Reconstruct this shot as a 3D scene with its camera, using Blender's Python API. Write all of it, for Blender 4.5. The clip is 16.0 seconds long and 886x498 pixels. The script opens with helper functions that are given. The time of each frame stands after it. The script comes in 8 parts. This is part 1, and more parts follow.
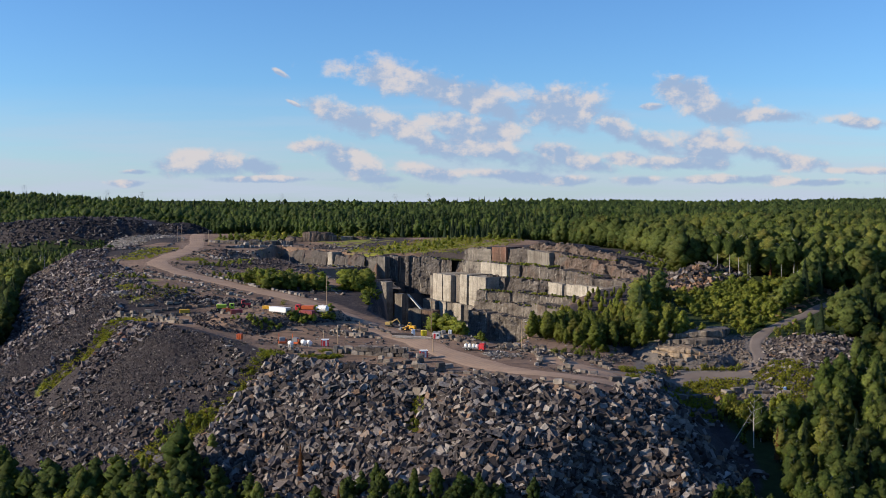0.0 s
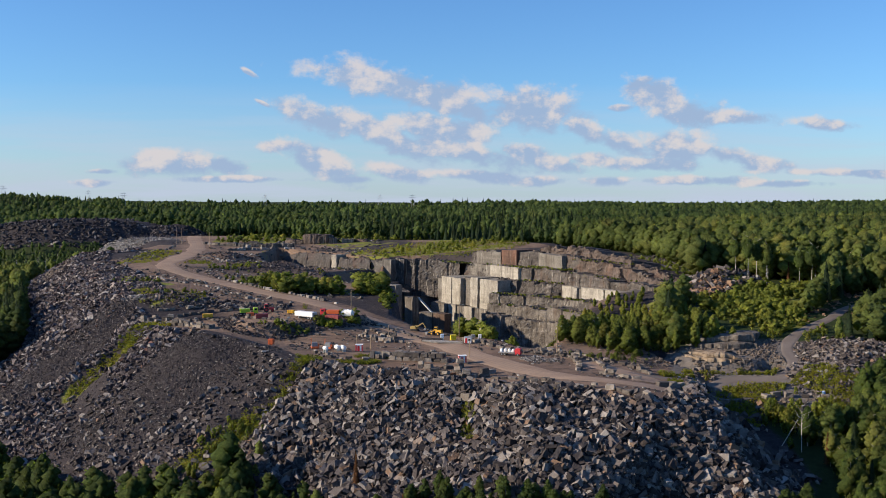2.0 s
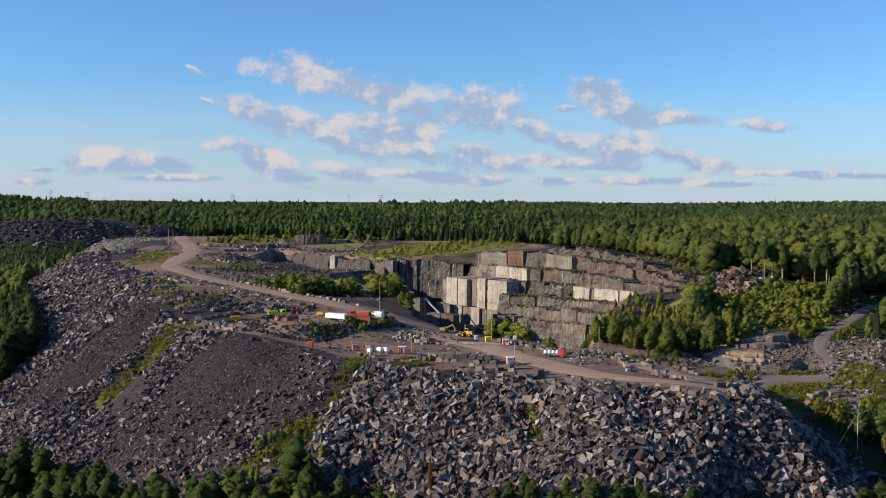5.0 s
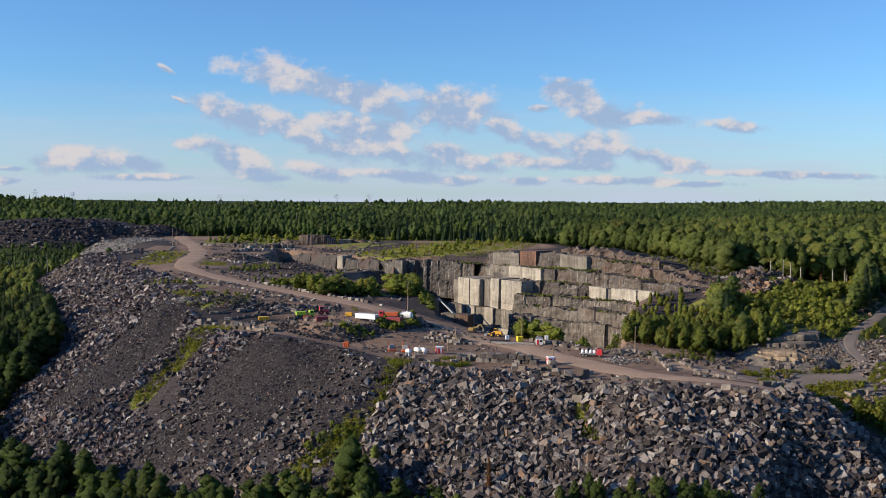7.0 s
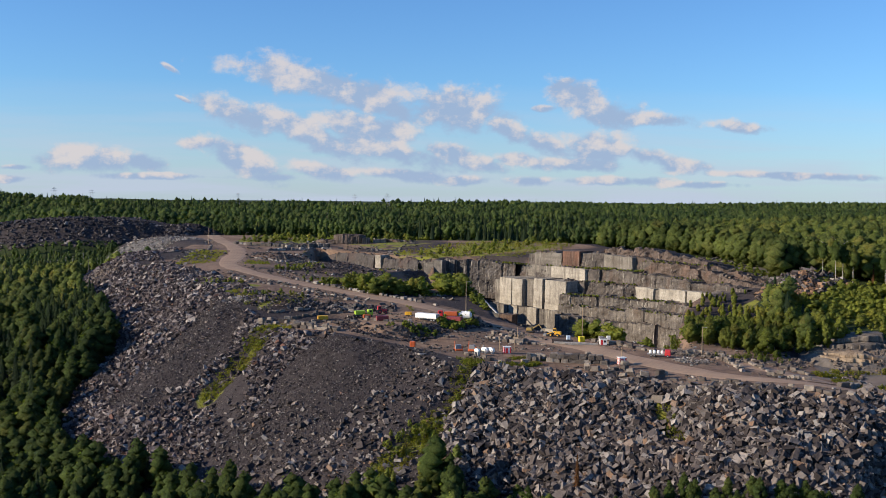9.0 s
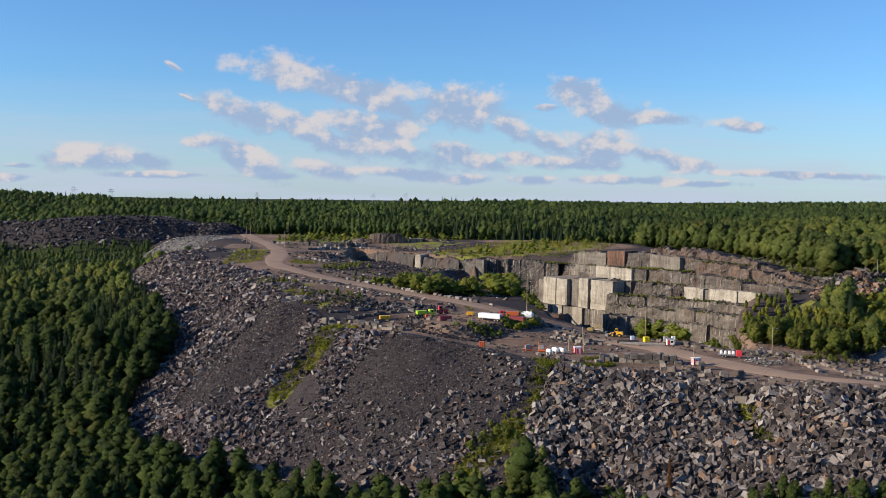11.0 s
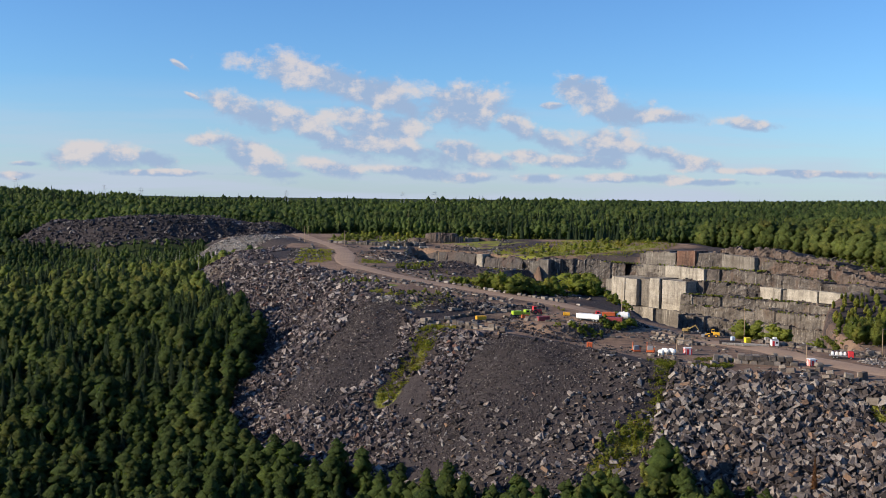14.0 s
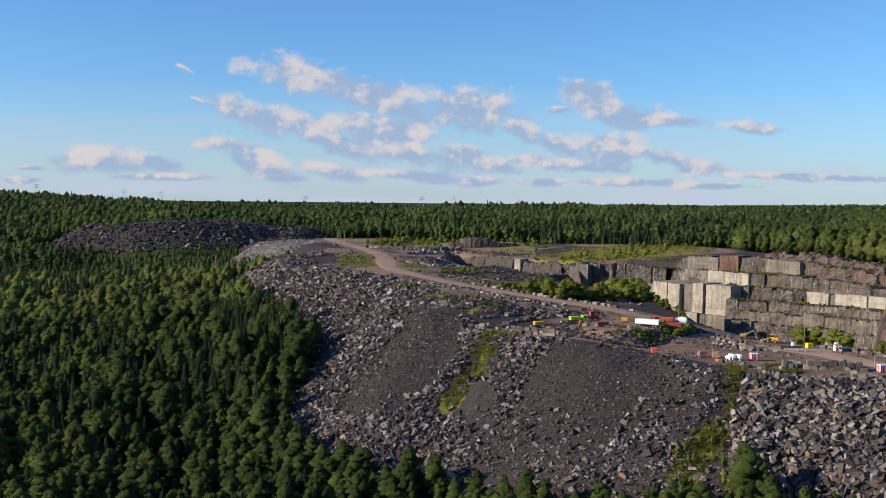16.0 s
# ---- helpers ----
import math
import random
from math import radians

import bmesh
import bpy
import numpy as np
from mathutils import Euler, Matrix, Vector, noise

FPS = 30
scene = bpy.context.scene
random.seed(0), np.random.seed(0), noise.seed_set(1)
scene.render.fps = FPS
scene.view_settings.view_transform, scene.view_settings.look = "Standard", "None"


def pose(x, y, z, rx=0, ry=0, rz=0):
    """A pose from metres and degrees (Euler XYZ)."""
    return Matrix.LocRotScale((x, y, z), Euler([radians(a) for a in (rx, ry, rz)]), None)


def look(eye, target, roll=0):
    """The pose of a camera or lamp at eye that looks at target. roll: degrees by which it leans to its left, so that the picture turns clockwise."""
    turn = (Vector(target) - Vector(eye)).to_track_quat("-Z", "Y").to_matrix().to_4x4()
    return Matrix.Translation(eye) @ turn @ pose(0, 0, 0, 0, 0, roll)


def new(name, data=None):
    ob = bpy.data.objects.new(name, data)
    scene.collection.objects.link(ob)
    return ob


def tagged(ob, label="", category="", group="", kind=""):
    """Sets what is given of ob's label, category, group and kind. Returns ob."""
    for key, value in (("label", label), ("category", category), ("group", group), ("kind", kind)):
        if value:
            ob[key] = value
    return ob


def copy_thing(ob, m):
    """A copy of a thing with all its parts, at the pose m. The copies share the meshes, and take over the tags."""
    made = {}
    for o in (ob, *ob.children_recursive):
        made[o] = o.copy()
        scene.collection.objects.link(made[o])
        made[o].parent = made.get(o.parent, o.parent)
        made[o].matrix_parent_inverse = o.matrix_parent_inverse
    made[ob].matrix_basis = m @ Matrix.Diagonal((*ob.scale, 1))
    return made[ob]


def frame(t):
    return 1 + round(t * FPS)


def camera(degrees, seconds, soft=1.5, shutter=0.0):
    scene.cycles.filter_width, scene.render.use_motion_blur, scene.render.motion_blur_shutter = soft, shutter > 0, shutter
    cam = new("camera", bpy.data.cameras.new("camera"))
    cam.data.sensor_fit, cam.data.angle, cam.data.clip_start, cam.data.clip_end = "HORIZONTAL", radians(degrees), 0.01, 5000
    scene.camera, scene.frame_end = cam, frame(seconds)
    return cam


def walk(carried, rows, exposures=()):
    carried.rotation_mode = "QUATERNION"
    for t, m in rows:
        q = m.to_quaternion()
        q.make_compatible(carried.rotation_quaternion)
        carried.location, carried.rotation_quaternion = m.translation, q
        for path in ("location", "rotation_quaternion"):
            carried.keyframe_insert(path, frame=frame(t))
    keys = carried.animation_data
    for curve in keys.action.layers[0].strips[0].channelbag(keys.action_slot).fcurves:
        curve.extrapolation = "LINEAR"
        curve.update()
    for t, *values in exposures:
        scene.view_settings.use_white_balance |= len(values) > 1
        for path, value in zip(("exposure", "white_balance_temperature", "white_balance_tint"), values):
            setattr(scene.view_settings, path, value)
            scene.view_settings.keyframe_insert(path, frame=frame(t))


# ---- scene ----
cam = camera(46.5, 16.0, 0.5)
METRES, EYE, TILT, LEAN, TURN = 160.0, 66.0, -2.9, 0.0, 0.0
ROWS = [
    (0.0, 0.0, 0.0, 0.0, 0.0, 0.0, -0.0),
    (0.5, -0.0317, 0.0016, 0.0015, -0.4, -0.01, 0.0),
    (1.0, -0.0634, 0.0031, 0.0033, -0.77, 0.02, -0.0),
    (1.5, -0.0943, 0.0046, 0.0059, -1.22, 0.02, -0.0),
    (2.0, -0.1252, 0.006, 0.0082, -1.7, 0.02, -0.02),
    (2.5, -0.1561, 0.0074, 0.0097, -2.13, 0.03, -0.04),
    (3.0, -0.1864, 0.0088, 0.0109, -2.5, 0.02, -0.04),
    (3.5, -0.2167, 0.0102, 0.0118, -2.89, 0.03, -0.03),
    (4.0, -0.2469, 0.0115, 0.012, -3.34, 0.02, -0.03),
    (6.5, -0.3989, 0.0208, 0.0133, -6.06, -0.01, 0.02),
    (7.0, -0.4296, 0.0234, 0.0137, -6.1, -0.02, 0.02),
    (7.5, -0.4601, 0.0265, 0.0141, -6.06, -0.03, 0.01),
    (8.0, -0.4909, 0.0294, 0.0136, -6.04, -0.03, -0.06),
    (8.5, -0.5217, 0.0322, 0.0141, -5.98, -0.05, -0.11),
    (9.0, -0.5531, 0.0353, 0.0134, -5.93, -0.03, -0.2),
    (11.5, -0.7142, 0.0501, 0.016, -5.69, -0.12, -0.28),
    (12.0, -0.747, 0.0531, 0.0163, -5.63, -0.14, -0.29),
    (12.5, -0.7804, 0.0565, 0.0167, -5.6, -0.17, -0.28),
    (13.0, -0.8142, 0.0605, 0.0172, -5.56, -0.19, -0.3),
    (13.5, -0.8484, 0.0642, 0.0182, -5.51, -0.19, -0.31),
    (14.0, -0.8812, 0.068, 0.0187, -5.46, -0.19, -0.32),
    (14.5, -0.9131, 0.0714, 0.0183, -5.4, -0.16, -0.33),
    (15.0, -0.9433, 0.0745, 0.0189, -5.33, -0.14, -0.3),
    (15.5, -0.9706, 0.0779, 0.02, -5.27, -0.1, -0.27),
    (16.0, -0.9959, 0.0803, 0.0212, -5.17, 0.03, -0.27),
]
walk(cam, [(t, pose(0, 0, EYE, TILT, LEAN, TURN) @ pose(METRES * x, METRES * y, METRES * z, 90 + pitch, roll, yaw)) for t, x, y, z, yaw, pitch, roll in ROWS])

# ---- world, sun ----
SUN_EL, SUN_AZ = 21.5, 186.0     # elevation; direction towards the sun, degrees from +x
world = bpy.data.worlds.new("world")
scene.world = world
world.use_nodes = True
SKY_STRENGTH, SUN_STRENGTH, STOPS = 0.08, 4.8, 0.6
scene.view_settings.exposure = STOPS


def build_sky(nt):
    n, l = nt.nodes, nt.links
    n.clear()
    out = n.new("ShaderNodeOutputWorld")
    bg = n.new("ShaderNodeBackground")
    sky = n.new("ShaderNodeTexSky")
    sky.sky_type, sky.sun_disc = "NISHITA", False
    sky.sun_elevation = radians(SUN_EL)
    sky.sun_rotation = radians(90 - SUN_AZ)
    sky.air_density, sky.dust_density, sky.ozone_density = 1.0, 0.15, 4.0
    bg.inputs["Strength"].default_value = SKY_STRENGTH
    tc = n.new("ShaderNodeTexCoord")
    sep = n.new("ShaderNodeSeparateXYZ")
    l.new(tc.outputs["Generated"], sep.inputs[0])

    def op(kind, a, b=None, c=None):
        m = n.new("ShaderNodeMath")
        m.operation = kind
        for i, v in enumerate((a, b, c)):
            if v is None:
                continue
            if isinstance(v, (int, float)):
                m.inputs[i].default_value = v
            else:
                l.new(v, m.inputs[i])
        return m.outputs[0]

    ahead = op("MAXIMUM", sep.outputs[1], 0.05)
    u, v = op("DIVIDE", sep.outputs[0], ahead), op("DIVIDE", sep.outputs[2], ahead)
    comb = n.new("ShaderNodeCombineXYZ")
    l.new(u, comb.inputs[0])
    l.new(v, comb.inputs[1])
    uv = comb.outputs[0]

    def fbm(vec, scale, detail, rough, offset=(0, 0, 0)):
        mp = n.new("ShaderNodeMapping")
        mp.inputs["Location"].default_value = offset
        mp.inputs["Scale"].default_value = (0.95, 1.25, 1)
        l.new(vec, mp.inputs["Vector"])
        t = n.new("ShaderNodeTexNoise")
        t.inputs["Scale"].default_value = scale
        t.inputs["Detail"].default_value = detail
        t.inputs["Roughness"].default_value = rough
        l.new(mp.outputs[0], t.inputs["Vector"])
        return t.outputs["Fac"]

    # heaps of cumulus: centre u, v and half sizes
    heaps = CLOUDS
    best, lit, weight = None, None, None
    for cu, cv, a, b, tilt in heaps:
        mp = n.new("ShaderNodeVectorMath")
        mp.operation = "SUBTRACT"
        l.new(uv, mp.inputs[0])
        mp.inputs[1].default_value = (cu, cv, 0)
        ca, sa = math.cos(radians(tilt)), math.sin(radians(tilt))
        pair = n.new("ShaderNodeCombineXYZ")
        for i, way in enumerate(((ca / a, -sa / a, 0), (sa / b, ca / b, 0))):
            dp = n.new("ShaderNodeVectorMath")
            dp.operation = "DOT_PRODUCT"
            l.new(mp.outputs[0], dp.inputs[0])
            dp.inputs[1].default_value = way
            l.new(dp.outputs["Value"], pair.inputs[i])
        ml = n.new("ShaderNodeVectorMath")
        ml.operation = "SCALE"
        ml.inputs["Scale"].default_value = 0.86
        l.new(pair.outputs[0], ml.inputs[0])
        ln = n.new("ShaderNodeVectorMath")
        ln.operation = "LENGTH"
        l.new(ml.outputs[0], ln.inputs[0])
        val = op("SUBTRACT", 1.0, ln.outputs["Value"])
        # height within the heap, weighted towards the sunlit left
        dt = n.new("ShaderNodeVectorMath")
        dt.operation = "DOT_PRODUCT"
        l.new(ml.outputs[0], dt.inputs[0])
        dt.inputs[1].default_value = (-0.5, 0.75, 0)
        w = op("POWER", op("MAXIMUM", op("ADD", val, 0.5), 0.001), 4.0)
        wl = op("MULTIPLY", w, dt.outputs["Value"])
        if best is None:
            best, lit, weight = val, wl, w
        else:
            best, lit, weight = op("SMOOTH_MAX", best, val, 0.25), op("ADD", lit, wl), op("ADD", weight, w)
    lit = op("DIVIDE", lit, op("MAXIMUM", weight, 1e-6))
    big = fbm(uv, 30, 10, 0.60, (3.1, 1.7, 0))
    shift = fbm(uv, 30, 10, 0.60, (3.1 + 0.009, 1.7 - 0.014, 0))
    dens = op("ADD", best, op("MULTIPLY", op("SUBTRACT", big, 0.5), 2.4))
    cover = n.new("ShaderNodeMapRange")
    cover.interpolation_type = "SMOOTHSTEP"
    l.new(dens, cover.inputs[0])
    cover.inputs[1].default_value, cover.inputs[2].default_value = -0.16, 0.50
    cover.inputs[3].default_value, cover.inputs[4].default_value = 0.0, 0.90
    relief = op("MULTIPLY", op("SUBTRACT", big, shift), 5.5)
    tone = n.new("ShaderNodeMapRange")
    tone.interpolation_type = "SMOOTHSTEP"
    l.new(op("ADD", lit, relief), tone.inputs[0])
    tone.inputs[1].default_value, tone.inputs[2].default_value = -0.32, 0.95
    cl = n.new("ShaderNodeMix")
    cl.data_type = "RGBA"
    l.new(tone.outputs[0], cl.inputs[0])
    cl.inputs[6].default_value = CLOUD_SHADE
    cl.inputs[7].default_value = CLOUD_LIT
    # thin veil along the horizon
    veil = n.new("ShaderNodeTexNoise")
    vm = n.new("ShaderNodeMapping")
    vm.inputs["Scale"].default_value = (3.0, 34.0, 1)
    l.new(uv, vm.inputs["Vector"])
    l.new(vm.outputs[0], veil.inputs["Vector"])
    veil.inputs["Scale"].default_value, veil.inputs["Detail"].default_value = 1.6, 5
    band = n.new("ShaderNodeMapRange")
    l.new(v, band.inputs[0])
    band.inputs[1].default_value, band.inputs[2].default_value = 0.11, 0.0
    band.inputs[3].default_value, band.inputs[4].default_value = 0.0, 0.92
    vf = n.new("ShaderNodeMapRange")
    l.new(veil.outputs["Fac"], vf.inputs[0])
    vf.inputs[1].default_value, vf.inputs[2].default_value = 0.42, 0.60
    front = op("GREATER_THAN", sep.outputs[1], 0.05)
    vfac = op("MULTIPLY", op("MULTIPLY", band.outputs[0], op("ADD", op("MULTIPLY", vf.outputs[0], 0.45), 0.55)), front)
    m1 = n.new("ShaderNodeMix")
    m1.data_type = "RGBA"
    l.new(vfac, m1.inputs[0])
    hue = n.new("ShaderNodeMix")
    hue.data_type, hue.blend_type = "RGBA", "MULTIPLY"
    hue.inputs[0].default_value = 1.0
    l.new(sky.outputs[0], hue.inputs[6])
    hue.inputs[7].default_value = SKY_TINT
    l.new(hue.outputs[2], m1.inputs[6])
    m1.inputs[7].default_value = CLOUD_VEIL
    m2 = n.new("ShaderNodeMix")
    m2.data_type = "RGBA"
    l.new(op("MULTIPLY", cover.outputs[0], front), m2.inputs[0])
    l.new(m1.outputs[2], m2.inputs[6])
    l.new(cl.outputs[2], m2.inputs[7])
    l.new(m2.outputs[2], bg.inputs["Color"])
    l.new(bg.outputs[0], out.inputs[0])


CLOUD_SHADE, CLOUD_LIT, CLOUD_VEIL = (2.85, 3.75, 5.35, 1), (5.75, 5.35, 5.4, 1), (4.3, 4.9, 6.1, 1)
SKY_TINT = (0.73, 1.03, 1.36, 1)
CLOUDS = [
    (-0.015, 0.107, 0.080, 0.0163, 12), (0.033, 0.090, 0.043, 0.0109, 15), (0.114, 0.086, 0.054, 0.0207, 8), (-0.085, 0.076, 0.045, 0.0131, 20),
    (-0.028, 0.059, 0.059, 0.0120, 24), (0.028, 0.065, 0.051, 0.0153, 10), (0.054, 0.043, 0.064, 0.0109, 12), (-0.127, 0.049, 0.020, 0.0060, 0),
    (-0.087, 0.033, 0.045, 0.0120, 24), (-0.234, 0.031, 0.043, 0.0120, 4), (-0.183, 0.031, 0.020, 0.0082, 10), (0.237, 0.100, 0.029, 0.0163, 15),
    (0.263, 0.084, 0.036, 0.0136, 5), (0.314, 0.078, 0.038, 0.0065, 2), (0.220, 0.111, 0.016, 0.0054, -20), (0.257, 0.048, 0.041, 0.0153, 0),
    (0.300, 0.043, 0.029, 0.0087, 15), (0.202, 0.053, 0.032, 0.0098, 20), (0.165, 0.066, 0.032, 0.0098, 20), (0.228, 0.033, 0.054, 0.0071, 0),
    (0.343, 0.033, 0.028, 0.0076, 8), (0.397, 0.072, 0.028, 0.0065, 6), (-0.157, 0.119, 0.008, 0.0024, 30), (-0.144, 0.090, 0.007, 0.0018, 25),
    (0.108, 0.043, 0.026, 0.0082, 10), (0.134, 0.033, 0.032, 0.0076, 10), (0.174, 0.037, 0.019, 0.0065, 0), (-0.015, 0.023, 0.033, 0.0076, 8),
    (0.060, 0.021, 0.043, 0.0054, 4), (0.188, 0.016, 0.023, 0.0049, 0), (0.125, 0.016, 0.026, 0.0044, 0), (-0.298, 0.024, 0.013, 0.0027, 0),
    (-0.306, 0.013, 0.018, 0.0033, 0), (-0.058, 0.017, 0.025, 0.0044, 0), (0.457, 0.024, 0.109, 0.0038, 1), (0.274, 0.017, 0.052, 0.0044, 0),
    (0.366, 0.014, 0.046, 0.0038, 0), (0.200, 0.087, 0.013, 0.0033, 0), (-0.175, 0.017, 0.059, 0.0033, 0),
]
build_sky(world.node_tree)

sun = new("sun", bpy.data.lights.new("sun", "SUN"))
sun.data.energy, sun.data.angle, sun.data.color = SUN_STRENGTH, radians(0.6), (1.0, 0.84, 0.64)
_sd = Vector((math.cos(radians(SUN_EL)) * math.cos(radians(SUN_AZ)), math.cos(radians(SUN_EL)) * math.sin(radians(SUN_AZ)), math.sin(radians(SUN_EL))))
sun.matrix_world = look(_sd * 500, (0, 0, 0))

# ---- materials ----


def material(name, rough=0.9, spec=0.2, metal=0.0):
    m = bpy.data.materials.new(name)
    m.use_nodes = True
    b = m.node_tree.nodes["Principled BSDF"]
    b.inputs["Roughness"].default_value = rough
    b.inputs["Specular IOR Level"].default_value = spec
    b.inputs["Metallic"].default_value = metal
    return m, m.node_tree, b


def coords(nt, kind="Object"):
    return nt.nodes.new("ShaderNodeTexCoord").outputs[kind]


def world_coords(nt):
    return nt.nodes.new("ShaderNodeNewGeometry").outputs["Position"]


def tex_noise(nt, vec, scale, detail=5, rough=0.6, stretch=None):
    if stretch:
        mp = nt.nodes.new("ShaderNodeMapping")
        mp.inputs["Scale"].default_value = stretch
        nt.links.new(vec, mp.inputs["Vector"])
        vec = mp.outputs[0]
    t = nt.nodes.new("ShaderNodeTexNoise")
    t.inputs["Scale"].default_value, t.inputs["Detail"].default_value, t.inputs["Roughness"].default_value = scale, detail, rough
    nt.links.new(vec, t.inputs["Vector"])
    return t.outputs["Fac"]


def ramp(nt, fac, stops):
    r = nt.nodes.new("ShaderNodeValToRGB")
    e = r.color_ramp.elements
    while len(e) < len(stops):
        e.new(0.5)
    for el, (p, c) in zip(e, stops):
        el.position, el.color = p, (*c, 1)
    nt.links.new(fac, r.inputs[0])
    return r.outputs[0]


def mixc(nt, fac, a, b, how="MIX"):
    m = nt.nodes.new("ShaderNodeMix")
    m.data_type, m.blend_type = "RGBA", how
    for i, v in ((0, fac), (6, a), (7, b)):
        if isinstance(v, (int, float)):
            m.inputs[i].default_value = v
        elif isinstance(v, tuple):
            m.inputs[i].default_value = (*v, 1)
        else:
            nt.links.new(v, m.inputs[i])
    return m.outputs[2]


def remap(nt, fac, a, b, lo=0.0, hi=1.0):
    r = nt.nodes.new("ShaderNodeMapRange")
    r.inputs[1].default_value, r.inputs[2].default_value, r.inputs[3].default_value, r.inputs[4].default_value = a, b, lo, hi
    nt.links.new(fac, r.inputs[0])
    return r.outputs[0]


def calc(nt, kind, a, b):
    m = nt.nodes.new("ShaderNodeMath")
    m.operation = kind
    for i, v in enumerate((a, b)):
        if isinstance(v, (int, float)):
            m.inputs[i].default_value = v
        else:
            nt.links.new(v, m.inputs[i])
    return m.outputs[0]


def bump(nt, bsdf, height, strength, distance):
    b = nt.nodes.new("ShaderNodeBump")
    b.inputs["Strength"].default_value, b.inputs["Distance"].default_value = strength, distance
    nt.links.new(height, b.inputs["Height"])
    nt.links.new(b.outputs[0], bsdf.inputs["Normal"])


def attribute(nt, name):
    a = nt.nodes.new("ShaderNodeAttribute")
    a.attribute_name = name
    return a.outputs["Fac"]


def paint(name, colour, rough=0.5, metal=0.0, dirt=0.25):
    m, nt, b = material(name, rough, 0.4, metal)
    v = coords(nt)
    d = remap(nt, tex_noise(nt, v, 1.3, 6, 0.7), 0.45, 0.75)
    c = mixc(nt, calc(nt, "MULTIPLY", d, dirt * 2), colour, tuple(0.45 * x + 0.05 for x in colour))
    nt.links.new(c, b.inputs["Base Color"])
    return m


def rock_material(name, stops, island=True, streak=0.0, scale=0.6):
    """Broken stone: each piece its own shade, with grain and rusty patches."""
    m, nt, b = material(name, 0.85, 0.25)
    v = world_coords(nt)
    if island:
        r = nt.nodes.new("ShaderNodeNewGeometry").outputs["Random Per Island"]
    else:
        r = nt.nodes.new("ShaderNodeObjectInfo").outputs["Random"]
    c = ramp(nt, r, stops)
    g = tex_noise(nt, v, scale, 8, 0.65)
    c = mixc(nt, 0.55, c, mixc(nt, 1.0, c, ramp(nt, g, [(0.3, (0.45, 0.43, 0.42)), (0.7, (1.5, 1.5, 1.5))]), "MULTIPLY"))
    if streak:
        s = tex_noise(nt, v, 0.9, 5, 0.6, (1, 1, 0.08))
        c = mixc(nt, remap(nt, s, 0.48, 0.66, 0, streak), c, (0.075, 0.07, 0.068))
        s3 = tex_noise(nt, v, 0.10, 5, 0.65)
        c = mixc(nt, remap(nt, s3, 0.45, 0.62, 0, 0.6), c, mixc(nt, 1.0, c, (0.5, 0.47, 0.47), "MULTIPLY"))
        s2 = tex_noise(nt, v, 0.35, 4, 0.6, (1, 1, 0.12))
        c = mixc(nt, remap(nt, s2, 0.6, 0.72, 0, 0.55), c, (0.20, 0.12, 0.075))
    nt.links.new(c, b.inputs["Base Color"])
    bump(nt, b, tex_noise(nt, v, 1.8, 7, 0.75), 0.9, 0.35)
    return m


BLOCK_TONES = [(0.0, (0.026, 0.021, 0.021)), (0.28, (0.053, 0.044, 0.042)), (0.54, (0.104, 0.087, 0.082)), (0.78, (0.186, 0.162, 0.149)), (0.93, (0.289, 0.264, 0.243)), (0.97, (0.194, 0.123, 0.081))]
WEST_TONES = [(0.0, (0.028, 0.021, 0.022)), (0.34, (0.057, 0.045, 0.045)), (0.62, (0.106, 0.086, 0.084)), (0.84, (0.198, 0.171, 0.163)), (0.95, (0.324, 0.293, 0.270)), (0.985, (0.138, 0.074, 0.057))]
M_BLOCK = rock_material("rough_block_stone", BLOCK_TONES)
M_BLOCK_PART = rock_material("rough_block_stone_single", BLOCK_TONES, False)
M_WEST = rock_material("reddish_rubble", WEST_TONES)
M_WEST_PART = rock_material("reddish_rubble_single", WEST_TONES, False)
M_RUBBLE = rock_material("dark_rubble", [(0.0, (0.024, 0.020, 0.022)), (0.5, (0.045, 0.038, 0.040)), (0.85, (0.075, 0.064, 0.063)), (0.97, (0.18, 0.160, 0.15))])
M_WALL = rock_material("quarry_face", [(0.0, (0.086, 0.078, 0.073)), (0.5, (0.130, 0.117, 0.105)), (1.0, (0.187, 0.171, 0.148))], False, 0.8, 0.25)
M_FAN = rock_material("spoil_stone", [(0.0, (0.026, 0.021, 0.022)), (0.55, (0.050, 0.042, 0.041)), (0.85, (0.095, 0.081, 0.077)), (0.96, (0.22, 0.195, 0.175))])
M_HILL = rock_material("hill_stone", [(0.0, (0.086, 0.072, 0.065)), (0.6, (0.137, 0.112, 0.094)), (1.0, (0.180, 0.137, 0.104))])
M_UPPER = rock_material("mixed_rubble", [(0.0, (0.035, 0.032, 0.032)), (0.5, (0.075, 0.068, 0.064)), (0.85, (0.14, 0.13, 0.118)), (1.0, (0.34, 0.32, 0.29))])
M_ORANGE = rock_material("tan_broken_rock", [(0.0, (0.13, 0.074, 0.045)), (0.6, (0.235, 0.142, 0.088)), (1.0, (0.30, 0.205, 0.140))])
M_CUT_FAR = rock_material("stored_block_stone", [(0.0, (0.085, 0.074, 0.069)), (0.5, (0.185, 0.165, 0.150)), (1.0, (0.38, 0.345, 0.305))], True, 0.0, 0.8)
M_SLAB = rock_material("pale_slab_stone", [(0.0, (0.26, 0.24, 0.215)), (1.0, (0.38, 0.355, 0.32))], False, 0.0, 0.8)
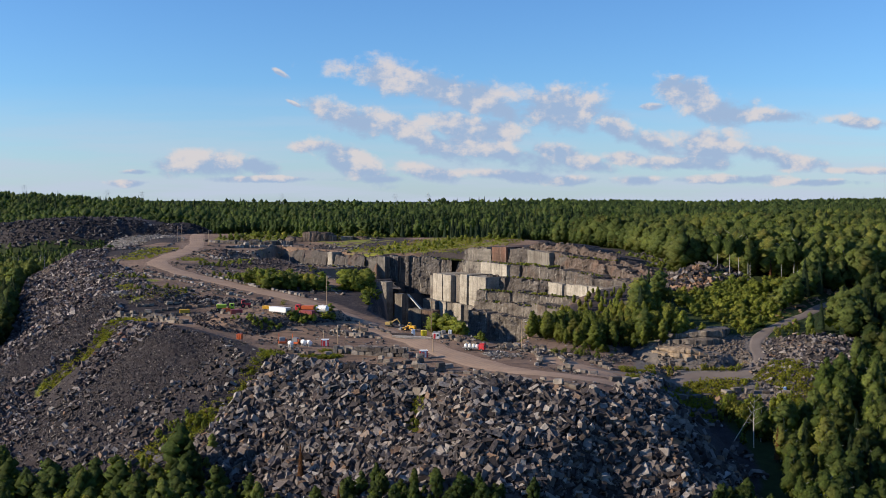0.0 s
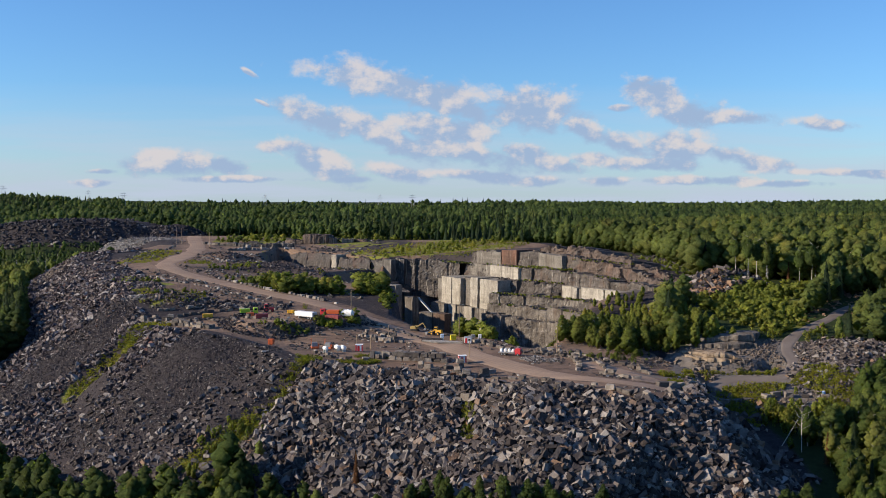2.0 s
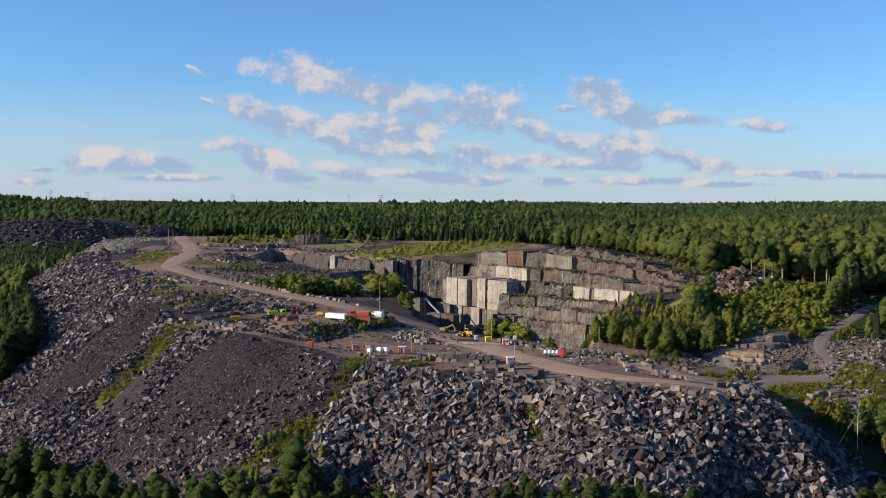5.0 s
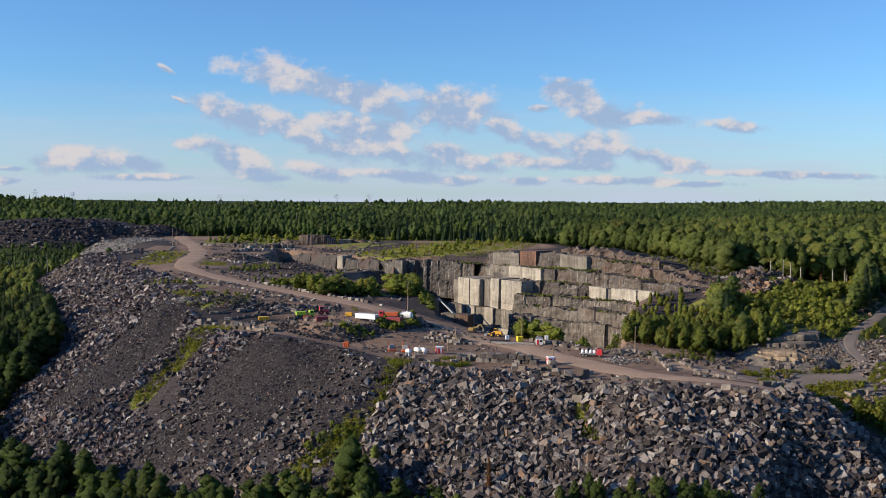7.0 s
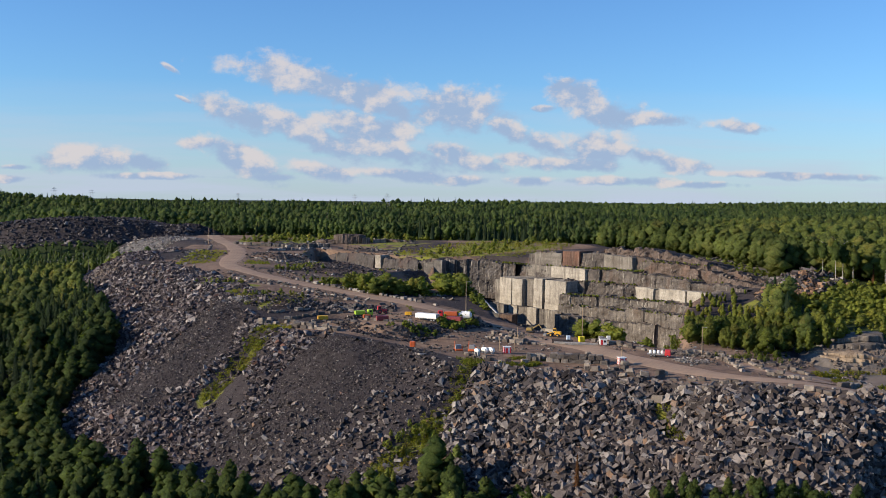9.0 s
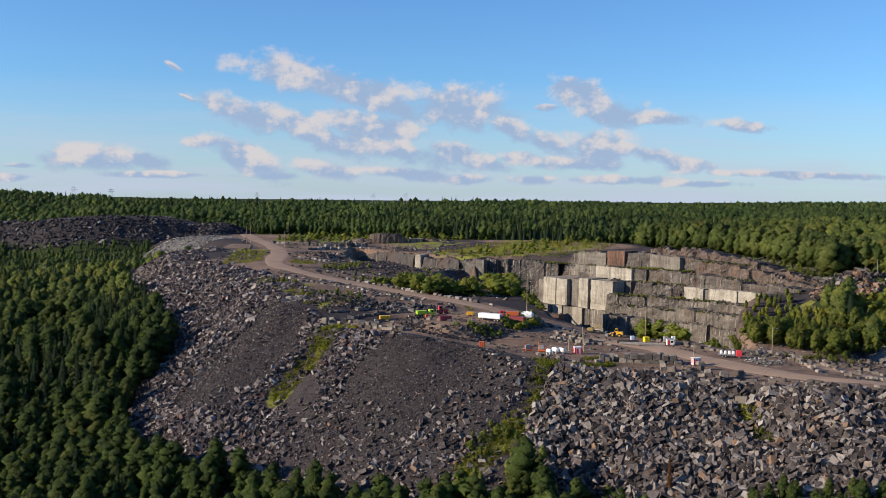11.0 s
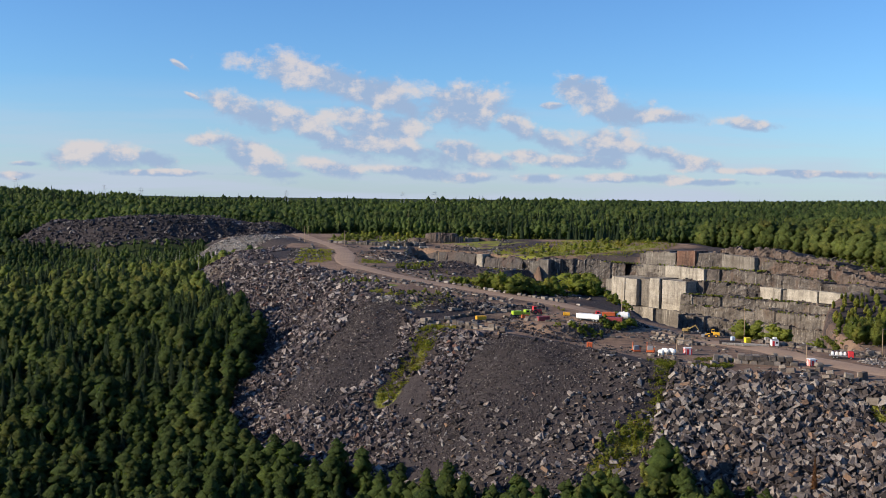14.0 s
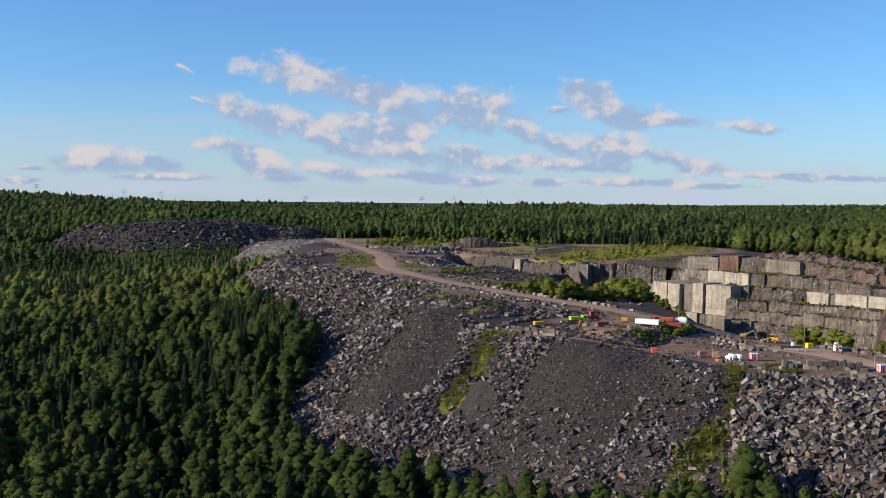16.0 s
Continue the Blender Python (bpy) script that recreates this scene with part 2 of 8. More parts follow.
M_CUT = rock_material("sawn_block_stone", [(0.0, (0.070, 0.059, 0.053)), (0.5, (0.138, 0.118, 0.102)), (1.0, (0.300, 0.260, 0.220))], False, 0.0, 0.8)


def leaf_material(name, dark, light, warm):
    m, nt, b = material(name, 0.75, 0.15)
    v = world_coords(nt)
    r = nt.nodes.new("ShaderNodeNewGeometry").outputs["Random Per Island"]
    big = tex_noise(nt, v, 0.11, 3, 0.6)
    vo = nt.nodes.new("ShaderNodeTexVoronoi")
    vo.inputs["Scale"].default_value = 0.22
    nt.links.new(v, vo.inputs["Vector"])
    sepc = nt.nodes.new("ShaderNodeSeparateColor")
    nt.links.new(vo.outputs["Color"], sepc.inputs[0])
    c = mixc(nt, calc(nt, "ADD", calc(nt, "MULTIPLY", remap(nt, big, 0.3, 0.7), 0.45), calc(nt, "MULTIPLY", sepc.outputs[0], 0.55)), dark, light)
    c = mixc(nt, remap(nt, sepc.outputs[1], 0.84, 0.98, 0, 0.6), c, warm)
    c = mixc(nt, remap(nt, tex_noise(nt, v, 0.045, 2, 0.5), 0.56, 0.74, 0, 0.5), c, warm)
    c = mixc(nt, 0.5, c, mixc(nt, 1.0, c, ramp(nt, r, [(0, (0.75, 0.75, 0.75)), (1, (1.25, 1.25, 1.2))]), "MULTIPLY"))
    fine = tex_noise(nt, v, 1.5, 4, 0.7)
    c = mixc(nt, 0.62, c, mixc(nt, 1.0, c, ramp(nt, fine, [(0.36, (0.50, 0.52, 0.52)), (0.5, (0.97, 0.97, 0.95)), (0.66, (1.62, 1.58, 1.36))]), "MULTIPLY"))
    stand_tone = tex_noise(nt, v, 0.016, 3, 0.55, (1, 0.7, 0.0))
    c = mixc(nt, 1.0, c, ramp(nt, stand_tone, [(0.36, (0.62, 0.68, 0.70)), (0.5, (1.0, 1.0, 1.0)), (0.64, (1.38, 1.32, 1.2))]), "MULTIPLY")
    nt.links.new(c, b.inputs["Base Color"])
    bump(nt, b, tex_noise(nt, v, 1.1, 5, 0.75), 0.75, 1.0)
    tr = nt.nodes.new("ShaderNodeBsdfTranslucent")
    nt.links.new(mixc(nt, 1.0, c, (1.3, 1.4, 0.6), "MULTIPLY"), tr.inputs["Color"])
    ms = nt.nodes.new("ShaderNodeMixShader")
    ms.inputs[0].default_value = 0.52
    nt.links.new(b.outputs[0], ms.inputs[1])
    nt.links.new(tr.outputs[0], ms.inputs[2])
    nt.links.new(ms.outputs[0], nt.nodes["Material Output"].inputs[0])
    return m


M_LEAF = leaf_material("broadleaf_foliage", (0.046, 0.072, 0.024), (0.096, 0.136, 0.037), (0.134, 0.138, 0.038))
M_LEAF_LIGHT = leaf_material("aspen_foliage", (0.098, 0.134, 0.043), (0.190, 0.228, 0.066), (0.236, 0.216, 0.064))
# far leaves lighter and bluer, with distance haze put into the colour
M_LEAF_HAZED = leaf_material("hazed_far_foliage", (0.0572, 0.0912, 0.0344), (0.1127, 0.1582, 0.0533), (0.1348, 0.1514, 0.0550))
M_NEEDLE = leaf_material("spruce_foliage", (0.026, 0.048, 0.028), (0.052, 0.084, 0.042), (0.068, 0.088, 0.038))
M_SHRUB = leaf_material("shrub_foliage", (0.128, 0.160, 0.038), (0.225, 0.250, 0.056), (0.262, 0.226, 0.060))
M_GRASS = leaf_material("weedy_grass", (0.1215, 0.1332, 0.0234), (0.1935, 0.1926, 0.0360), (0.2115, 0.1755, 0.0450))
M_DEAD = leaf_material("dry_brown_foliage", (0.10, 0.05, 0.025), (0.15, 0.075, 0.04), (0.17, 0.08, 0.05))


def bark_material(name, a, b_):
    m, nt, b = material(name, 0.9, 0.15)
    v = world_coords(nt)
    nt.links.new(mixc(nt, remap(nt, tex_noise(nt, v, 1.5, 4, 0.7, (1, 1, 2.5)), 0.42, 0.62), a, b_), b.inputs["Base Color"])
    return m


M_BIRCH_BARK = bark_material("pale_bark", (0.52, 0.49, 0.43), (0.22, 0.2, 0.18))
M_BARK = bark_material("dark_bark", (0.11, 0.085, 0.065), (0.06, 0.05, 0.04))


def ground_material():
    m, nt, b = material("ground", 0.95, 0.12)
    v = world_coords(nt)
    n1, n2, n3 = tex_noise(nt, v, 0.06, 5, 0.6), tex_noise(nt, v, 0.5, 8, 0.7), tex_noise(nt, v, 2.5, 5, 0.7)
    gravel = mixc(nt, remap(nt, n2, 0.3, 0.72), (0.030, 0.025, 0.027), (0.062, 0.053, 0.054))
    gravel = mixc(nt, remap(nt, n3, 0.60, 0.70), gravel, (0.13, 0.122, 0.115))
    yard = mixc(nt, remap(nt, n1, 0.35, 0.65), (0.180, 0.118, 0.084), (0.300, 0.204, 0.144))
    yard = mixc(nt, remap(nt, n2, 0.3, 0.7, 0, 0.5), yard, (0.075, 0.062, 0.056))
    yard = mixc(nt, remap(nt, tex_noise(nt, v, 0.16, 4, 0.65, (1, 2.6, 1)), 0.52, 0.64, 0, 0.65), yard, (0.066, 0.053, 0.048))
    grass = mixc(nt, remap(nt, n2, 0.3, 0.7), (0.125, 0.140, 0.028), (0.220, 0.218, 0.046))
    floor_ = mixc(nt, remap(nt, n2, 0.3, 0.7), (0.022, 0.034, 0.012), (0.040, 0.056, 0.018))
    pale = mixc(nt, remap(nt, n2, 0.3, 0.7), (0.115, 0.110, 0.108), (0.190, 0.182, 0.175))
    rock = mixc(nt, remap(nt, n2, 0.3, 0.7), (0.101, 0.090, 0.082), (0.195, 0.172, 0.152))

    def edge(name, soft=0.12):
        a = attribute(nt, name)
        s = calc(nt, "ADD", a, calc(nt, "MULTIPLY", calc(nt, "SUBTRACT", n2, 0.5), 0.5))
        return remap(nt, s, 0.5 - soft, 0.5 + soft)

    c = mixc(nt, edge("worked"), floor_, gravel)
    c = mixc(nt, edge("rock"), c, rock)
    c = mixc(nt, edge("yard"), c, yard)
    c = mixc(nt, edge("pale"), c, pale)
    c = mixc(nt, edge("grass"), c, grass)
    nt.links.new(c, b.inputs["Base Color"])
    bump(nt, b, calc(nt, "ADD", n2, calc(nt, "MULTIPLY", n3, 0.5)), 0.7, 0.5)
    return m


M_GROUND = ground_material()


def road_material(name, dark, light):
    m, nt, b = material(name, 0.95, 0.12)
    v = world_coords(nt)
    t = attribute(nt, "across")
    n1, n2 = tex_noise(nt, v, 0.12, 5, 0.6), tex_noise(nt, v, 1.1, 7, 0.7)
    c = mixc(nt, remap(nt, n1, 0.3, 0.7), dark, light)
    ruts = remap(nt, calc(nt, "ADD", calc(nt, "SINE", calc(nt, "MULTIPLY", t, 22.0), 0.0), calc(nt, "MULTIPLY", n2, 1.2)), 0.6, 1.5, 0, 0.2)
    c = mixc(nt, ruts, c, (0.17, 0.135, 0.115))
    c = mixc(nt, remap(nt, n2, 0.35, 0.7, 0, 0.35), c, (0.16, 0.14, 0.125))
    nt.links.new(c, b.inputs["Base Color"])
    bump(nt, b, n2, 0.4, 0.2)
    return m


M_ROAD = road_material("gravel_road", (0.285, 0.192, 0.133), (0.400, 0.282, 0.198))
M_TRACK = road_material("grey_track", (0.135, 0.110, 0.095), (0.205, 0.170, 0.148))

# ---- mesh helpers ----


def np_mesh(name, V, F, mat=None, smooth=False, normals=None):
    me = bpy.data.meshes.new(name)
    V, F = np.asarray(V, np.float32), np.asarray(F, np.int32)
    k = F.shape[1]
    me.vertices.add(len(V))
    me.vertices.foreach_set("co", V.ravel())
    me.loops.add(F.size)
    me.loops.foreach_set("vertex_index", F.ravel())
    me.polygons.add(len(F))
    me.polygons.foreach_set("loop_start", np.arange(0, F.size, k, dtype=np.int32))
    me.polygons.foreach_set("loop_total", np.full(len(F), k, np.int32))
    me.polygons.foreach_set("use_smooth", np.full(len(F), smooth or normals is not None))
    me.update(calc_edges=True)
    if normals is not None:
        me.normals_split_custom_set_from_vertices(normals)
    if mat:
        me.materials.append(mat)
    return me


def part(name, bm, mat, parent, label=""):
    """Links a bmesh or mesh as one mesh object under a thing or a part."""
    if isinstance(bm, bmesh.types.BMesh):
        me = bpy.data.meshes.new(name)
        bm.to_mesh(me)
        bm.free()
    else:
        me = bm
    if mat and not me.materials:
        me.materials.append(mat)
    ob = new(name, me)
    ob.parent = parent
    if label:
        ob["label"] = label
    return ob


def empty(name, m, label="", category="", group="", kind=""):
    ob = new(name)
    ob.matrix_world = m
    ob.empty_display_size = 0.5
    return tagged(ob, label, category, group, kind)


def join(pieces):
    """Joins (V, F) arrays."""
    Vs, Fs, o = [], [], 0
    for V, F in pieces:
        Vs.append(V)
        Fs.append(F + o)
        o += len(V)
    return np.concatenate(Vs), np.concatenate(Fs)


def spread(V, F, mats, at):
    """Copies one (V, F) by many 3x3 matrices and places, as arrays."""
    n, k = len(at), len(V)
    P = np.einsum("nij,kj->nki", mats, V) + at[:, None, :]
    Q = F[None] + (np.arange(n) * k)[:, None, None]
    return P.reshape(-1, 3), Q.reshape(-1, F.shape[1])


def turns(n, r, tilt=math.pi):
    """n random turns: any heading, tipped up to tilt."""
    a, b, c = r.uniform(0, 2 * math.pi, n), r.uniform(-tilt, tilt, n), r.uniform(-tilt, tilt, n)
    z, o = np.zeros(n), np.ones(n)
    Rz = np.stack([np.cos(a), -np.sin(a), z, np.sin(a), np.cos(a), z, z, z, o], -1).reshape(n, 3, 3)
    Rx = np.stack([o, z, z, z, np.cos(b), -np.sin(b), z, np.sin(b), np.cos(b)], -1).reshape(n, 3, 3)
    Ry = np.stack([np.cos(c), z, np.sin(c), z, o, z, -np.sin(c), z, np.cos(c)], -1).reshape(n, 3, 3)
    return Rz @ Rx @ Ry


def value_noise(x, y, scale, seed=0):
    """Smooth noise, -1 to 1, for arrays."""
    x, y = np.asarray(x, float) / scale, np.asarray(y, float) / scale
    xi, yi = np.floor(x), np.floor(y)
    fx, fy = x - xi, y - yi
    fx, fy = fx * fx * (3 - 2 * fx), fy * fy * (3 - 2 * fy)

    def hsh(a, b):
        s = np.sin(a * 127.1 + b * 311.7 + seed * 74.7) * 43758.5453
        return (s - np.floor(s)) * 2 - 1
    return (hsh(xi, yi) * (1 - fx) + hsh(xi + 1, yi) * fx) * (1 - fy) + (hsh(xi, yi + 1) * (1 - fx) + hsh(xi + 1, yi + 1) * fx) * fy


def octaves(x, y, scale, seed=0, n=3):
    return sum(value_noise(x, y, scale / 2 ** i, seed + i) / 2 ** i for i in range(n)) / (2 - 2 ** (1 - n))


# ---- land ----


def plate(points):
    """A thin-plate surface through points (x, y, z)."""
    p = np.array(points, float)
    c, s = p[:, :2].mean(0), 200.0
    q = (p[:, :2] - c) / s

    def kern(d2):
        return np.where(d2 > 1e-12, 0.5 * d2 * np.log(np.maximum(d2, 1e-12)), 0)
    n = len(p)
    A = np.zeros((n + 3, n + 3))
    A[:n, :n] = kern(((q[:, None] - q[None]) ** 2).sum(-1)) + np.eye(n) * 1e-4
    A[:n, n], A[:n, n + 1:] = 1, q
    A[n, :n], A[n + 1:, :n] = 1, q.T
    w = np.linalg.solve(A, np.concatenate([p[:, 2], np.zeros(3)]))

    def surface(x, y):
        x, y = (np.asarray(x, float) - c[0]) / s, (np.asarray(y, float) - c[1]) / s
        out = w[n] + w[n + 1] * x + w[n + 2] * y
        for i in range(n):
            out = out + w[i] * kern((x - q[i, 0]) ** 2 + (y - q[i, 1]) ** 2)
        return out
    return surface


# natural ground
wild = plate([
    (-400, 60, -42), (-150, 60, -40), (60, 60, -34), (200, 100, -22),
    (-260, 260, -31), (-185, 280, -24), (-120, 265, -18), (-60, 248, -7), (0, 212, -4), (60, 222, -3),
    (105, 240, 1), (170, 260, 9), (-217, 322, -24), (-240, 369, -14), (-240, 417, -2), (-272, 453, 3),
    (-270, 504, 8), (-230, 640, 25), (-300, 640, 19), (-340, 730, 24), (-135, 760, 38), (0, 690, 39),
    (140, 640, 39), (165, 430, 38),
    (-202, 440, 8), (-222, 525, 15), (-192, 398, 1), (-178, 350, -12), (-222, 585, 23), (-250, 710, 24), (92, 282, 11.5), (108, 302, 17), (106, 330, 22.5), (128, 362, 27), (106, 400, 32), (140, 330, 22),
])
wild_far = plate([
    (-340, 730, 24), (-250, 710, 25), (-300, 850, 38), (-135, 760, 38), (0, 690, 39), (140, 640, 39), (250, 450, 38), (400, 600, 40), (0, 1000, 42), (-300, 1050, 44),
    (500, 1000, 42), (100, 1400, 47), (-300, 1400, 49), (550, 1400, 45), (-480, 1000, 46), (-440, 1100, 47), (-540, 1200, 56), (-640, 1350, 57), (-430, 1250, 48), (900, 1000, 45),
    (0, 2000, 44), (-1500, 1500, 52), (1500, 1500, 45), (0, 3500, 40), (-600, 300, -10), (-600, 700, 25),
])
# levels of the worked ground
worked_levels = plate([
    (-37, 315, 20), (-5, 300, 19.5), (15, 317, 19.8), (32, 308, 19), (44, 284, 17.5), (0, 345, 20), (-66, 329, 20.5),
    (-40, 290, 19.6), (0, 266, 18.8), (28, 246, 20.6), (44, 236, 16.5), (50, 223, 10.0), (-76, 321, 23.6), (-90, 337, 23.4), (-62, 346, 21), (-60, 360, 25.5), (-80, 370, 24.6),
    (-113, 355, 22.8), (-120, 388, 28), (-57, 402, 25), (-12, 356, 18.8), (-22, 367, 19.8), (-4, 348, 19.2), (-32, 378, 21.5),
])
upper_levels = plate([
    (-113, 355, 22.8), (-120, 388, 28), (-57, 402, 26), (-100, 447, 30), (-135, 480, 34.3), (-139, 536, 35.5), (-138, 570, 36.3),
    (-160, 675, 38), (-184, 520, 33.5), (-191, 535, 35), (-90, 640, 37), (-60, 590, 34), (-27, 619, 38.5), (17, 580, 40), (-206, 777, 40),
    (-130, 430, 31), (-155, 452, 32.5), (-140, 424, 30.5), (-222, 690, 37.0), (-200, 672, 39.5), (-182, 684, 39.5), (-60, 470, 28), (-60, 360, 25.5), (-80, 370, 24.6), (40, 620, 42), (-90, 540, 31), (60, 398, 25.5), (80, 425, 31.5), (-24, 372, 20.5), (-30, 392, 22.5),
])
RIM = [(-216, 752), (-236, 722), (-224, 676), (-196, 660), (-185, 640), (-184, 606), (-189, 574), (-198, 561), (-194, 540), (-186, 514), (-164, 470), (-140, 424), (-125, 391), (-115, 355), (-90, 336),
       (-69, 314), (-56, 293), (-40, 287), (-22, 279), (-4, 264), (10, 254), (24, 240), (38, 231), (50, 222), (53, 260),
       (59, 285), (66, 310), (60, 330), (70, 380), (100, 440), (90, 520), (50, 600), (20, 640), (-60, 690), (-140, 745)]


def to_outline(x, y, poly):
    """Signed distance to a closed outline (inside negative), the nearest point and how far along the outline it lies."""
    x, y = np.asarray(x, float), np.asarray(y, float)
    best = np.full(x.shape, 1e18)
    nx, ny, na = np.zeros_like(x), np.zeros_like(x), np.zeros_like(x)
    inside = np.zeros(x.shape, bool)
    run = 0.0
    for (ax, ay), (bx, by) in zip(poly, poly[1:] + poly[:1]):
        ex, ey = bx - ax, by - ay
        ln = math.hypot(ex, ey)
        t = np.clip(((x - ax) * ex + (y - ay) * ey) / ln ** 2, 0, 1)
        px, py = ax + t * ex, ay + t * ey
        d = (x - px) ** 2 + (y - py) ** 2
        near = d < best
        best = np.where(near, d, best)
        nx, ny, na = np.where(near, px, nx), np.where(near, py, ny), np.where(near, run + t * ln, na)
        cross = ((ay > y) != (by > y)) & (x < ex * (y - ay) / (ey if ey else 1e-9) + ax)
        inside ^= cross
        run += ln
    d = np.sqrt(best)
    return np.where(inside, -d, d), nx, ny, na


def blend(a, b, t):
    t = np.clip(t, 0, 1)
    t = t * t * (3 - 2 * t)
    return a * (1 - t) + b * t


def worked(x, y):
    return blend(worked_levels(x, y), upper_levels(x, y), (np.asarray(y) - 365) / 40)


def natural(x, y):
    x, y = np.asarray(x, float), np.asarray(y, float)
    t = np.maximum((np.hypot((x + 40) / 1.0, (y - 420)) - 300) / 160, 0)
    return blend(wild(x, y), wild_far(x, y), t)


PIT = [(-27, 394), (-19, 380), (-3, 364), (6, 345), (14, 327), (19, 321), (25, 328), (29, 344), (37, 372), (49, 400), (63, 417),
       (88, 430), (78, 446), (52, 488), (30, 518), (-2, 551), (-28, 566), (-36, 562), (-32, 520), (-28, 490), (-27, 440), (-29, 415)]


STEP_CUT = [(-14, 462), (-44, 468), (-62, 495), (-66, 528), (-50, 558), (-38, 566), (-30, 556), (-20, 520), (-8, 480)]
BACK_CUT = [(-100, 626), (-89, 615), (-73, 606), (-60, 594), (-46, 578), (-37, 570), (-38, 545), (-52, 520), (-72, 515), (-96, 545), (-106, 590)]


def knoll(x, y):
    """The wooded knoll and the rock hill behind the cut benches."""
    k1 = 2.5 * np.exp(-(((x - 60) / 26) ** 2 + ((y - 356) / 36) ** 2))
    k2 = (3.0 + 1.0 * octaves(x, y, 11, 15)) * np.exp(-(((x - 66) / 22) ** 2 + ((y - 478) / 26) ** 2))
    return k1 + k2


DUMP = [(-358, 772), (-300, 742), (-262, 745), (-232, 752), (-200, 757), (-178, 778), (-215, 812), (-290, 815), (-354, 800)]
HEAPS = [(104, 409, 15, 6.0), (116, 307, 17, 4.0), (104, 292, 14, 3.0), (-85, 520, 24, 4.5), (-120, 560, 14, 3.0), (-205, 682, 24, 1.0), (-108, 392, 12, 2.5)]


# crests and gullies running down the dumps: line, rise, half width
FOLDS = [([(-122, 396), (-136, 366), (-152, 342)], 3.2, 11.0), ([(-82, 324), (-94, 303), (-106, 282)], 3.0, 14.0), ([(-110, 356), (-120, 340), (-130, 326)], -2.2, 6.0), ([(-146, 404), (-166, 380), (-178, 362)], 2.0, 9.0),
         ([(-52, 292), (-60, 277), (-72, 264)], -2.5, 6.0), ([(-28, 274), (-34, 258), (-38, 240)], 2.4, 10.0), ([(-6, 260), (-7, 248), (-5, 238)], -2.6, 5.0), ([(8, 250), (7, 236), (8, 222)], 2.0, 8.0), ([(18, 246), (20, 234)], -1.8, 4.5), ([(34, 232), (34, 220)], 1.6, 8.0)]
TERRACE = [(-79, 353), (-73, 346), (-65, 347), (-55, 354), (-45, 364), (-37, 373), (-50, 386), (-75, 380), (-82, 364)]
LEDGE_CUT = [(58, 324), (62, 315), (67, 308.5), (74, 305.5), (82, 306), (89, 311), (92, 303), (82, 298.5), (72, 299.5), (62, 306), (55, 318)]


def fold(x, y):
    out = np.zeros(np.shape(x))
    for line, rise, w in FOLDS:
        best = np.full(np.shape(x), 1e9)
        for (ax, ay), (bx, by) in zip(line, line[1:]):
            ex, ey = bx - ax, by - ay
            t = np.clip(((x - ax) * ex + (y - ay) * ey) / (ex * ex + ey * ey), 0, 1)
            best = np.minimum(best, np.hypot(x - ax - t * ex, y - ay - t * ey))
        out = out + rise * np.exp(-(best / w) ** 2)
    return out


def height(x, y):
    x, y = np.asarray(x, float), np.asarray(y, float)
    base = natural(x, y) + 1.5 * octaves(x, y, 60, 3) + 6.0 * octaves(x, y, 320, 9, 2) * np.clip((np.hypot(x, y - 400) - 350) / 400, 0, 1)
    d, nx, ny, na = to_outline(x, y, RIM)
    d = d + 2.2 * octaves(x, y, 22, 5) * np.clip(np.abs(d) / 12, 0, 1)
    top = worked(nx, ny)
    s = 0.57 - 0.19 * np.clip((nx + 40) / 55, 0, 1) + 0.36 * np.clip((nx - 35) / 9, 0, 1)
    out = np.maximum(d, 0)
    slope = top - s * out - 0.0022 * np.maximum(out - 25, 0) ** 2 * (nx > -30) + (1.3 * octaves(x, y, 16, 21) + fold(x, y)) * np.clip(out / 10, 0, 1)
    east = np.clip((nx - 55) / 12, 0, 1) * np.clip((ny - 285) / 20, 0, 1)
    north = np.clip((ny - 560) / 60, 0, 1)
    z = np.where(d > 0, np.maximum(base, slope), blend(slope, worked(x, y), 1.0))
    # where the works meet the rising land there is no dump slope
    soft = np.clip(d / 30 + 0.5, 0, 1)
    meet = blend(worked(x, y), base, soft)
    z = blend(z, meet, np.maximum(east, north))
    z = z + knoll(x, y)
    for hx, hy, r, h in HEAPS:
        z = z + h * np.clip(1 - np.hypot(x - hx, y - hy) / r, 0, 1) ** 0.8
    dd, *_ = to_outline(x, y, DUMP)
    z = np.maximum(z, 50.5 + 2.5 * octaves(x, y, 30, 31) - 0.62 * np.maximum(dd + 6, 0) - 5.0 * np.clip((x + 240) / 30, 0, 1) - 5.0 * np.clip((-x - 275) / 50, 0, 1))
    bd, *_ = to_outline(x, y, BACK_CUT)
    z = np.where(bd < 0, np.maximum(np.minimum(z, 26.5 + 0.03 * (600 - y)), z + 5.0 * bd), z)
    sd, *_ = to_outline(x, y, STEP_CUT)
    z = np.where(sd < 0, np.minimum(z, np.maximum(9.0, z + 1.6 * sd)), z)
    td, *_ = to_outline(x, y, TERRACE)
    z = np.maximum(z, 24.9 + 0.4 * octaves(x, y, 9, 41) - 0.85 * np.maximum(td, 0)) if np.size(x) else z
    ld, *_ = to_outline(x, y, LEDGE_CUT)
    z = np.where(ld < 0, np.minimum(z, np.maximum(15.0, z + 3.0 * ld)), z)
    pd, px, py, _ = to_outline(x, y, PIT)
    z = np.where(pd < 0, np.maximum(2.0, z + 6.0 * pd), z)
    return z


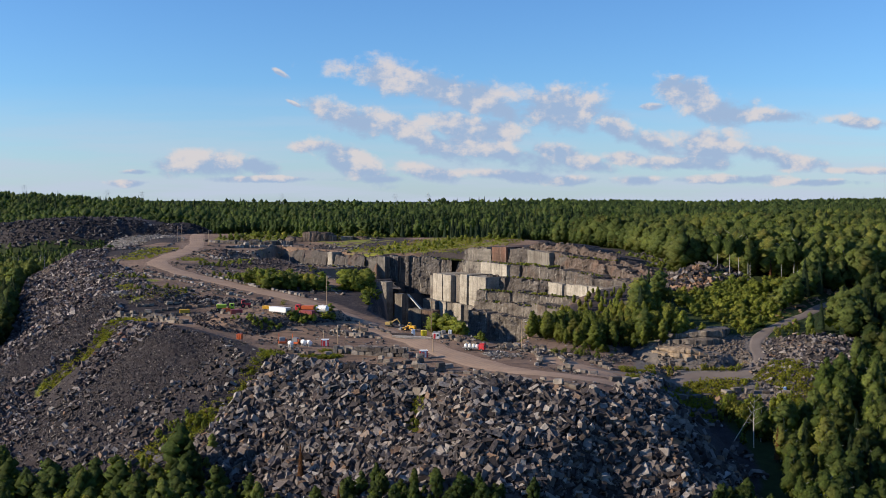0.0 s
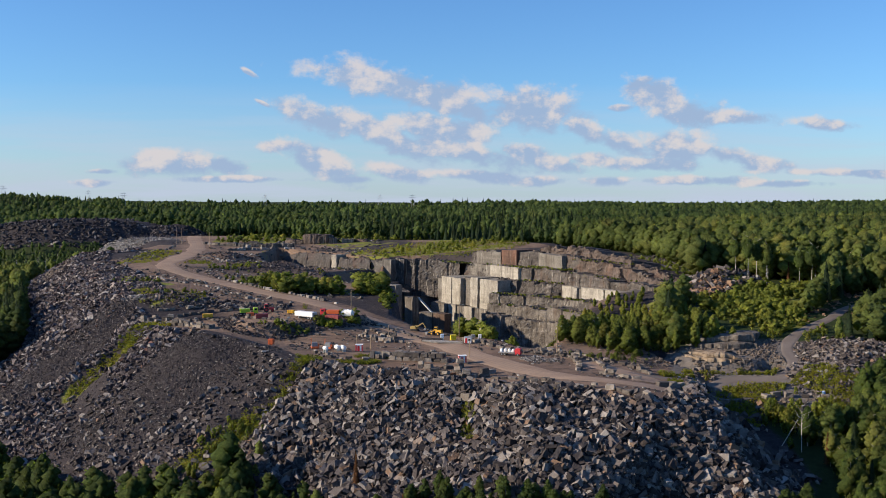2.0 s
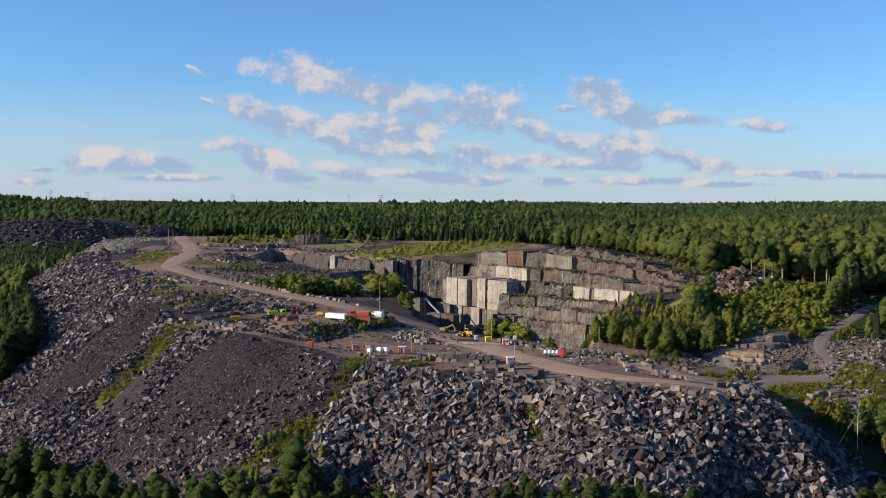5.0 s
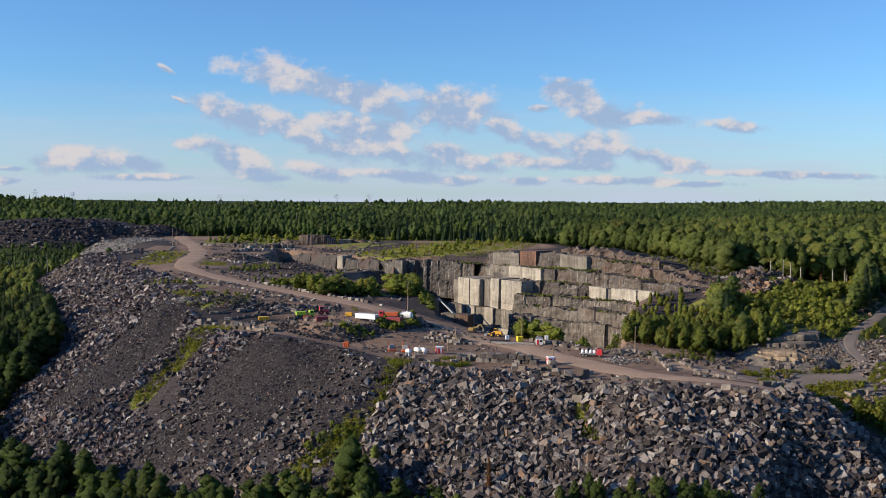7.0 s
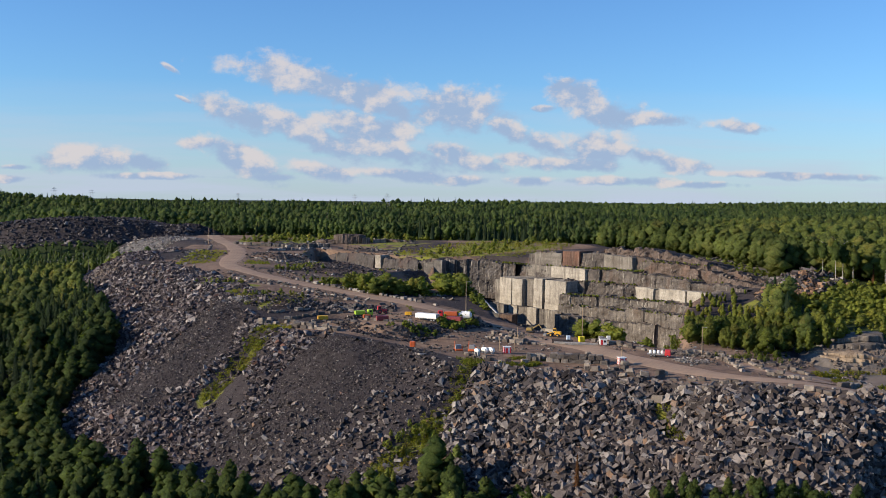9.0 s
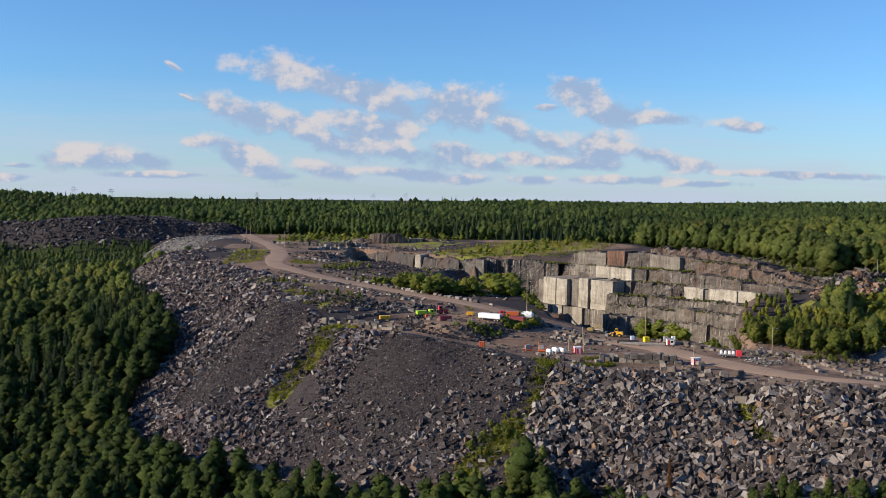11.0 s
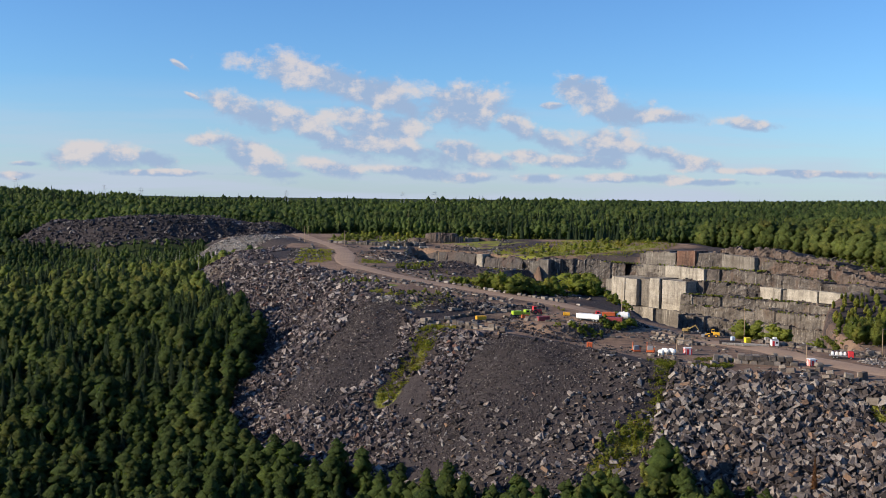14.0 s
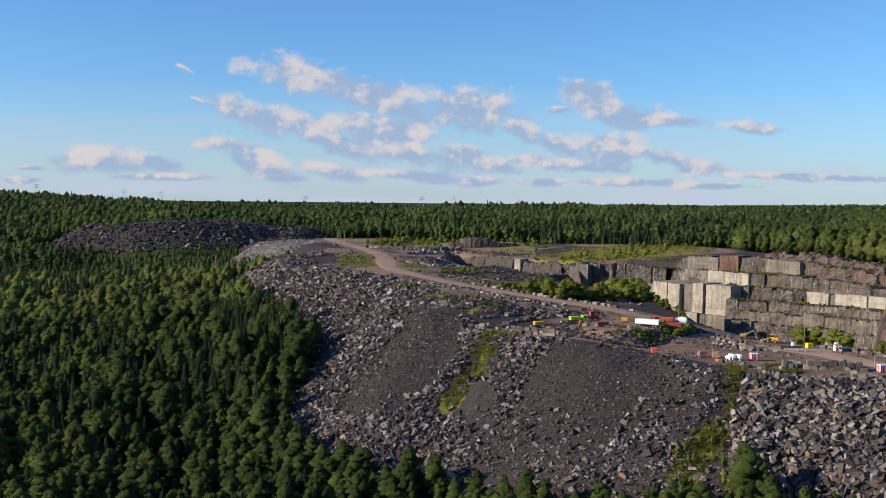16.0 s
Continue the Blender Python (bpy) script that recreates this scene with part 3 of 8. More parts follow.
ROADS = [
    ([(48, 258), (33, 262), (20.7, 271), (9.7, 288.5), (-2.3, 310), (-14.4, 343), (-24, 362), (-35, 377), (-57, 402), (-80, 424),
      (-100, 446), (-121, 463), (-135, 484), (-141, 510), (-141, 536), (-140, 569), (-148, 620), (-160, 672), (-172, 720), (-176, 760)], 5.2),
    ([(40, 288), (52, 284), (62, 288), (72, 296), (86, 293), (95, 303), (96, 318), (104, 330), (112, 338), (124, 350), (134, 364), (150, 372)], 2.1),
    ([(30, 300), (38, 290), (44, 280), (42, 268)], 4.5),
]


def road_distance(x, y):
    best = np.full(np.shape(x), 1e9)
    for line, w in ROADS:
        for (ax, ay), (bx, by) in zip(line, line[1:]):
            ex, ey = bx - ax, by - ay
            t = np.clip(((x - ax) * ex + (y - ay) * ey) / (ex * ex + ey * ey), 0, 1)
            best = np.minimum(best, np.hypot(x - ax - t * ex, y - ay - t * ey) - w)
    return best


def axis(lo, fine_lo, fine_hi, hi, step, grow):
    a = list(np.arange(fine_lo, fine_hi + 1e-6, step))
    s, v = step, fine_hi
    while v < hi:
        s *= grow
        v += s
        a.append(min(v, hi))
    s, v = step, fine_lo
    while v > lo:
        s *= grow
        v -= s
        a.insert(0, max(v, lo))
    return np.array(a)


GX, GY = axis(-4200, -260, 150, 4200, 2.0, 1.09), axis(-600, 200, 640, 4300, 2.0, 1.07)
XX, YY = np.meshgrid(GX, GY)
ZZ = height(XX, YY)


def ground(x, y):
    """Height of the ground sheet, between its grid points."""
    x, y = np.asarray(x, float), np.asarray(y, float)
    i = np.clip(np.searchsorted(GX, x) - 1, 0, len(GX) - 2)
    j = np.clip(np.searchsorted(GY, y) - 1, 0, len(GY) - 2)
    fx, fy = (x - GX[i]) / (GX[i + 1] - GX[i]), (y - GY[j]) / (GY[j + 1] - GY[j])
    return (ZZ[j, i] * (1 - fx) + ZZ[j, i + 1] * fx) * (1 - fy) + (ZZ[j + 1, i] * (1 - fx) + ZZ[j + 1, i + 1] * fx) * fy


def rim_zones(x, y):
    """Distance outside the rim, and distance along it."""
    d, nx, ny, na = to_outline(x, y, RIM)
    return d, nx, ny, na


# lines of weeds down the dumps, (x, y) from top to foot, and half width
WEEDS = [([(-108, 357), (-114, 348), (-120, 340), (-128, 330)], 5.2), ([(-145, 449), (-134, 440), (-122, 432)], 3.6), ([(-49, 298), (-53, 288), (-57, 281), (-64, 275)], 3.0), ([(-62, 276), (-69, 268), (-77, 262)], 4.6),
         ([(-40, 295), (-31, 297)], 2.4), ([(-52, 300), (-47, 298)], 1.6), ([(-6, 260), (-8, 250), (-5, 241)], 2.0), ([(16, 250), (18, 243)], 1.6)]


def near_lines(x, y, lines):
    best = np.full(np.shape(x), 1e9)
    for line, w in lines:
        for (ax, ay), (bx, by) in zip(line, line[1:]):
            ex, ey = bx - ax, by - ay
            t = np.clip(((x - ax) * ex + (y - ay) * ey) / (ex * ex + ey * ey), 0, 1)
            best = np.minimum(best, np.hypot(x - ax - t * ex, y - ay - t * ey) / w)
    return best


def meadow(x, y):
    """1 where the plateau behind the pit is grassy."""
    a = np.exp(-(((x + 4) / 52) ** 2 + ((y - 584) / 42) ** 2) * 1.1)
    b = np.exp(-((((x - 102) / 22) ** 2 + ((y - 372) / 40) ** 2)) ** 2)
    c = np.exp(-(((x - 72) / 18) ** 2 + ((y - 276) / 9) ** 2))
    bd, *_ = to_outline(x, y, BACK_CUT)
    return np.maximum.reduce([a * np.clip(bd / 4, 0, 1), b, c])


def bare_flank(x, y):
    """One on the bare gravel flank east of the boulder dump."""
    return np.exp(-((((x - 64) / 11) ** 2 + ((y - 250) / 27) ** 2)) ** 2)


def build_ground():
    nx, ny = len(GX), len(GY)
    V = np.stack([XX, YY, ZZ], -1).reshape(-1, 3)
    i, j = np.meshgrid(np.arange(nx - 1), np.arange(ny - 1))
    a = (j * nx + i).ravel()
    F = np.stack([a, a + 1, a + nx + 1, a + nx], -1)
    me = np_mesh("ground", V, F, M_GROUND, True)
    x, y = V[:, 0], V[:, 1]
    d, rx, ry, na = rim_zones(x, y)
    base = natural(x, y)
    works = np.where(d < 0, 1.0, np.clip((V[:, 2] - base - 2.5) / 2.0, 0, 1))
    works[(ry > 600) & (d > 0)] = 0
    dd, *_ = to_outline(x, y, DUMP)
    works = np.maximum(works, np.clip((20 - dd) / 6, 0, 1))
    mead = meadow(x, y)
    yard = np.clip(-(d + 4) / 6, 0, 1) * np.clip((372 - y) / 12, 0, 1) * (x < 60)
    yard = np.maximum(yard, np.clip(0.55 + 0.9 * octaves(x, y, 34, 95), 0, 1) * np.clip(-(d + 6) / 6, 0, 1))
    yard = np.maximum(yard, np.clip((9 - road_distance(x, y)) / 8, 0, 1) * (d < 6))
    grass = np.maximum(np.clip(1.1 - near_lines(x, y, WEEDS) + 0.6 * octaves(x, y, 7, 88), 0, 1), np.clip(mead * 1.6 - 0.3, 0, 1))
    grass = np.maximum(grass, np.clip((d < 0) * (octaves(x, y, 26, 77) - 0.15) * 3.0, 0, 1) * np.clip((y - 372) / 20, 0, 1) * (road_distance(x, y) > 5))
    grass = np.maximum(grass, (d < 0) * np.clip((y - 605) / 40, 0, 1) * np.clip((road_distance(x, y) - 5) / 5, 0, 1) * np.clip(0.8 + octaves(x, y, 24, 78), 0, 1) * np.clip((x + 150) / 15, 0, 1))
    grass = grass * np.clip(1 - 1.2 * np.exp(-(((x + 178) / 26) ** 2 + ((y - 590) / 70) ** 2)), 0, 1)
    for hx, hy, hr in ((-159, 545, 24), (-97, 623, 15)):
        grass = grass * np.clip(1 - 1.5 * np.exp(-((x - hx) ** 2 + (y - hy) ** 2) / hr ** 2), 0, 1)
    pale = np.exp(-(((x + 206) / 30) ** 2 + ((y - 684) / 22) ** 2)) * 1.5
    grass = grass * np.clip(1.2 - 1.3 * pale, 0, 1)
    rock = np.clip(1.4 * np.exp(-(((x - 72) / 30) ** 2 + ((y - 452) / 36) ** 2)), 0, 1) * np.clip(1.2 - mead * 1.2, 0, 1)
    rock = np.maximum(rock, np.exp(-(((x - 60) / 14) ** 2 + ((y - 304) / 8) ** 2)))
    pd, *_ = to_outline(x, y, PIT)
    sd, *_ = to_outline(x, y, STEP_CUT)
    grass = grass * (pd > 2) * (sd > 2) * np.clip(0.85 + 1.3 * octaves(x, y, 7, 79), 0, 1)
    fan = 1.0 * np.exp(-(((x + 206) / 12) ** 2 + ((y - 541) / 18) ** 2))
    rock = np.maximum(rock, fan)
    rock = np.maximum(rock, 1.15 * np.exp(-((((x - 84) / 38) ** 2 + ((y - 300) / 28) ** 2)) ** 2) * (d > -6))
    grass = grass * np.clip(1 - 0.8 * np.exp(-((((x - 84) / 34) ** 2 + ((y - 302) / 22) ** 2)) ** 2), 0, 1)
    works = np.maximum(works, bare_flank(x, y) * 1.4)
    grass = grass * np.clip(1 - 1.4 * bare_flank(x, y), 0, 1)
    for name, val in (("worked", works), ("yard", yard), ("grass", grass), ("pale", pale), ("rock", rock)):
        at = me.attributes.new(name, "FLOAT", "POINT")
        at.data.foreach_set("value", np.clip(val, 0, 1).astype(np.float32))
    return tagged(new("ground", me), "dark quarry gravel and forest floor reaching the horizon", "ground", "", "structure")


build_ground()


def smooth_line(line, step=3.0):
    p = np.array(line, float)
    for _ in range(2):
        q = np.empty((2 * len(p), 2))
        q[0::2] = np.vstack([p[:1], 0.75 * p[1:] + 0.25 * p[:-1]])
        q[1::2] = np.vstack([0.75 * p[:-1] + 0.25 * p[1:], p[-1:]])
        p = q
    seg = np.hypot(*np.diff(p, axis=0).T)
    s = np.concatenate([[0], np.cumsum(seg)])
    t = np.arange(0, s[-1], step)
    return np.stack([np.interp(t, s, p[:, 0]), np.interp(t, s, p[:, 1])], -1)


def build_road(name, line, w, label, mat=M_ROAD):
    p = smooth_line(line, 1.6)
    g = np.gradient(p, axis=0)
    g /= np.linalg.norm(g, axis=1)[:, None]
    side = np.stack([-g[:, 1], g[:, 0]], -1)
    k = 11
    ts = np.linspace(-1, 1, k)
    wob = 1 + 0.16 * value_noise(np.arange(len(p)) * 1.6, np.zeros(len(p)), 7, 4)
    P = p[:, None, :] + side[:, None, :] * (ts[None, :, None] * (w * wob)[:, None, None])
    Z = ground(P[..., 0], P[..., 1]) + 0.14 - 0.2 * np.abs(ts)[None] ** 6
    V = np.concatenate([P, Z[..., None]], -1).reshape(-1, 3)
    i, j = np.meshgrid(np.arange(k - 1), np.arange(len(p) - 1))
    a = (j * k + i).ravel()
    me = np_mesh(name, V, np.stack([a, a + 1, a + k + 1, a + k], -1), mat, True)
    at = me.attributes.new("across", "FLOAT", "POINT")
    at.data.foreach_set("value", np.tile(ts, len(p)).astype(np.float32))
    tagged(new(name, me), label, "road", "", "structure")


build_road("road_haul", *ROADS[0], "tan gravel haul road with wheel ruts across the quarry")
build_road("road_side", *ROADS[1], "grey gravel side track winding up beside rubble heaps", M_TRACK)
build_road("road_spur", *ROADS[2], "short gravel spur at the edge of the yard")

# ---- quarry benches ----


def stone_shapes(n, r, wide, tall, chip=0.05):
    """Quarried stones: six-sided, squared but uneven, some with a broken corner."""
    cube = np.array([(x, y, z) for z in (-0.5, 0.5) for y in (-0.5, 0.5) for x in (-0.5, 0.5)])
    F = np.array([(0, 2, 3, 1), (4, 5, 7, 6), (0, 1, 5, 4), (2, 6, 7, 3), (0, 4, 6, 2), (1, 3, 7, 5)])
    T = np.concatenate([F[1:, [0, 1, 2]], F[1:, [0, 2, 3]]])
    out = []
    for i in range(n):
        V = cube * np.array([1.0, r.uniform(*wide), r.uniform(*tall)]) + r.normal(0, chip, (8, 3))
        if i % 3 == 0:
            V[r.integers(4, 8)] *= r.uniform(0.45, 0.8)
        out.append((V, T))
    return out


# flat angular waste, and squared rejected blocks
STONES = stone_shapes(24, np.random.default_rng(3), (0.34, 0.85), (0.16, 0.50), 0.065)
BLOCKS = stone_shapes(24, np.random.default_rng(4), (0.36, 0.74), (0.24, 0.52), 0.045)


def along(line, step):
    p = np.array(line, float)
    seg = np.hypot(*np.diff(p, axis=0).T)
    s = np.concatenate([[0], np.cumsum(seg)])
    return p, s


def face_material(name, light, dark, rust, pale=0.0, drill=0.0, smooth=0.0):
    """Standing quarry rock: vertical water streaks, bedding bands, rusty and pale stains, faint drill lines."""
    m, nt, b = material(name, 0.85, 0.25)
    v = world_coords(nt)
    c = mixc(nt, remap(nt, tex_noise(nt, v, 0.16, 6, 0.65), 0.36, 0.64), dark, light)
    band = tex_noise(nt, v, 0.5, 5, 0.65, (0.12, 0.12, 1.3))
    c = mixc(nt, remap(nt, band, 0.42, 0.66, 0, 0.55), c, mixc(nt, 1.0, c, (0.58, 0.55, 0.54), "MULTIPLY"))
    s1 = tex_noise(nt, v, 0.8 - 0.4 * smooth, 6, 0.7, (1, 1, 0.07 + 0.08 * smooth))
    c = mixc(nt, remap(nt, s1, 0.50, 0.64, 0, 0.85 - 0.25 * smooth), c, mixc(nt, 1.0, c, (0.30, 0.28, 0.28), "MULTIPLY"))
    s2 = tex_noise(nt, v, 1.3, 4, 0.6, (1, 1, 0.05))
    c = mixc(nt, remap(nt, s2, 0.58, 0.70, 0, 0.55 + pale), c, (0.40, 0.37, 0.32))
    s3 = tex_noise(nt, v, 0.11, 4, 0.6, (1, 1, 0.55))
    c = mixc(nt, remap(nt, s3, 0.54, 0.68, 0, 0.7), c, rust)
    g = tex_noise(nt, v, 1.6, 7, 0.7)
    c = mixc(nt, 0.6, c, mixc(nt, 1.0, c, ramp(nt, g, [(0.3, (0.5, 0.48, 0.47)), (0.7, (1.45, 1.45, 1.42))]), "MULTIPLY"))
    if drill:
        dl = tex_noise(nt, v, 3.4, 2, 0.5, (1, 1, 0.012))
        c = mixc(nt, remap(nt, dl, 0.54, 0.64, 0, drill), c, mixc(nt, 1.0, c, (0.6, 0.58, 0.56), "MULTIPLY"))
    nt.links.new(c, b.inputs["Base Color"])
    bump(nt, b, tex_noise(nt, v, 1.6, 6, 0.7), 0.7 - 0.45 * smooth, 0.3)
    return m


M_CUT_ROCK = face_material("streaked_bench_rock", (0.144, 0.127, 0.113), (0.060, 0.052, 0.049), (0.098, 0.068, 0.053), 0.05)
M_CUT_LOW = face_material("pale_streaked_bench_rock", (0.182, 0.163, 0.142), (0.070, 0.062, 0.057), (0.108, 0.080, 0.060), 0.22)
M_CUT_DARK = face_material("dark_recess_rock", (0.115, 0.104, 0.098), (0.056, 0.051, 0.050), (0.090, 0.066, 0.054), 0.12)
M_CUT_SMOOTH = face_material("smooth_dark_rock", (0.098, 0.088, 0.084), (0.066, 0.060, 0.058), (0.100, 0.066, 0.056), -0.3, 0.0, 1.0)
M_CUT_BROWN = face_material("rusty_brown_rock", (0.140, 0.108, 0.091), (0.076, 0.058, 0.050), (0.150, 0.092, 0.066), -0.2)
M_LEDGE = face_material("grey_ledge_rock", (0.190, 0.165, 0.142), (0.115, 0.098, 0.086), (0.080, 0.066, 0.058), -0.3, 0.0, 0.3)
M_TAN = face_material("tan_bedded_rock", (0.330, 0.262, 0.190), (0.200, 0.152, 0.108), (0.240, 0.165, 0.105), -0.2, 0.0, 0.2)
M_SAWN = face_material("fresh_sawn_face", (0.400, 0.372, 0.318), (0.262, 0.242, 0.208), (0.190, 0.168, 0.140), 0.2, 0.1, 0.9)
M_SAWN_GREY = face_material("weathered_sawn_face", (0.205, 0.188, 0.164), (0.130, 0.118, 0.105), (0.110, 0.092, 0.076), 0.2, 0.12, 0.9)
M_SAWN_RED = face_material("rust_stained_sawn_face", (0.170, 0.100, 0.072), (0.105, 0.062, 0.048), (0.160, 0.080, 0.055), -0.2, 0.3, 0.6)
M_SAWN_WET = face_material("dark_wet_sawn_face", (0.105, 0.096, 0.088), (0.060, 0.054, 0.050), (0.080, 0.060, 0.048), 0.0, 0.3, 0.8)


def rock_root(name, x, y, z, label):
    return empty(name, pose(x, y, z), label, "rock wall", "", "structure")


def cut_face(name, pts, label, mat, seed, depth=14.0, joints=(2.2, 7.0), jut=0.5, rough=0.45, cap=0.4, setback=0.8, debris=0, rounded=0.0, greys=M_HILL):
    """One bench: a continuous broken face along (x, y, foot, crest), left to right as seen from the yard, with its ledge going back and fallen stones on it."""
    r = np.random.default_rng(seed)
    p = np.array(pts, float)
    seg = np.hypot(*np.diff(p[:, :2], axis=0).T)
    s = np.concatenate([[0], np.cumsum(seg)])
    step = 0.55
    u = np.arange(0, s[-1] + step, step).clip(0, s[-1])
    A = np.stack([np.interp(u, s, p[:, k]) for k in range(4)], -1)
    # the turn at each corner is eased over a few metres
    k = np.ones(7) / 7
    for c in (0, 1):
        A[3:-3, c] = np.convolve(A[:, c], k, "valid")
    g = np.gradient(A[:, :2], axis=0)
    g /= np.linalg.norm(g, axis=1)[:, None] + 1e-9
    back = np.stack([-g[:, 1], g[:, 0]], -1)
    edges, a = [0.0], 0.0
    while a < s[-1]:
        a += joints[0] * (joints[1] / joints[0]) ** r.random()
        edges.append(a)
    col = np.searchsorted(np.array(edges), u + 0.3 * value_noise(u, u * 0, 2.0, seed), side="right")
    n = col.max() + 2
    off, dz = r.uniform(-jut, jut, n), r.normal(0, cap * 0.75, n)
    off[r.random(n) < 0.16] += r.uniform(0.8, 2.2)
    split = np.stack([r.uniform(0.25, 0.5, n), r.uniform(0.6, 0.85, n)], -1)
    step_in = r.uniform(0.0, setback, (n, 2)) * (r.random((n, 2)) < 0.6)
    h = A[:, 3] - A[:, 2]
    crest = A[:, 3] + dz[col] + cap * value_noise(u, u * 0 + 7, 3.1, seed + 1) + 0.6 * cap * value_noise(u, u * 0 + 7, 1.1, seed + 2)
    nz = max(6, int(h.max() / 0.6))
    rows = []
    for v in np.linspace(0, 1, nz):
        z = A[:, 2] + (crest - A[:, 2]) * v
        wob = 0.10 * value_noise(u, u * 0 + 3, 2.4, seed + 3)
        d = off[col] + step_in[col, 0] * (v + wob > split[col, 0]) + step_in[col, 1] * (v + wob > split[col, 1])
        d = d + rough * (0.8 * value_noise(u + seed * 9, z * 0.8, 4.2, seed + 4) + 0.5 * value_noise(u, z, 1.7, seed + 5) + 0.32 * value_noise(u, z * 1.3, 0.8, seed + 6))
        d = d + np.maximum(0, v - 0.86) / 0.14 * rough * 1.4 * np.maximum(0, value_noise(u, u * 0 + 1, 1.9, seed + 8))
        d = d + rounded * h * max(0.0, v - 0.35) ** 2 + 0.03 * h * v
        rows.append(np.concatenate([A[:, :2] + back * d[:, None], z[:, None]], -1))
    top = rows[-1]
    for q in (0.8, 2.5, 6.0, depth):
        rows.append(np.concatenate([top[:, :2] + back * q, (top[:, 2] + 0.25 * value_noise(u, u * 0 + q, 2.0, seed + 9) - (0.12 * q if rounded else 0.0))[:, None]], -1))
    V = np.concatenate(rows)
    nu = len(u)
    i, j = np.meshgrid(np.arange(nu - 1), np.arange(len(rows) - 1))
    q = (j * nu + i).ravel()
    F = np.concatenate([np.stack([q, q + 1, q + nu + 1], -1), np.stack([q, q + nu + 1, q + nu], -1)])
    root = rock_root(name, *p[0, :3], label)
    o = np.array(root.location)[None]
    part("rock_face", np_mesh("rock_face", V - o, F, mat), None, root)
    if debris:
        which = r.integers(0, nu, debris)
        away = r.uniform(0.4, 4.5, debris)
        size = 0.35 * (2.0 / 0.35) ** (r.random(debris) ** 1.5)
        at = np.concatenate([top[which, :2] + back[which] * away[:, None], (top[which, 2] + size * 0.15)[:, None]], -1)
        kind = r.integers(0, len(STONES), debris)
        pieces = [spread(*STONES[k], turns(int((kind == k).sum()), r, 0.5) * size[kind == k][:, None, None], at[kind == k]) for k in range(len(STONES)) if (kind == k).any()]
        SV, ST = join(pieces)
        ob = part("stone_scree", np_mesh("stone_scree", SV - o, ST, greys), None, root)
        ob["kind"] = "stuff"
    return root


def slab_mesh(w, depth, h, r, cap, rough):
    """A quarried slab: sawn front near y=0, x from 0 to w, going back; broken top edge and chipped arrises."""
    nx, nz = max(4, int(w / 0.7)), max(4, int(h / 1.2))
    xs, zs = np.linspace(0, w, nx), np.linspace(0, 1, nz)
    ox = r.uniform(0, 900)
    X, Zr = np.meshgrid(xs, zs)
    topz = h + cap * (0.8 * value_noise(xs + ox, xs * 0 + 3, 2.2, 5) + 0.7 * value_noise(xs + ox, xs * 0 + 9, 5.0, 6))
    Z = Zr * topz[None]
    Y = rough * (0.5 * value_noise(X + ox, Z * 0.3, 3.0, 8) + 0.3 * value_noise(X + ox, Z, 1.3, 11)) + 0.01 * Z
    chip = 0.45 * np.maximum(0, value_noise(X + ox, Z, 1.5, 13) - 0.1)
    Y = Y + chip * ((Zr > 0.92) | (X < 0.1) | (X > w - 0.1))
    front = np.stack([X, Y, Z], -1).reshape(-1, 3)
    back = np.stack([X, np.full_like(X, depth), Z], -1).reshape(-1, 3)
    V = np.concatenate([front, back])
    o = nx * nz
    F = []
    for j in range(nz - 1):
        for i in range(nx - 1):
            q = j * nx + i
            F.append((q, q + 1, q + nx + 1, q + nx))
    for j in range(nz - 1):
        p, q = j * nx, j * nx + nx - 1
        F.append((p + o, p, p + nx, p + nx + o))
        F.append((q, q + o, q + nx + o, q + nx))
    t = (nz - 1) * nx
    for i in range(nx - 1):
        F.append((t + i, t + i + 1, t + i + 1 + o, t + i + o))
    return V, np.array(F)


def sawn_panels(name, a, b, panels, label, depth, seed, cap=0.3):
    """Sawn slabs along a straight line from a to b: (from, to, setback, foot, crest, material)."""
    r = np.random.default_rng(seed)
    L = math.hypot(b[0] - a[0], b[1] - a[1])
    ang = math.degrees(math.atan2(b[1] - a[1], b[0] - a[0]))
    base = pose(a[0], a[1], 0, 0, 0, ang)
    root = rock_root(name, a[0], a[1], min(q[3] for q in panels), label)
    inv = root.matrix_world.inverted()
    for t0, t1, setb, z0, z1, mat in panels:
        V, F = slab_mesh((t1 - t0) * L - 0.10, depth, z1 - z0, r, cap, 0.12)
        ob = part("rock_slab", np_mesh("rock_slab", V, F, mat), None, root)
        ob.matrix_basis = inv @ base @ pose(t0 * L + 0.05, setb, z0, 0, 0, r.normal(0, 0.5))
    return root


# the tall sawn face above the pit, in three steps
PALE_A, PALE_B = (-6.5, 527.5), (20.0, 484.5)
sawn_panels("quarry_wall_pale_upper", PALE_A, PALE_B, [
    (-0.035, 0.05, 0.7, 13.2, 25.8, M_SAWN_GREY), (0.05, 0.23, 0.0, 13.6, 27.2, M_SAWN), (0.237, 0.385, 0.1, 13.8, 27.0, M_SAWN),
    (0.385, 0.55, 2.6, 13.8, 27.3, M_SAWN_GREY), (0.552, 0.675, 0.0, 13.6, 28.0, M_SAWN), (0.675, 0.71, 1.5, 13.4, 28.0, M_SAWN_WET), (0.71, 1.0, 0.1, 13.4, 27.9, M_SAWN)],
    "tall pale sawn quarry face with drill lines and dark streaks", 16, 1)
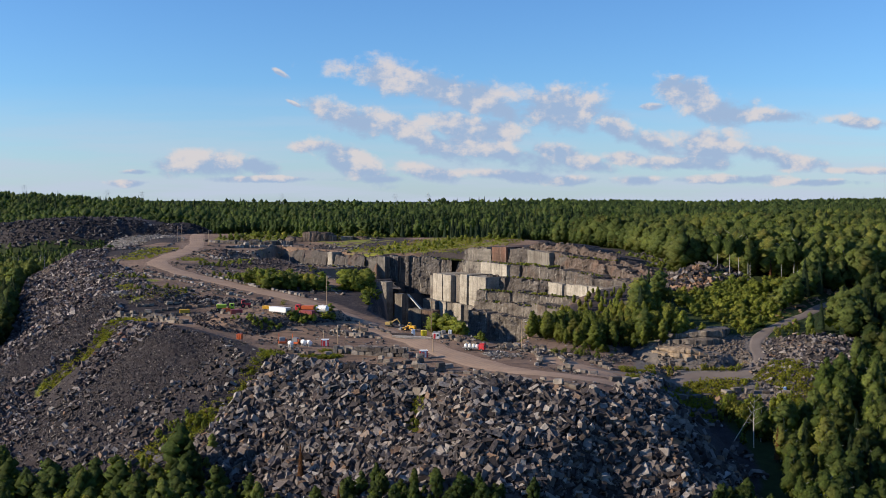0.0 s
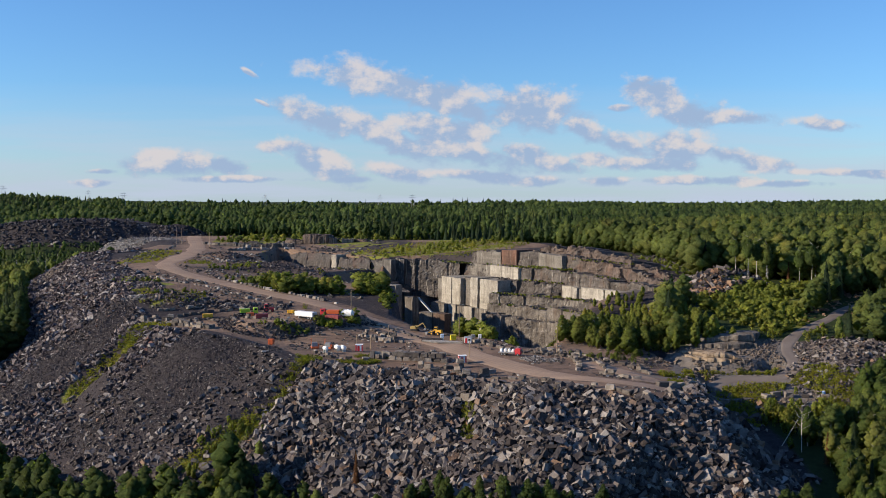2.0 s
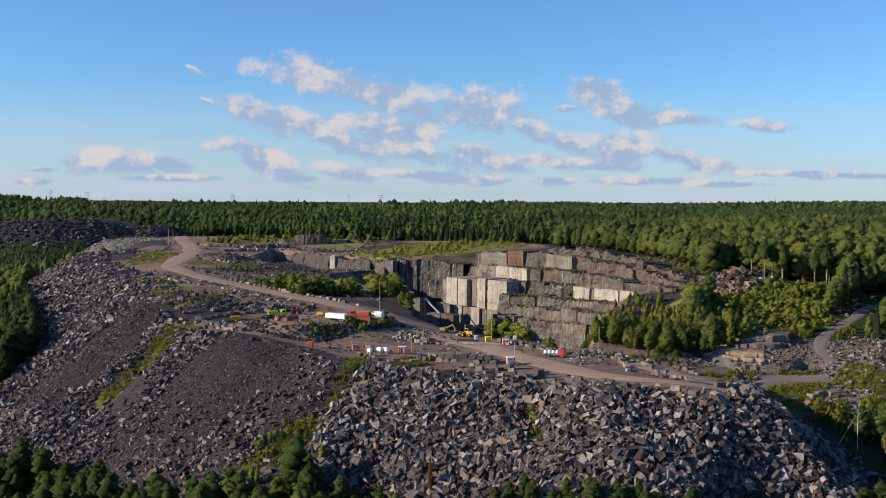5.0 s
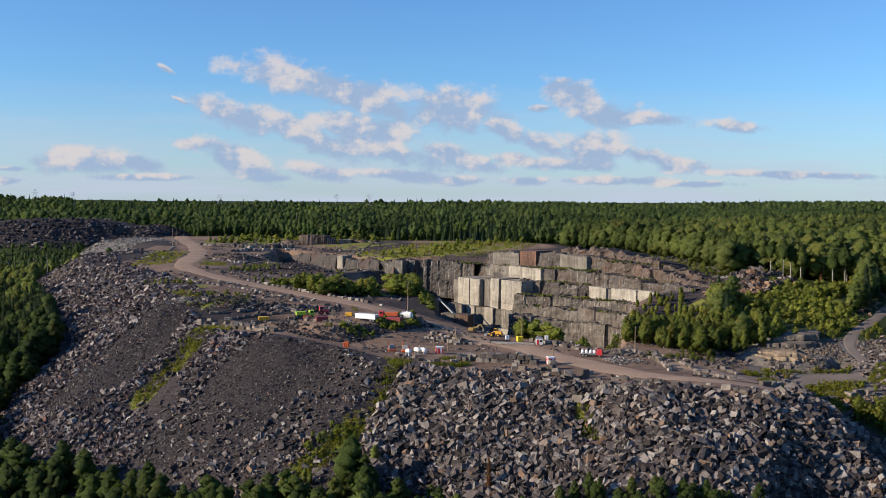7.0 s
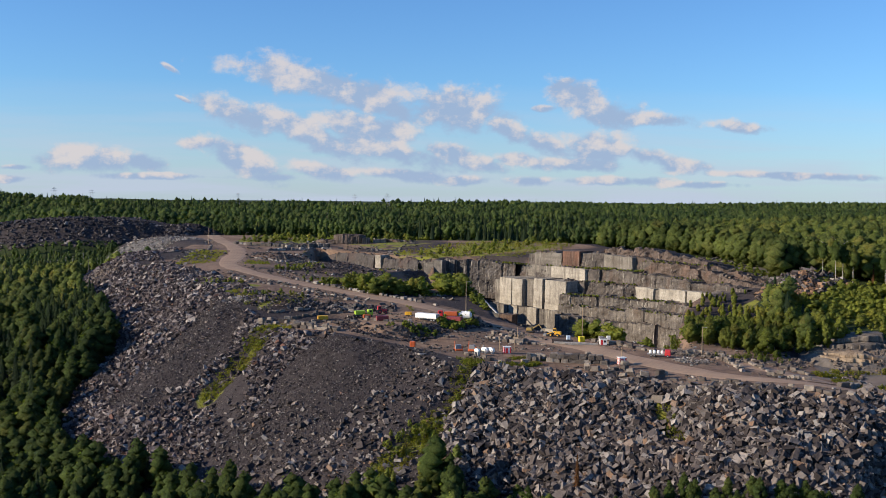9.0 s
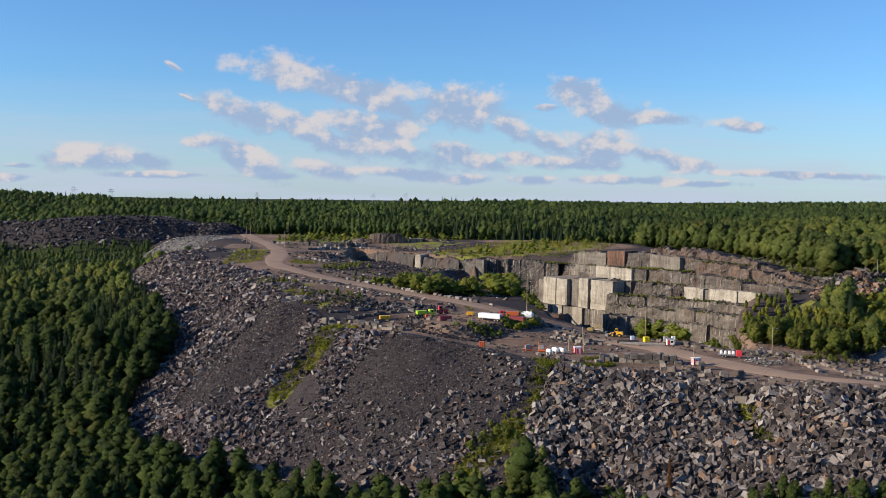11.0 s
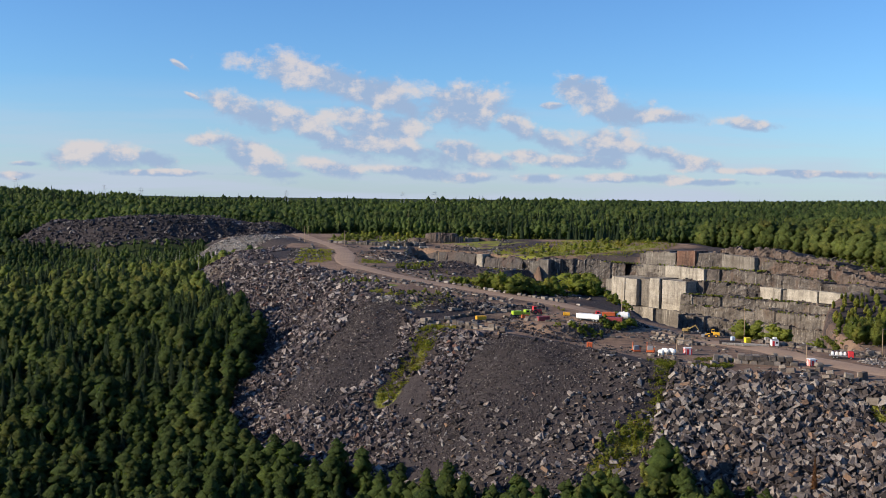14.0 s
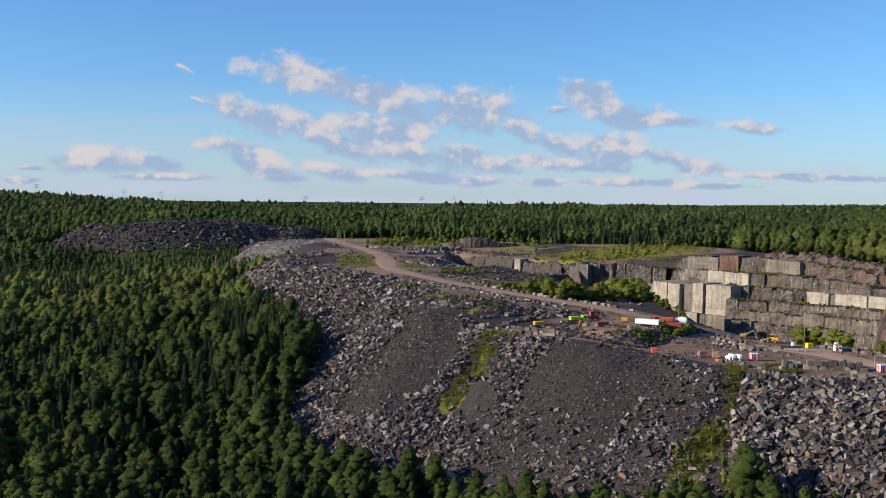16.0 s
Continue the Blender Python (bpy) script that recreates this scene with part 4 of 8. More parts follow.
sawn_panels("quarry_wall_pale_middle", (-8.0, 525.6), (18.5, 482.6), [
    (-0.09, 0.10, 1.4, 4.0, 13.4, M_CUT_ROCK), (0.10, 0.21, -0.2, 6.0, 13.7, M_SAWN_GREY), (0.215, 0.35, 0.0, 5.4, 13.8, M_SAWN), (0.352, 0.49, 0.6, 5.2, 13.6, M_SAWN_GREY),
    (0.492, 0.63, 0.0, 4.8, 13.8, M_SAWN), (0.63, 0.74, 1.2, 2.0, 13.6, M_SAWN_WET), (0.74, 0.99, 0.3, 4.4, 13.7, M_SAWN_GREY)],
    "middle step of sawn quarry face, pale and grey panels", 18, 2)
sawn_panels("quarry_wall_pale_lower", (-9.5, 523.8), (16.5, 480.6), [
    (0.0, 0.20, 0.4, -1.0, 6.2, M_CUT_ROCK), (0.20, 0.38, 0.0, -1.0, 5.6, M_SAWN), (0.382, 0.52, 0.2, -1.0, 5.2, M_SAWN_GREY), (0.522, 0.62, 0.0, -1.0, 4.9, M_SAWN), (0.62, 0.74, 0.9, -1.0, 4.6, M_SAWN_WET), (0.74, 1.0, 0.0, -1.0, 5.0, M_SAWN)],
    "lowest step of sawn quarry face standing in the pit", 20, 3)
# level over level to the east: broken rock with single sawn panels
cut_face("quarry_wall_crest", [(10.5, 529.5, 31, 38.5), (13.5, 525.8, 32, 39.8), (24.0, 512.8, 33, 40.3), (32.0, 503.5, 33, 41.0), (41.2, 493.4, 33, 41.0), (48.6, 478, 33, 40.4), (58, 466, 33, 39.6)], "topmost grey bench of broken rock", M_CUT_ROCK, 4, 18, (4, 12), 0.3, 0.55, 0.5, 0.5, 60)
sawn_panels("quarry_wall_crest_panels", (12.6, 525.6), (40.2, 492.2), [(0.0, 0.40, 0.3, 32.5, 40.0, M_SAWN_GREY), (0.42, 0.66, 0.0, 32.5, 41.2, M_SAWN_RED)], "grey and rust-red squared blocks of the topmost bench", 12, 41, 0.4)
sawn_panels("quarry_wall_crest_panel_east", (40.6, 492.6), (49.4, 474.0), [(0.0, 1.0, -0.4, 34.0, 40.4, M_SAWN_GREY)], "streaked sawn panel of the topmost bench", 12, 42, 0.3)
cut_face("quarry_wall_ledge", [(7.0, 534.5, 25.5, 32.0), (10.2, 531.0, 26.0, 33.4), (19.8, 511.4, 26.5, 33.6), (30.8, 489.2, 26.5, 33.6), (39.8, 477.3, 26.5, 34.0), (48.2, 466.2, 26.5, 34.0), (56, 450.8, 26.6, 33.0), (63.6, 435.2, 26.6, 31.8), (70.8, 420.6, 26.6, 31.6), (77.5, 409.0, 26.6, 31.0)],
         "grey bench of broken rock with weedy ledge", M_CUT_ROCK, 5, 18, (4, 15), 0.35, 0.6, 0.4, 0.5, 170)
sawn_panels("quarry_wall_ledge_panel", (9.2, 531.6), (30.0, 488.6), [(0.0, 0.45, 0.5, 27.6, 33.4, M_SAWN_GREY), (0.455, 1.0, 0.0, 27.6, 33.6, M_SAWN)], "grey and pale sawn panels above the tall face", 10, 51, 0.35)
cut_face("quarry_wall_notch", [(19.5, 491.5, 21, 27.2), (28.0, 487.0, 21, 28.0), (34.0, 477.5, 21, 28.0), (39.0, 471.4, 21, 28.0), (47.4, 464.2, 21, 28.2)], "rough dark bench behind a deep shaded notch", M_CUT_ROCK, 6, 16, (2.5, 8), 0.8, 0.85, 0.6, 0.9, 90)
cut_face("quarry_wall_long_back", [(47.0, 464.8, 21, 27.5), (57.0, 446.5, 21, 27.6), (70.4, 419.2, 21, 28.0), (76.0, 408.0, 21, 27.6)], "grey bench behind the long sawn panel", M_CUT_ROCK, 7, 14, (2.2, 7), 0.4, 0.5, 0.3, 0.6, 50)
sawn_panels("quarry_wall_long_panel", (47.2, 462.5), (69.5, 416.2), [(0.0, 0.235, 0.0, 22.3, 27.6, M_SAWN), (0.24, 0.29, 0.7, 22.6, 27.4, M_SAWN_GREY), (0.295, 0.615, 0.0, 23.0, 28.0, M_SAWN), (0.628, 0.975, 0.1, 23.4, 28.2, M_SAWN), (0.98, 1.06, 0.8, 23.4, 27.8, M_SAWN_GREY)],
            "long pale sawn panels in the grey benches", 8, 26, 0.35)
cut_face("quarry_wall_mid", [(15.6, 478.6, 16, 22.4), (27.2, 469.4, 16, 22.5), (36.0, 461.6, 16, 22.6), (44.2, 454.6, 16, 22.6), (51.7, 436.8, 16, 23.0), (59.0, 419.4, 16, 22.4), (63.0, 410, 16, 22.0)], "rounded streaked bench below the long panel", M_CUT_LOW, 8, 16, (4, 13), 0.5, 0.7, 0.4, 0.7, 190)
cut_face("quarry_wall_low", [(13.6, 475.6, 10, 17.4), (20.0, 468.4, 10, 17.8), (29.6, 457.4, 10, 18.4), (36.8, 449.4, 10, 18.6), (40.6, 441.2, 10, 18.9), (50.4, 420.4, 10, 19.8), (54.0, 411, 10, 19.6)], "streaked grey bench above the pit", M_CUT_LOW, 9, 16, (4, 15), 0.35, 0.5, 0.4, 0.6, 150)
cut_face("quarry_wall_base", [(10.4, 468.5, -1, 14.2), (12.4, 462.6, -1, 14.4), (24.0, 452.2, -1, 14.0), (36.4, 440.9, -1, 13.6), (43.5, 429.0, -1, 14.0), (48.8, 418.0, -1, 14.0), (51, 408, -1, 13.6)], "lowest grey bench standing in the pit", M_CUT_LOW, 10, 16, (5, 16), 0.35, 0.5, 0.4, 0.5, 90)


def polyline(points, t):
    p = np.array(points, float)
    u = np.linspace(0, 1, len(p))
    return np.stack([np.interp(t, u, p[:, k]) for k in range(3)], -1)


def rock_face(name, foot, crest, nu, nv, terraces, rough, mat, label, seed):
    """A weathered natural rock slope between a foot line and a crest line, in uneven layers, with its top going back."""
    t = np.linspace(0, 1, nu)
    A, B = polyline(foot, t), polyline(crest, t)
    span = B - A
    side = np.gradient((A + B) / 2, axis=0)
    side /= np.linalg.norm(side, axis=1)[:, None]
    out = np.stack([side[:, 1], -side[:, 0], 0 * t], -1)
    run = np.concatenate([[0], np.cumsum(np.linalg.norm(np.diff((A + B) / 2, axis=0), axis=1))])
    rows = []
    vs = np.concatenate([[-0.25], np.linspace(0, 1, nv), [1.08, 1.2, 1.35]])
    for v in vs:
        q = min(max(v, 0), 1)
        k = q * terraces + 0.55 * value_noise(run, run * 0 + seed, 11, seed) + 0.3 * value_noise(run, run * 0 + seed, 4, seed + 1)
        f = np.floor(k)
        rise = np.clip((f + np.clip((k - f - 0.30) / 0.55, 0, 1) ** 0.8) / terraces, 0, 1)
        rise = 0.70 * rise + 0.30 * q
        P = A + span * np.stack([q + 0 * t, q + 0 * t, rise], -1)
        P[:, 2] += min(v, 0) * 12 - max(v - 1, 0) * 2.0
        P -= out * (max(v - 1, 0) * 20)
        d = rough * (0.9 * value_noise(run, P[:, 2], 5.5, seed + 2) + 0.5 * value_noise(run, P[:, 2], 2.3, seed + 3) + 0.3 * value_noise(run, P[:, 2] * 1.4, 1.1, seed + 4))
        d = d + rough * 0.8 * np.round(2.0 * value_noise(run, P[:, 2] * 0.9, 3.4, seed + 6)) / 2.0
        P = P + out * d[:, None] * (1 if v <= 1 else 0.3)
        P[:, 2] += 0.5 * rough * value_noise(run, run * 0 + 40 * v, 3.0, seed + 5)
        rows.append(P)
    V = np.concatenate(rows)
    i, j = np.meshgrid(np.arange(nu - 1), np.arange(len(vs) - 1))
    a = (j * nu + i).ravel()
    F = np.concatenate([np.stack([a, a + 1, a + nu + 1], -1), np.stack([a, a + nu + 1, a + nu], -1)])
    return tagged(new(name, np_mesh(name, V, F, mat)), label, "rock wall", "", "structure")


cut_face("rock_face_hill", [(49, 477.5, 33, 39.2), (56, 468, 33, 39.6), (64, 453, 32, 38.4), (72, 437, 30.5, 36.4), (79, 421, 29, 33.6), (86, 407, 28.5, 30.6)], "brown weathered rock slope above the benches", M_CUT_BROWN, 61, 10, (4, 13), 0.35, 1.0, 0.7, 0.9, 90, 0.10)
cut_face("rock_face_hilltop", [(40, 497, 37, 42.4), (46.5, 489.5, 37, 44.6), (57, 480, 37, 43.6), (66, 464, 36, 41.4), (75, 446, 34, 39.0), (83, 430, 32, 36.0), (90, 416, 29.5, 32.6)], "broken brown crest of the rock hill", M_CUT_BROWN, 62, 16, (4, 13), 0.4, 1.1, 0.8, 0.9, 120, 0.14)
rock_face("rock_face_knoll", [(64, 413, 2), (46, 402, 2), (34, 376, 2), (25.5, 350, 2), (21.5, 335, 6), (17, 325, 14)],
          [(68, 413, 20), (51, 401, 19.5), (39, 376, 19), (30.5, 348, 18.5), (26, 332, 18.3), (21, 322, 18.2)], 70, 22, 4, 1.0, M_CUT_BROWN, "brown rock side of the wooded knoll beside the pit", 63)
# recess and back walls
cut_face("quarry_wall_recess", [(-44.0, 571, 14, 32.4), (-38.5, 566.4, 14, 33.2), (-24, 558, 14, 33.6), (-16, 553.4, 14, 33.6), (-7.0, 547, 14, 33.4), (3.5, 534, 14, 33.0)], "dark streaked wall of the shaded recess", M_CUT_DARK, 12, 14, (2.5, 7), 0.7, 0.7, 0.5, 0.8, 30)
cut_face("quarry_wall_back", [(-100, 622, 23, 30), (-92, 612, 23, 33.4), (-80, 603, 23, 35.0), (-66.4, 591.6, 23, 34.2)], "long dark rounded back wall", M_CUT_SMOOTH, 13, 14, (6, 14), 0.2, 0.35, 0.3, 0.2, 20, 0.35)
sawn_panels("quarry_wall_back_panel", (-66.4, 591.0), (-63.4, 588.0), [(0.0, 1.0, 0.0, 23.5, 34.2, M_SAWN)], "narrow pale sawn panel in the dark back wall", 12, 28)
cut_face("quarry_wall_back_east", [(-63.4, 588.8, 23, 33.6), (-56, 581, 23, 32.4), (-50, 574.5, 23, 33.0), (-44, 569.5, 23, 31.5)], "dark wavy back wall beside the pale panel", M_CUT_SMOOTH, 14, 14, (5, 12), 0.3, 0.7, 0.5, 0.4, 24, 0.3)
sawn_panels("quarry_wall_corner", (-41.0, 563.0), (-31.5, 557.5), [(0.0, 0.45, 0.4, 22.0, 32.6, M_SAWN_GREY), (0.45, 1.0, 0.0, 22.0, 33.6, M_SAWN_GREY)], "squared grey rock mass at the corner of the recess", 5, 29, 0.8)
sawn_panels("quarry_wall_pillar", (-31.6, 513.0), (-20.4, 502.0), [(0.0, 0.30, 0.0, -1.0, 23.4, M_SAWN_GREY), (0.66, 1.0, 0.4, -1.0, 18.2, M_SAWN_GREY)], "free-standing sawn pillars at the shaded corner", 4.5, 30, 0.9)
sawn_panels("quarry_wall_step", (-17.0, 497.5), (-5.0, 489.0), [(0.0, 0.52, 0.0, -1.0, 11.8, M_SAWN_GREY), (0.52, 1.0, 0.4, -1.0, 11.4, M_CUT_BROWN)], "low grey and rust-stained rock step at the pit corner", 6, 31, 0.4)
sawn_panels("quarry_wall_pier", (-10.5, 525.5), (-3.5, 521.0), [(0.0, 1.0, 0.0, -1.0, 13.9, M_SAWN_GREY)], "squared grey pier beside the tall face", 6, 36, 0.3)
cut_face("quarry_wall_ramp", [(-46, 566, 2, 24.0), (-40, 555, 2, 21.5), (-36, 538, 2, 20.0), (-33, 520, 2, 19.0)], "stepped rock corner beside the ramp", M_CUT_ROCK, 15, 10, (3, 8), 0.8, 0.7, 0.6, 1.0, 15)

# ---- stones ----


def scatter_stones(x, y, size, r, sink=0.15, tilt=0.9, shapes=STONES):
    z = ground(x, y)
    n = len(x)
    which = r.integers(0, len(shapes), n)
    pieces = []
    for k, (V, T) in enumerate(shapes):
        sel = which == k
        m = sel.sum()
        if m:
            R = turns(m, r, tilt) * size[sel][:, None, None]
            at = np.stack([x[sel], y[sel], z[sel] + size[sel] * (0.25 - sink)], -1)
            pieces.append(spread(V, T, R, at))
    return join(pieces)


def sample(n, box, r):
    return r.uniform(box[0], box[1], n), r.uniform(box[2], box[3], n)


def rubble(name, label, n, box, keep, sizes, mat, seed, singles=0, mat_single=None, sink=0.15, tilt=0.9, power=1.6, shapes=STONES):
    """A slope of stones: the nearest as single blocks under one thing, the rest joined."""
    r = np.random.default_rng(seed)
    x, y = sample(n, box, r)
    k = keep(x, y)
    x, y = x[k], y[k]
    lo, hi = sizes
    size = lo * (hi / lo) ** (r.random(len(x)) ** power)
    root = empty(name, pose(float(x.mean()), float(y.mean()), float(ground(x.mean(), y.mean()))), label, "rubble")
    inv = root.matrix_world.inverted()
    if singles:
        order = np.argsort(-size)[:singles]
        meshes = [np_mesh("boulder", V, T, mat_single) for V, T in shapes]
        zz = ground(x[order], y[order])
        for q, i in enumerate(order):
            ob = new("boulder", meshes[q % len(meshes)])
            ob.parent = root
            s_ = float(size[i])
            ob.matrix_basis = inv @ pose(float(x[i]), float(y[i]), float(zz[q]) + s_ * 0.18, *[float(v) for v in r.uniform(-50, 50, 2)], float(r.uniform(0, 360))) @ Matrix.Scale(s_, 4)
        rest = np.ones(len(x), bool)
        rest[order] = False
        x, y, size = x[rest], y[rest], size[rest]
    V, T = scatter_stones(x, y, size, r, sink, tilt, shapes)
    V = V - np.array(root.location)[None]
    ob = part("stone_scree", np_mesh("stone_scree", V, T, mat), None, root)
    ob["kind"] = "stuff"
    return root


def on_slope(x, y, a=-1.0, b=75.0):
    d, nx, ny, na = rim_zones(x, y)
    return d, nx, ny, (d > a) & (d < b)


FAN_UPPER = [(-137, 397), (-128, 404), (-121, 398), (-118, 379), (-121, 361), (-127, 347), (-136, 340), (-147, 330), (-157, 338), (-163, 356), (-158, 365), (-152, 375), (-145, 384)]
FAN_LOWER = [(-95, 337), (-86, 333), (-72, 313), (-66, 302), (-75, 296), (-82, 288), (-90, 279), (-104, 276), (-119, 287), (-122, 301), (-114, 311), (-107, 319), (-100, 329)]


def fans(x, y):
    """True on the two fans of fine spoil, with ragged edges."""
    w = 4.0 * octaves(x, y, 12, 91)
    a, *_ = to_outline(x, y, FAN_UPPER)
    b, *_ = to_outline(x, y, FAN_LOWER)
    return np.minimum(a, b) < w


def keep_east(x, y):
    d, nx, ny, on = on_slope(x, y, -10)
    on &= (d > -2.5) | ((x > 33) & (y < 252))
    flank = x - 57 - 0.8 * np.maximum(0, 242 - y) + 3.5 * octaves(x, y, 9, 131)
    on &= (flank < 0) | (octaves(x, y, 3, 132) > 0.34)
    return on & (nx > -52) & (ny < 300) & ((near_lines(x, y, WEEDS) > 0.8) | (octaves(x, y, 5, 89) > 0.15)) & (ground(x, y) > natural(x, y) - 1)


def keep_mid(x, y):
    d, nx, ny, on = on_slope(x, y, 0)
    return on & (nx <= -50) & (nx > -92) & (ny < 345) & ~fans(x, y) & ((near_lines(x, y, WEEDS) > 0.9) | (octaves(x, y, 5, 89) > 0.15))


def keep_west(x, y):
    d, nx, ny, on = on_slope(x, y, -16)
    on &= (d > -3) | ((ny > 385) & (octaves(x, y, 18, 92) > -0.25) & (road_distance(x, y) > 3))
    return on & (nx <= -90) & (ny < 600) & ~fans(x, y) & (octaves(x, y, 15, 94) > -0.45) & (np.hypot((x + 207) / 10, (y - 541) / 16) > 0.7 + 0.9 * octaves(x, y, 4, 98)) & ((near_lines(x, y, WEEDS) > 0.9) | (octaves(x, y, 5, 89) > 0.15))


def keep_foot(x, y):
    d, nx, ny, on = on_slope(x, y, 30)
    return on & (nx <= -56) & (nx > -126) & (ny < 400)


def keep_fans(x, y):
    d, nx, ny, on = on_slope(x, y, 0)
    return on & fans(x, y)


rubble("boulder_slope", "steep dump of large grey quarry blocks above the trees", 36000, (-65, 75, 195, 290), keep_east, (0.65, 3.1), M_BLOCK, 11, 300, M_BLOCK_PART, 0.05, 1.3, 1.35, BLOCKS)
rubble("block_dump", "dump slope of mixed grey blocks with weeds", 5200, (-110, -45, 235, 345), keep_mid, (0.5, 2.2), M_BLOCK, 12, 150, M_BLOCK_PART)
rubble("rubble_dump", "long dump slope of broken grey stone", 84000, (-225, -85, 290, 600), keep_west, (0.5, 2.4), M_WEST, 13, 200, M_WEST_PART)
rubble("block_scree", "larger blocks gathered at the foot of the spoil", 4600, (-150, -50, 235, 340), keep_foot, (0.4, 2.1), M_BLOCK, 14, 80, M_BLOCK_PART)
def keep_streaks(x, y):
    d, nx, ny, on = on_slope(x, y, 3)
    na = rim_zones(x, y)[3]
    lane = value_noise(na + 2.0 * octaves(x, y, 20, 83), na * 0, 4.5, 84) + 0.5 * value_noise(na, d, 9.0, 85) + 0.35 * (d / 50 - 0.5)
    return on & fans(x, y) & (lane > 0.32)


rubble("scree_streak", "streaks of grey stones fallen down the spoil fans", 9000, (-190, -55, 250, 405), keep_streaks, (0.35, 1.5), M_WEST, 48, 0, None, 0.1)
rubble("spoil_fan", "fans of fine dark spoil with scattered stones", 19000, (-190, -55, 255, 405), keep_fans, (0.20, 0.95), M_FAN, 15, 0, None, 0.1)


def build_grit():
    """Fist to head sized stones strewn thickly over the fans and the yard's edges."""
    r = np.random.default_rng(18)
    V = np.array([(0.5, 0, -0.2), (-0.4, 0.45, -0.2), (-0.3, -0.5, -0.15), (0.05, 0.05, 0.42)])
    T = np.array([(0, 1, 3), (1, 2, 3), (2, 0, 3)])
    x, y = sample(170000, (-200, -50, 255, 400), r)
    d, nx, ny, on = on_slope(x, y, -1, 75)
    k = on & (nx < -50) & (ground(x, y) > natural(x, y) + 1.0) & (fans(x, y) | (r.random(len(x)) < 0.25))
    x, y = x[k], y[k]
    n = len(x)
    size = 0.22 * (0.75 / 0.22) ** (r.random(n) ** 2.0)
    P, Q = spread(V, T, turns(n, r, 0.5) * size[:, None, None], np.stack([x, y, ground(x, y) + size * 0.1], -1))
    tagged(new("fine_scree", np_mesh("fine_scree", P, Q, M_RUBBLE)), "fine dark stone scree covering the spoil fans", "scree", "", "stuff")


build_grit()


def keep_yard(x, y):
    d, *_ = rim_zones(x, y)
    pd, *_ = to_outline(x, y, PIT)
    return (d < -1) & (pd > 1) & (road_distance(x, y) > 0.5) & (octaves(x, y, 9, 97) > 0.12)


rubble("yard_debris", "broken stone and chips strewn across the yard", 9000, (-80, 56, 250, 372), keep_yard, (0.2, 1.1), M_UPPER, 23, 0, None, 0.1, 0.4)


def keep_dump(x, y):
    dd, *_ = to_outline(x, y, DUMP)
    return (dd > -14) & (dd < 22) & (ground(x, y) > 26)


rubble("far_dump", "dark rubble ridge among the trees", 9000, (-380, -165, 715, 830), keep_dump, (0.9, 3.0), M_RUBBLE, 16, 60, M_BLOCK_PART)


def keep_hill(x, y):
    pd, *_ = to_outline(x, y, PIT)
    return (((x - 76) / 28) ** 2 + ((y - 468) / 28) ** 2 < 1) & (pd > 4) & ((x - 50) * 0.78 + (y - 492) > 7)


rubble("rock_outcrop", "brownish broken rock hill above the cut benches", 1600, (48, 98, 430, 495), keep_hill, (0.5, 2.4), M_HILL, 17, 40, M_WALL, 0.3, 0.3)


def keep_upper(x, y):
    d, *_ = rim_zones(x, y)
    pd, *_ = to_outline(x, y, PIT)
    return (d < -3) & (pd > 3) & (road_distance(x, y) > 1.5) & (octaves(x, y, 30, 93) > 0.02) & (meadow(x, y) < 0.35)


rubble("strewn_rubble", "grey rubble strewn over the upper working level", 9000, (-170, -40, 372, 690), keep_upper, (0.35, 1.9), M_UPPER, 19, 100, M_CUT, 0.1, 0.5)


def keep_berm(x, y):
    td, *_ = to_outline(x, y, TERRACE)
    return (td > -0.5) & (td < 7) & (y < 372)


rubble("berm", "dark rubble bank below the trailers", 4200, (-92, -26, 334, 376), keep_berm, (0.35, 1.5), M_RUBBLE, 20, 0, None, 0.05)


def keep_shelf(x, y):
    return (np.abs((y - 391) + 0.18 * (x + 96)) < 6 + 3 * octaves(x, y, 9, 71)) & (x > -122) & (x < -66) & (road_distance(x, y) > 1)


rubble("shelf_rubble", "dark rubble bank between the shelf and the haul road", 3000, (-124, -64, 376, 408), keep_shelf, (0.4, 1.9), M_RUBBLE, 25, 0, None, 0.05)


def heap_keep(i):
    hx, hy, r_, h_ = HEAPS[i]
    return lambda x, y: np.hypot(x - hx, y - hy) < r_ * 1.15


for i, (nm, lb, cnt, mt, hi) in enumerate([
        ("rock_heap", "heap of dark blocks below tan broken stone", 900, M_BLOCK, 3.2),
        ("rock_heap", "wide heap of grey blocks beside the side track", 1900, M_BLOCK, 1.9),
        ("rock_heap", "dark block heap spilling towards the forest", 1300, M_BLOCK, 2.0),
        ("rock_heap", "low rubble heap between bushes near the back wall", 1500, M_RUBBLE, 1.6),
        ("rock_heap", "low rubble heap beside the upper road", 600, M_RUBBLE, 1.5),
        ("gravel_heap", "pale stone bank beside the upper road", 2600, M_CUT_FAR, 1.7),
        ("rock_heap", "light rubble on the brow of the spoil fan", 500, M_BLOCK, 1.5)]):
    hx, hy, hr, hh = HEAPS[i]
    rubble(nm, lb, cnt, (hx - hr * 1.2, hx + hr * 1.2, hy - hr * 1.2, hy + hr * 1.2), heap_keep(i), (0.5, hi), mt, 30 + i)



def keep_ledge(x, y):
    return (((x - 84) / 36) ** 2 + ((y - 300) / 26) ** 2 < 1) & (road_distance(x, y) > 0.3) & (octaves(x, y, 10, 99) > -0.25) & (rim_zones(x, y)[0] > -2)


